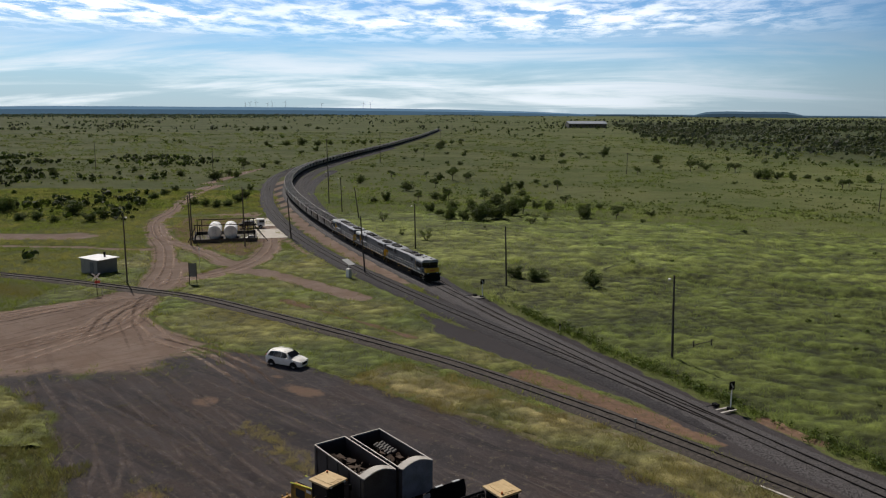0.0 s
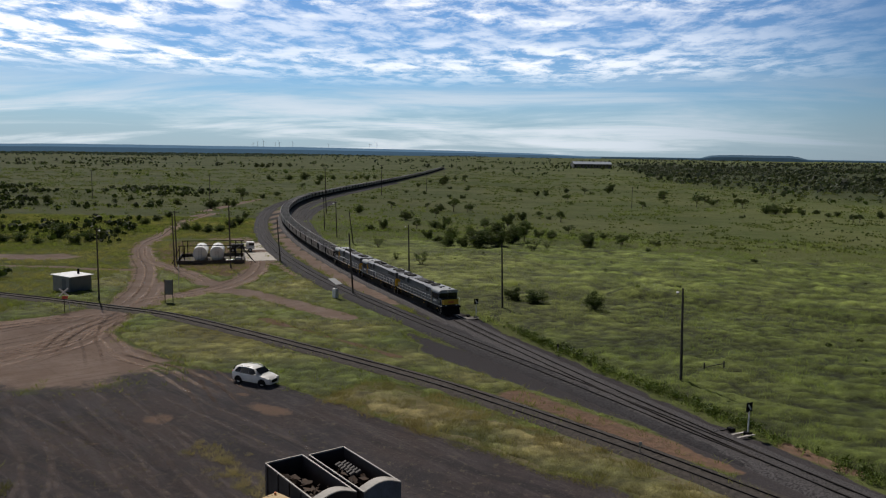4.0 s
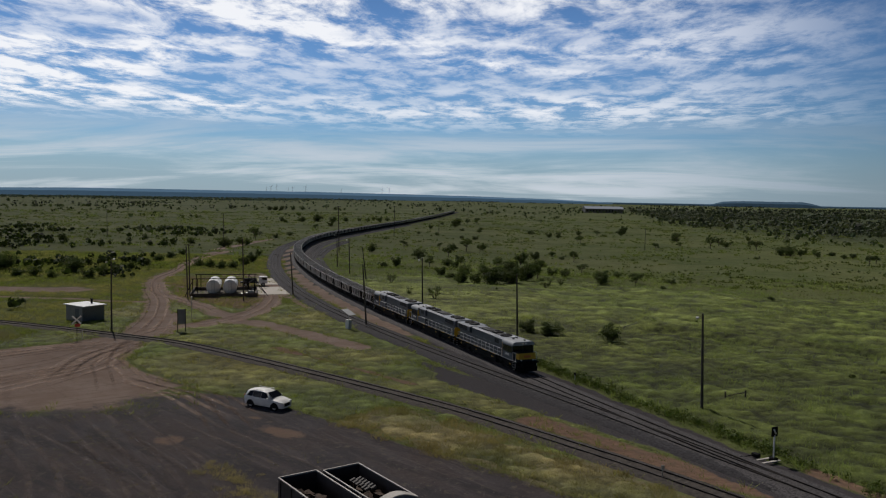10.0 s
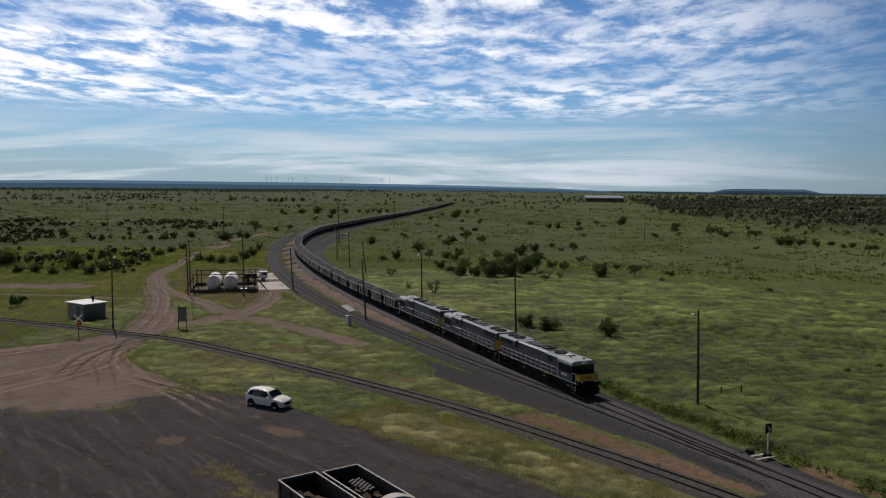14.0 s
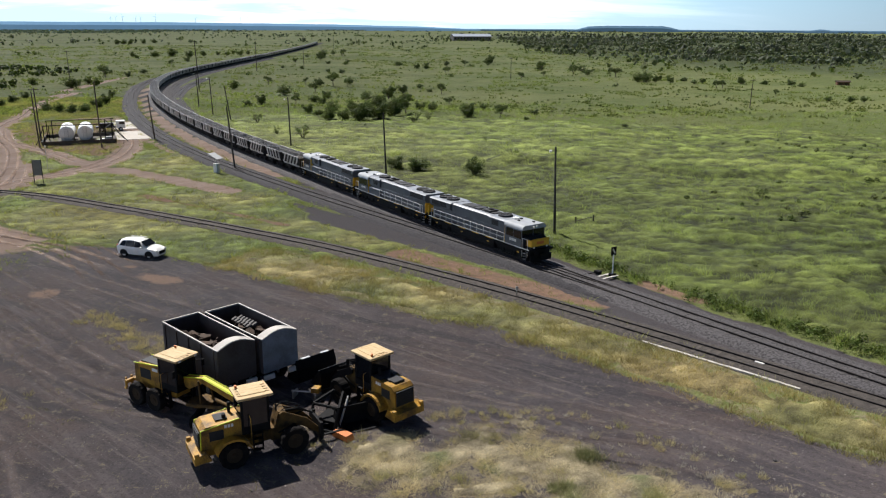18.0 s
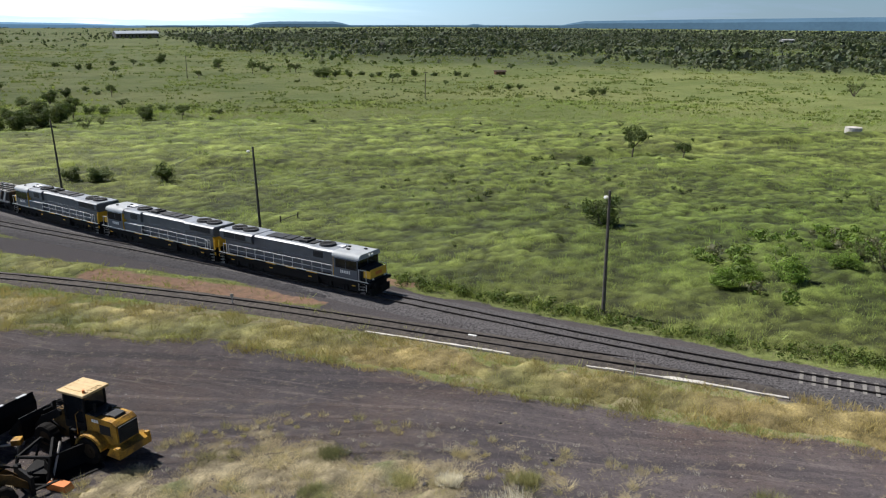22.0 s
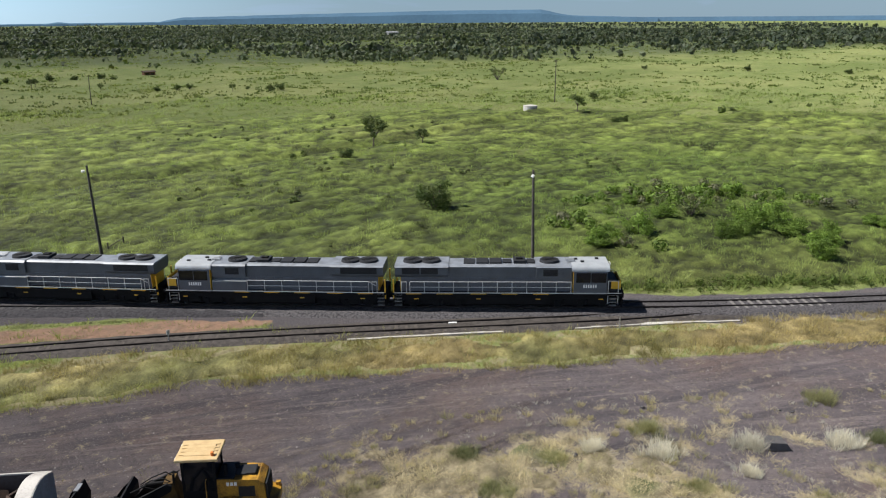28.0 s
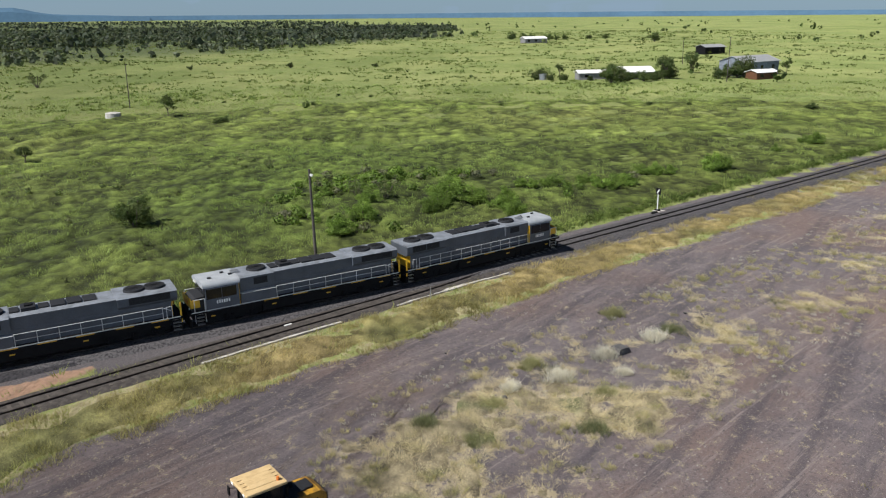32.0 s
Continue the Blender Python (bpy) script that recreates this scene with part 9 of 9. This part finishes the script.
p = p[(inside(p[:, 0], p[:, 1], DRY_A) > -2.0) & (vnoise(p[:, 0], p[:, 1], 4, 213) > 0.45)]
tufts("grey_weeds", p, np.full(len(p), 0.16), 0.14, 40, 0.009, np.full((len(p), 3), (0.48, 0.47, 0.42)), "small grey-white weeds on gravel", 0.9, 214, M_STRAW)


for seed, (ax, ay), (cx, cy_), n, wide in ((221, (-20.0, 57.0), (-13.5, 49.0), 90, 0.7), (224, (-24.5, 46.0), (-21.0, 41.0), 40, 1.0)):
    r = np.random.RandomState(seed)
    u = r.rand(n, 1)
    p = np.array([(ax, ay)]) * (1 - u) + np.array([(cx, cy_)]) * u + r.normal(0, wide, (n, 2))
    tufts("yard_strip_grass", p, 0.18 + 0.25 * r.rand(n), 0.3, 60, 0.009, blend((0.30, 0.29, 0.12), (0.50, 0.44, 0.23), r.rand(n)), "ragged dry grass across the gravel", 0.9, seed + 1, M_STRAW)

def tussock(x, y, r, h, tones, label, seed):
    rnd = np.random.RandomState(seed)
    n = 26
    pts = np.stack([x + rnd.normal(0, r * 0.42, n), y + rnd.normal(0, r * 0.42, n)], 1)
    t = np.array(tones)[None] * rnd.uniform(0.8, 1.2, (n, 1))
    z0 = len(bpy.data.objects)
    tufts("tussock", pts, np.full(n, h) * rnd.uniform(0.6, 1.1, n), r * 0.28, 40, 0.013, t, label, 0.8, seed + 1, M_STRAW)
    ob = bpy.data.objects["tussock"] if z0 == 0 else scene.collection.objects[-1]
    ob["kind"] = "thing"
    tagged(ob, label, "tussock", "pale tussocks")


for i, (x, y, r, h) in enumerate([(19.7, 21.6, 0.9, 0.75), (16.6, 25.0, 0.95, 0.7), (22.6, 17.6, 0.8, 0.75), (15.2, 28.1, 0.6, 0.6), (17.2, 20.8, 0.6, 0.45)]):
    tussock(x, y, r, h, (0.62, 0.60, 0.52), "pale grey bushy tussock on gravel", 100 + i * 3)
for i, (x, y, r, h) in enumerate([(11.2, 33.2, 0.9, 0.5), (13.4, 29.4, 0.9, 0.45), (9.2, 30.4, 0.8, 0.4), (27.2, 19.4, 1.0, 0.6), (24.0, 16.0, 0.9, 0.5), (18.6, 26.6, 0.8, 0.55), (10.2, 24.0, 0.9, 0.5), (14.6, 22.4, 0.8, 0.4)]):
    tussock(x, y, r, h, (0.30, 0.30, 0.15) if i % 2 else (0.20, 0.22, 0.11), "olive green grass tussock on gravel", 140 + i * 3)

# loose stones on the gravel
def loose_stones(n, seed):
    rnd = np.random.RandomState(seed)
    p = np.stack([rnd.uniform(-46, 52, n), rnd.uniform(2, 78, n)], 1)
    zn = zones(p[:, 0], p[:, 1])
    near = np.exp(-line_d(p[:, 0], p[:, 1], [(-2, 40), (12, 30), (30, 10)]) / 14)
    p = p[(zn["yard"] > 0.5) & (rnd.rand(n) < 0.12 + near)]
    n = len(p)
    r = 0.022 + 0.055 * rnd.rand(n) ** 4
    o = np.array([[1, 0, 0], [-0.4, 0.9, 0], [-0.5, -0.8, 0], [0.1, 0.1, 0.9]])
    a = rnd.uniform(0, 2 * math.pi, n)
    ca, sa = np.cos(a)[:, None], np.sin(a)[:, None]
    k = r[:, None, None] * rnd.uniform(0.6, 1.5, (n, 4, 1))
    q = o[None] * k
    v = np.stack([q[:, :, 0] * ca - q[:, :, 1] * sa, q[:, :, 0] * sa + q[:, :, 1] * ca, q[:, :, 2]], 2)
    v += np.stack([p[:, 0], p[:, 1], gz(p[:, 0], p[:, 1]) + 0.005], 1)[:, None]
    f = (np.arange(n)[:, None, None] * 4 + np.array([[0, 1, 3], [1, 2, 3], [2, 0, 3]])[None]).reshape(-1, 3)
    t = np.repeat(np.array([[0.13, 0.118, 0.112]]) * rnd.uniform(0.4, 1.9, (n, 1)), 4, axis=0)
    ob = mesh_ob("loose_stones", v.reshape(-1, 3), f, M_PEBBLE, None, "loose grey stones on the gravel", t)
    tagged(ob, "loose grey stones scattered over the gravel yard", "stones", kind="stuff")


loose_stones(90000, 131)

# left-hand patch of the yard
p = np.stack([np.random.RandomState(94).uniform(-75, -24, 34000), np.random.RandomState(95).uniform(26, 70, 34000)], 1)
p = p[(inside(p[:, 0], p[:, 1], GREEN_L) + (vnoise(p[:, 0], p[:, 1], 2.0, 96) - 0.5) * 5 > 0) & (vnoise(p[:, 0], p[:, 1], 1.6, 196) > 0.3)]
k = vnoise(p[:, 0], p[:, 1], 4, 97)
tufts("yard_grass", p, 0.2 + 0.35 * k, 0.28, 9, 0.02, blend((0.115, 0.140, 0.048), (0.23, 0.22, 0.10), k), "rank green grass at the yard's edge", 0.8, 98)
p = np.stack([np.random.RandomState(121).uniform(-45, 40, 5200), np.random.RandomState(122).uniform(10, 78, 5200)], 1)
w = zones(p[:, 0], p[:, 1])
p = p[(w["yard"] > 0.5) & (vnoise(p[:, 0], p[:, 1], 6, 123) > 0.68) & (line_d(p[:, 0], p[:, 1], [(-15, 68), (12, 42), (50, -5)]) > 4)]
tufts("yard_weeds", p, np.full(len(p), 0.16), 0.2, 8, 0.016, blend((0.22, 0.20, 0.09), (0.14, 0.15, 0.06), np.random.RandomState(124).rand(len(p))), "sparse weeds on the gravel", 0.9, 125)


# ---- sleepers near the junction, one by one ----
def near_sleepers():
    meshes = {}
    for old in (False, True, "pale"):
        bm = B()
        bx(bm, -1, 1, -0.115, 0.115, 0, 0.145 if old == "pale" else 0.11, 0.015)
        me = bpy.data.meshes.new("sleeper")
        bmesh.ops.recalc_face_normals(bm, faces=bm.faces)
        bm.to_mesh(me)
        bm.free()
        me.materials.append(M_SLEEPER_PALE if old == "pale" else M_SLEEPER_OLD if old else M_SLEEPER)
        meshes[old] = me
    for top, m, old in NEAR_SLEEPERS:
        p = m.translation
        ob = new("sleeper", meshes["pale" if 38 < p.x < 44 and 20 < p.y < 28 else old])
        ob.parent = top
        ob.matrix_basis = m


near_sleepers()


# ---- what moves ----
def motions():
    for ob, back, half, turn in CONSIST:
        walk(ob, [(float(t), on_track(front_at(t) + back, half) @ pose(0, 0, 0, 0, 0, turn)) for t in _ts])


motions()
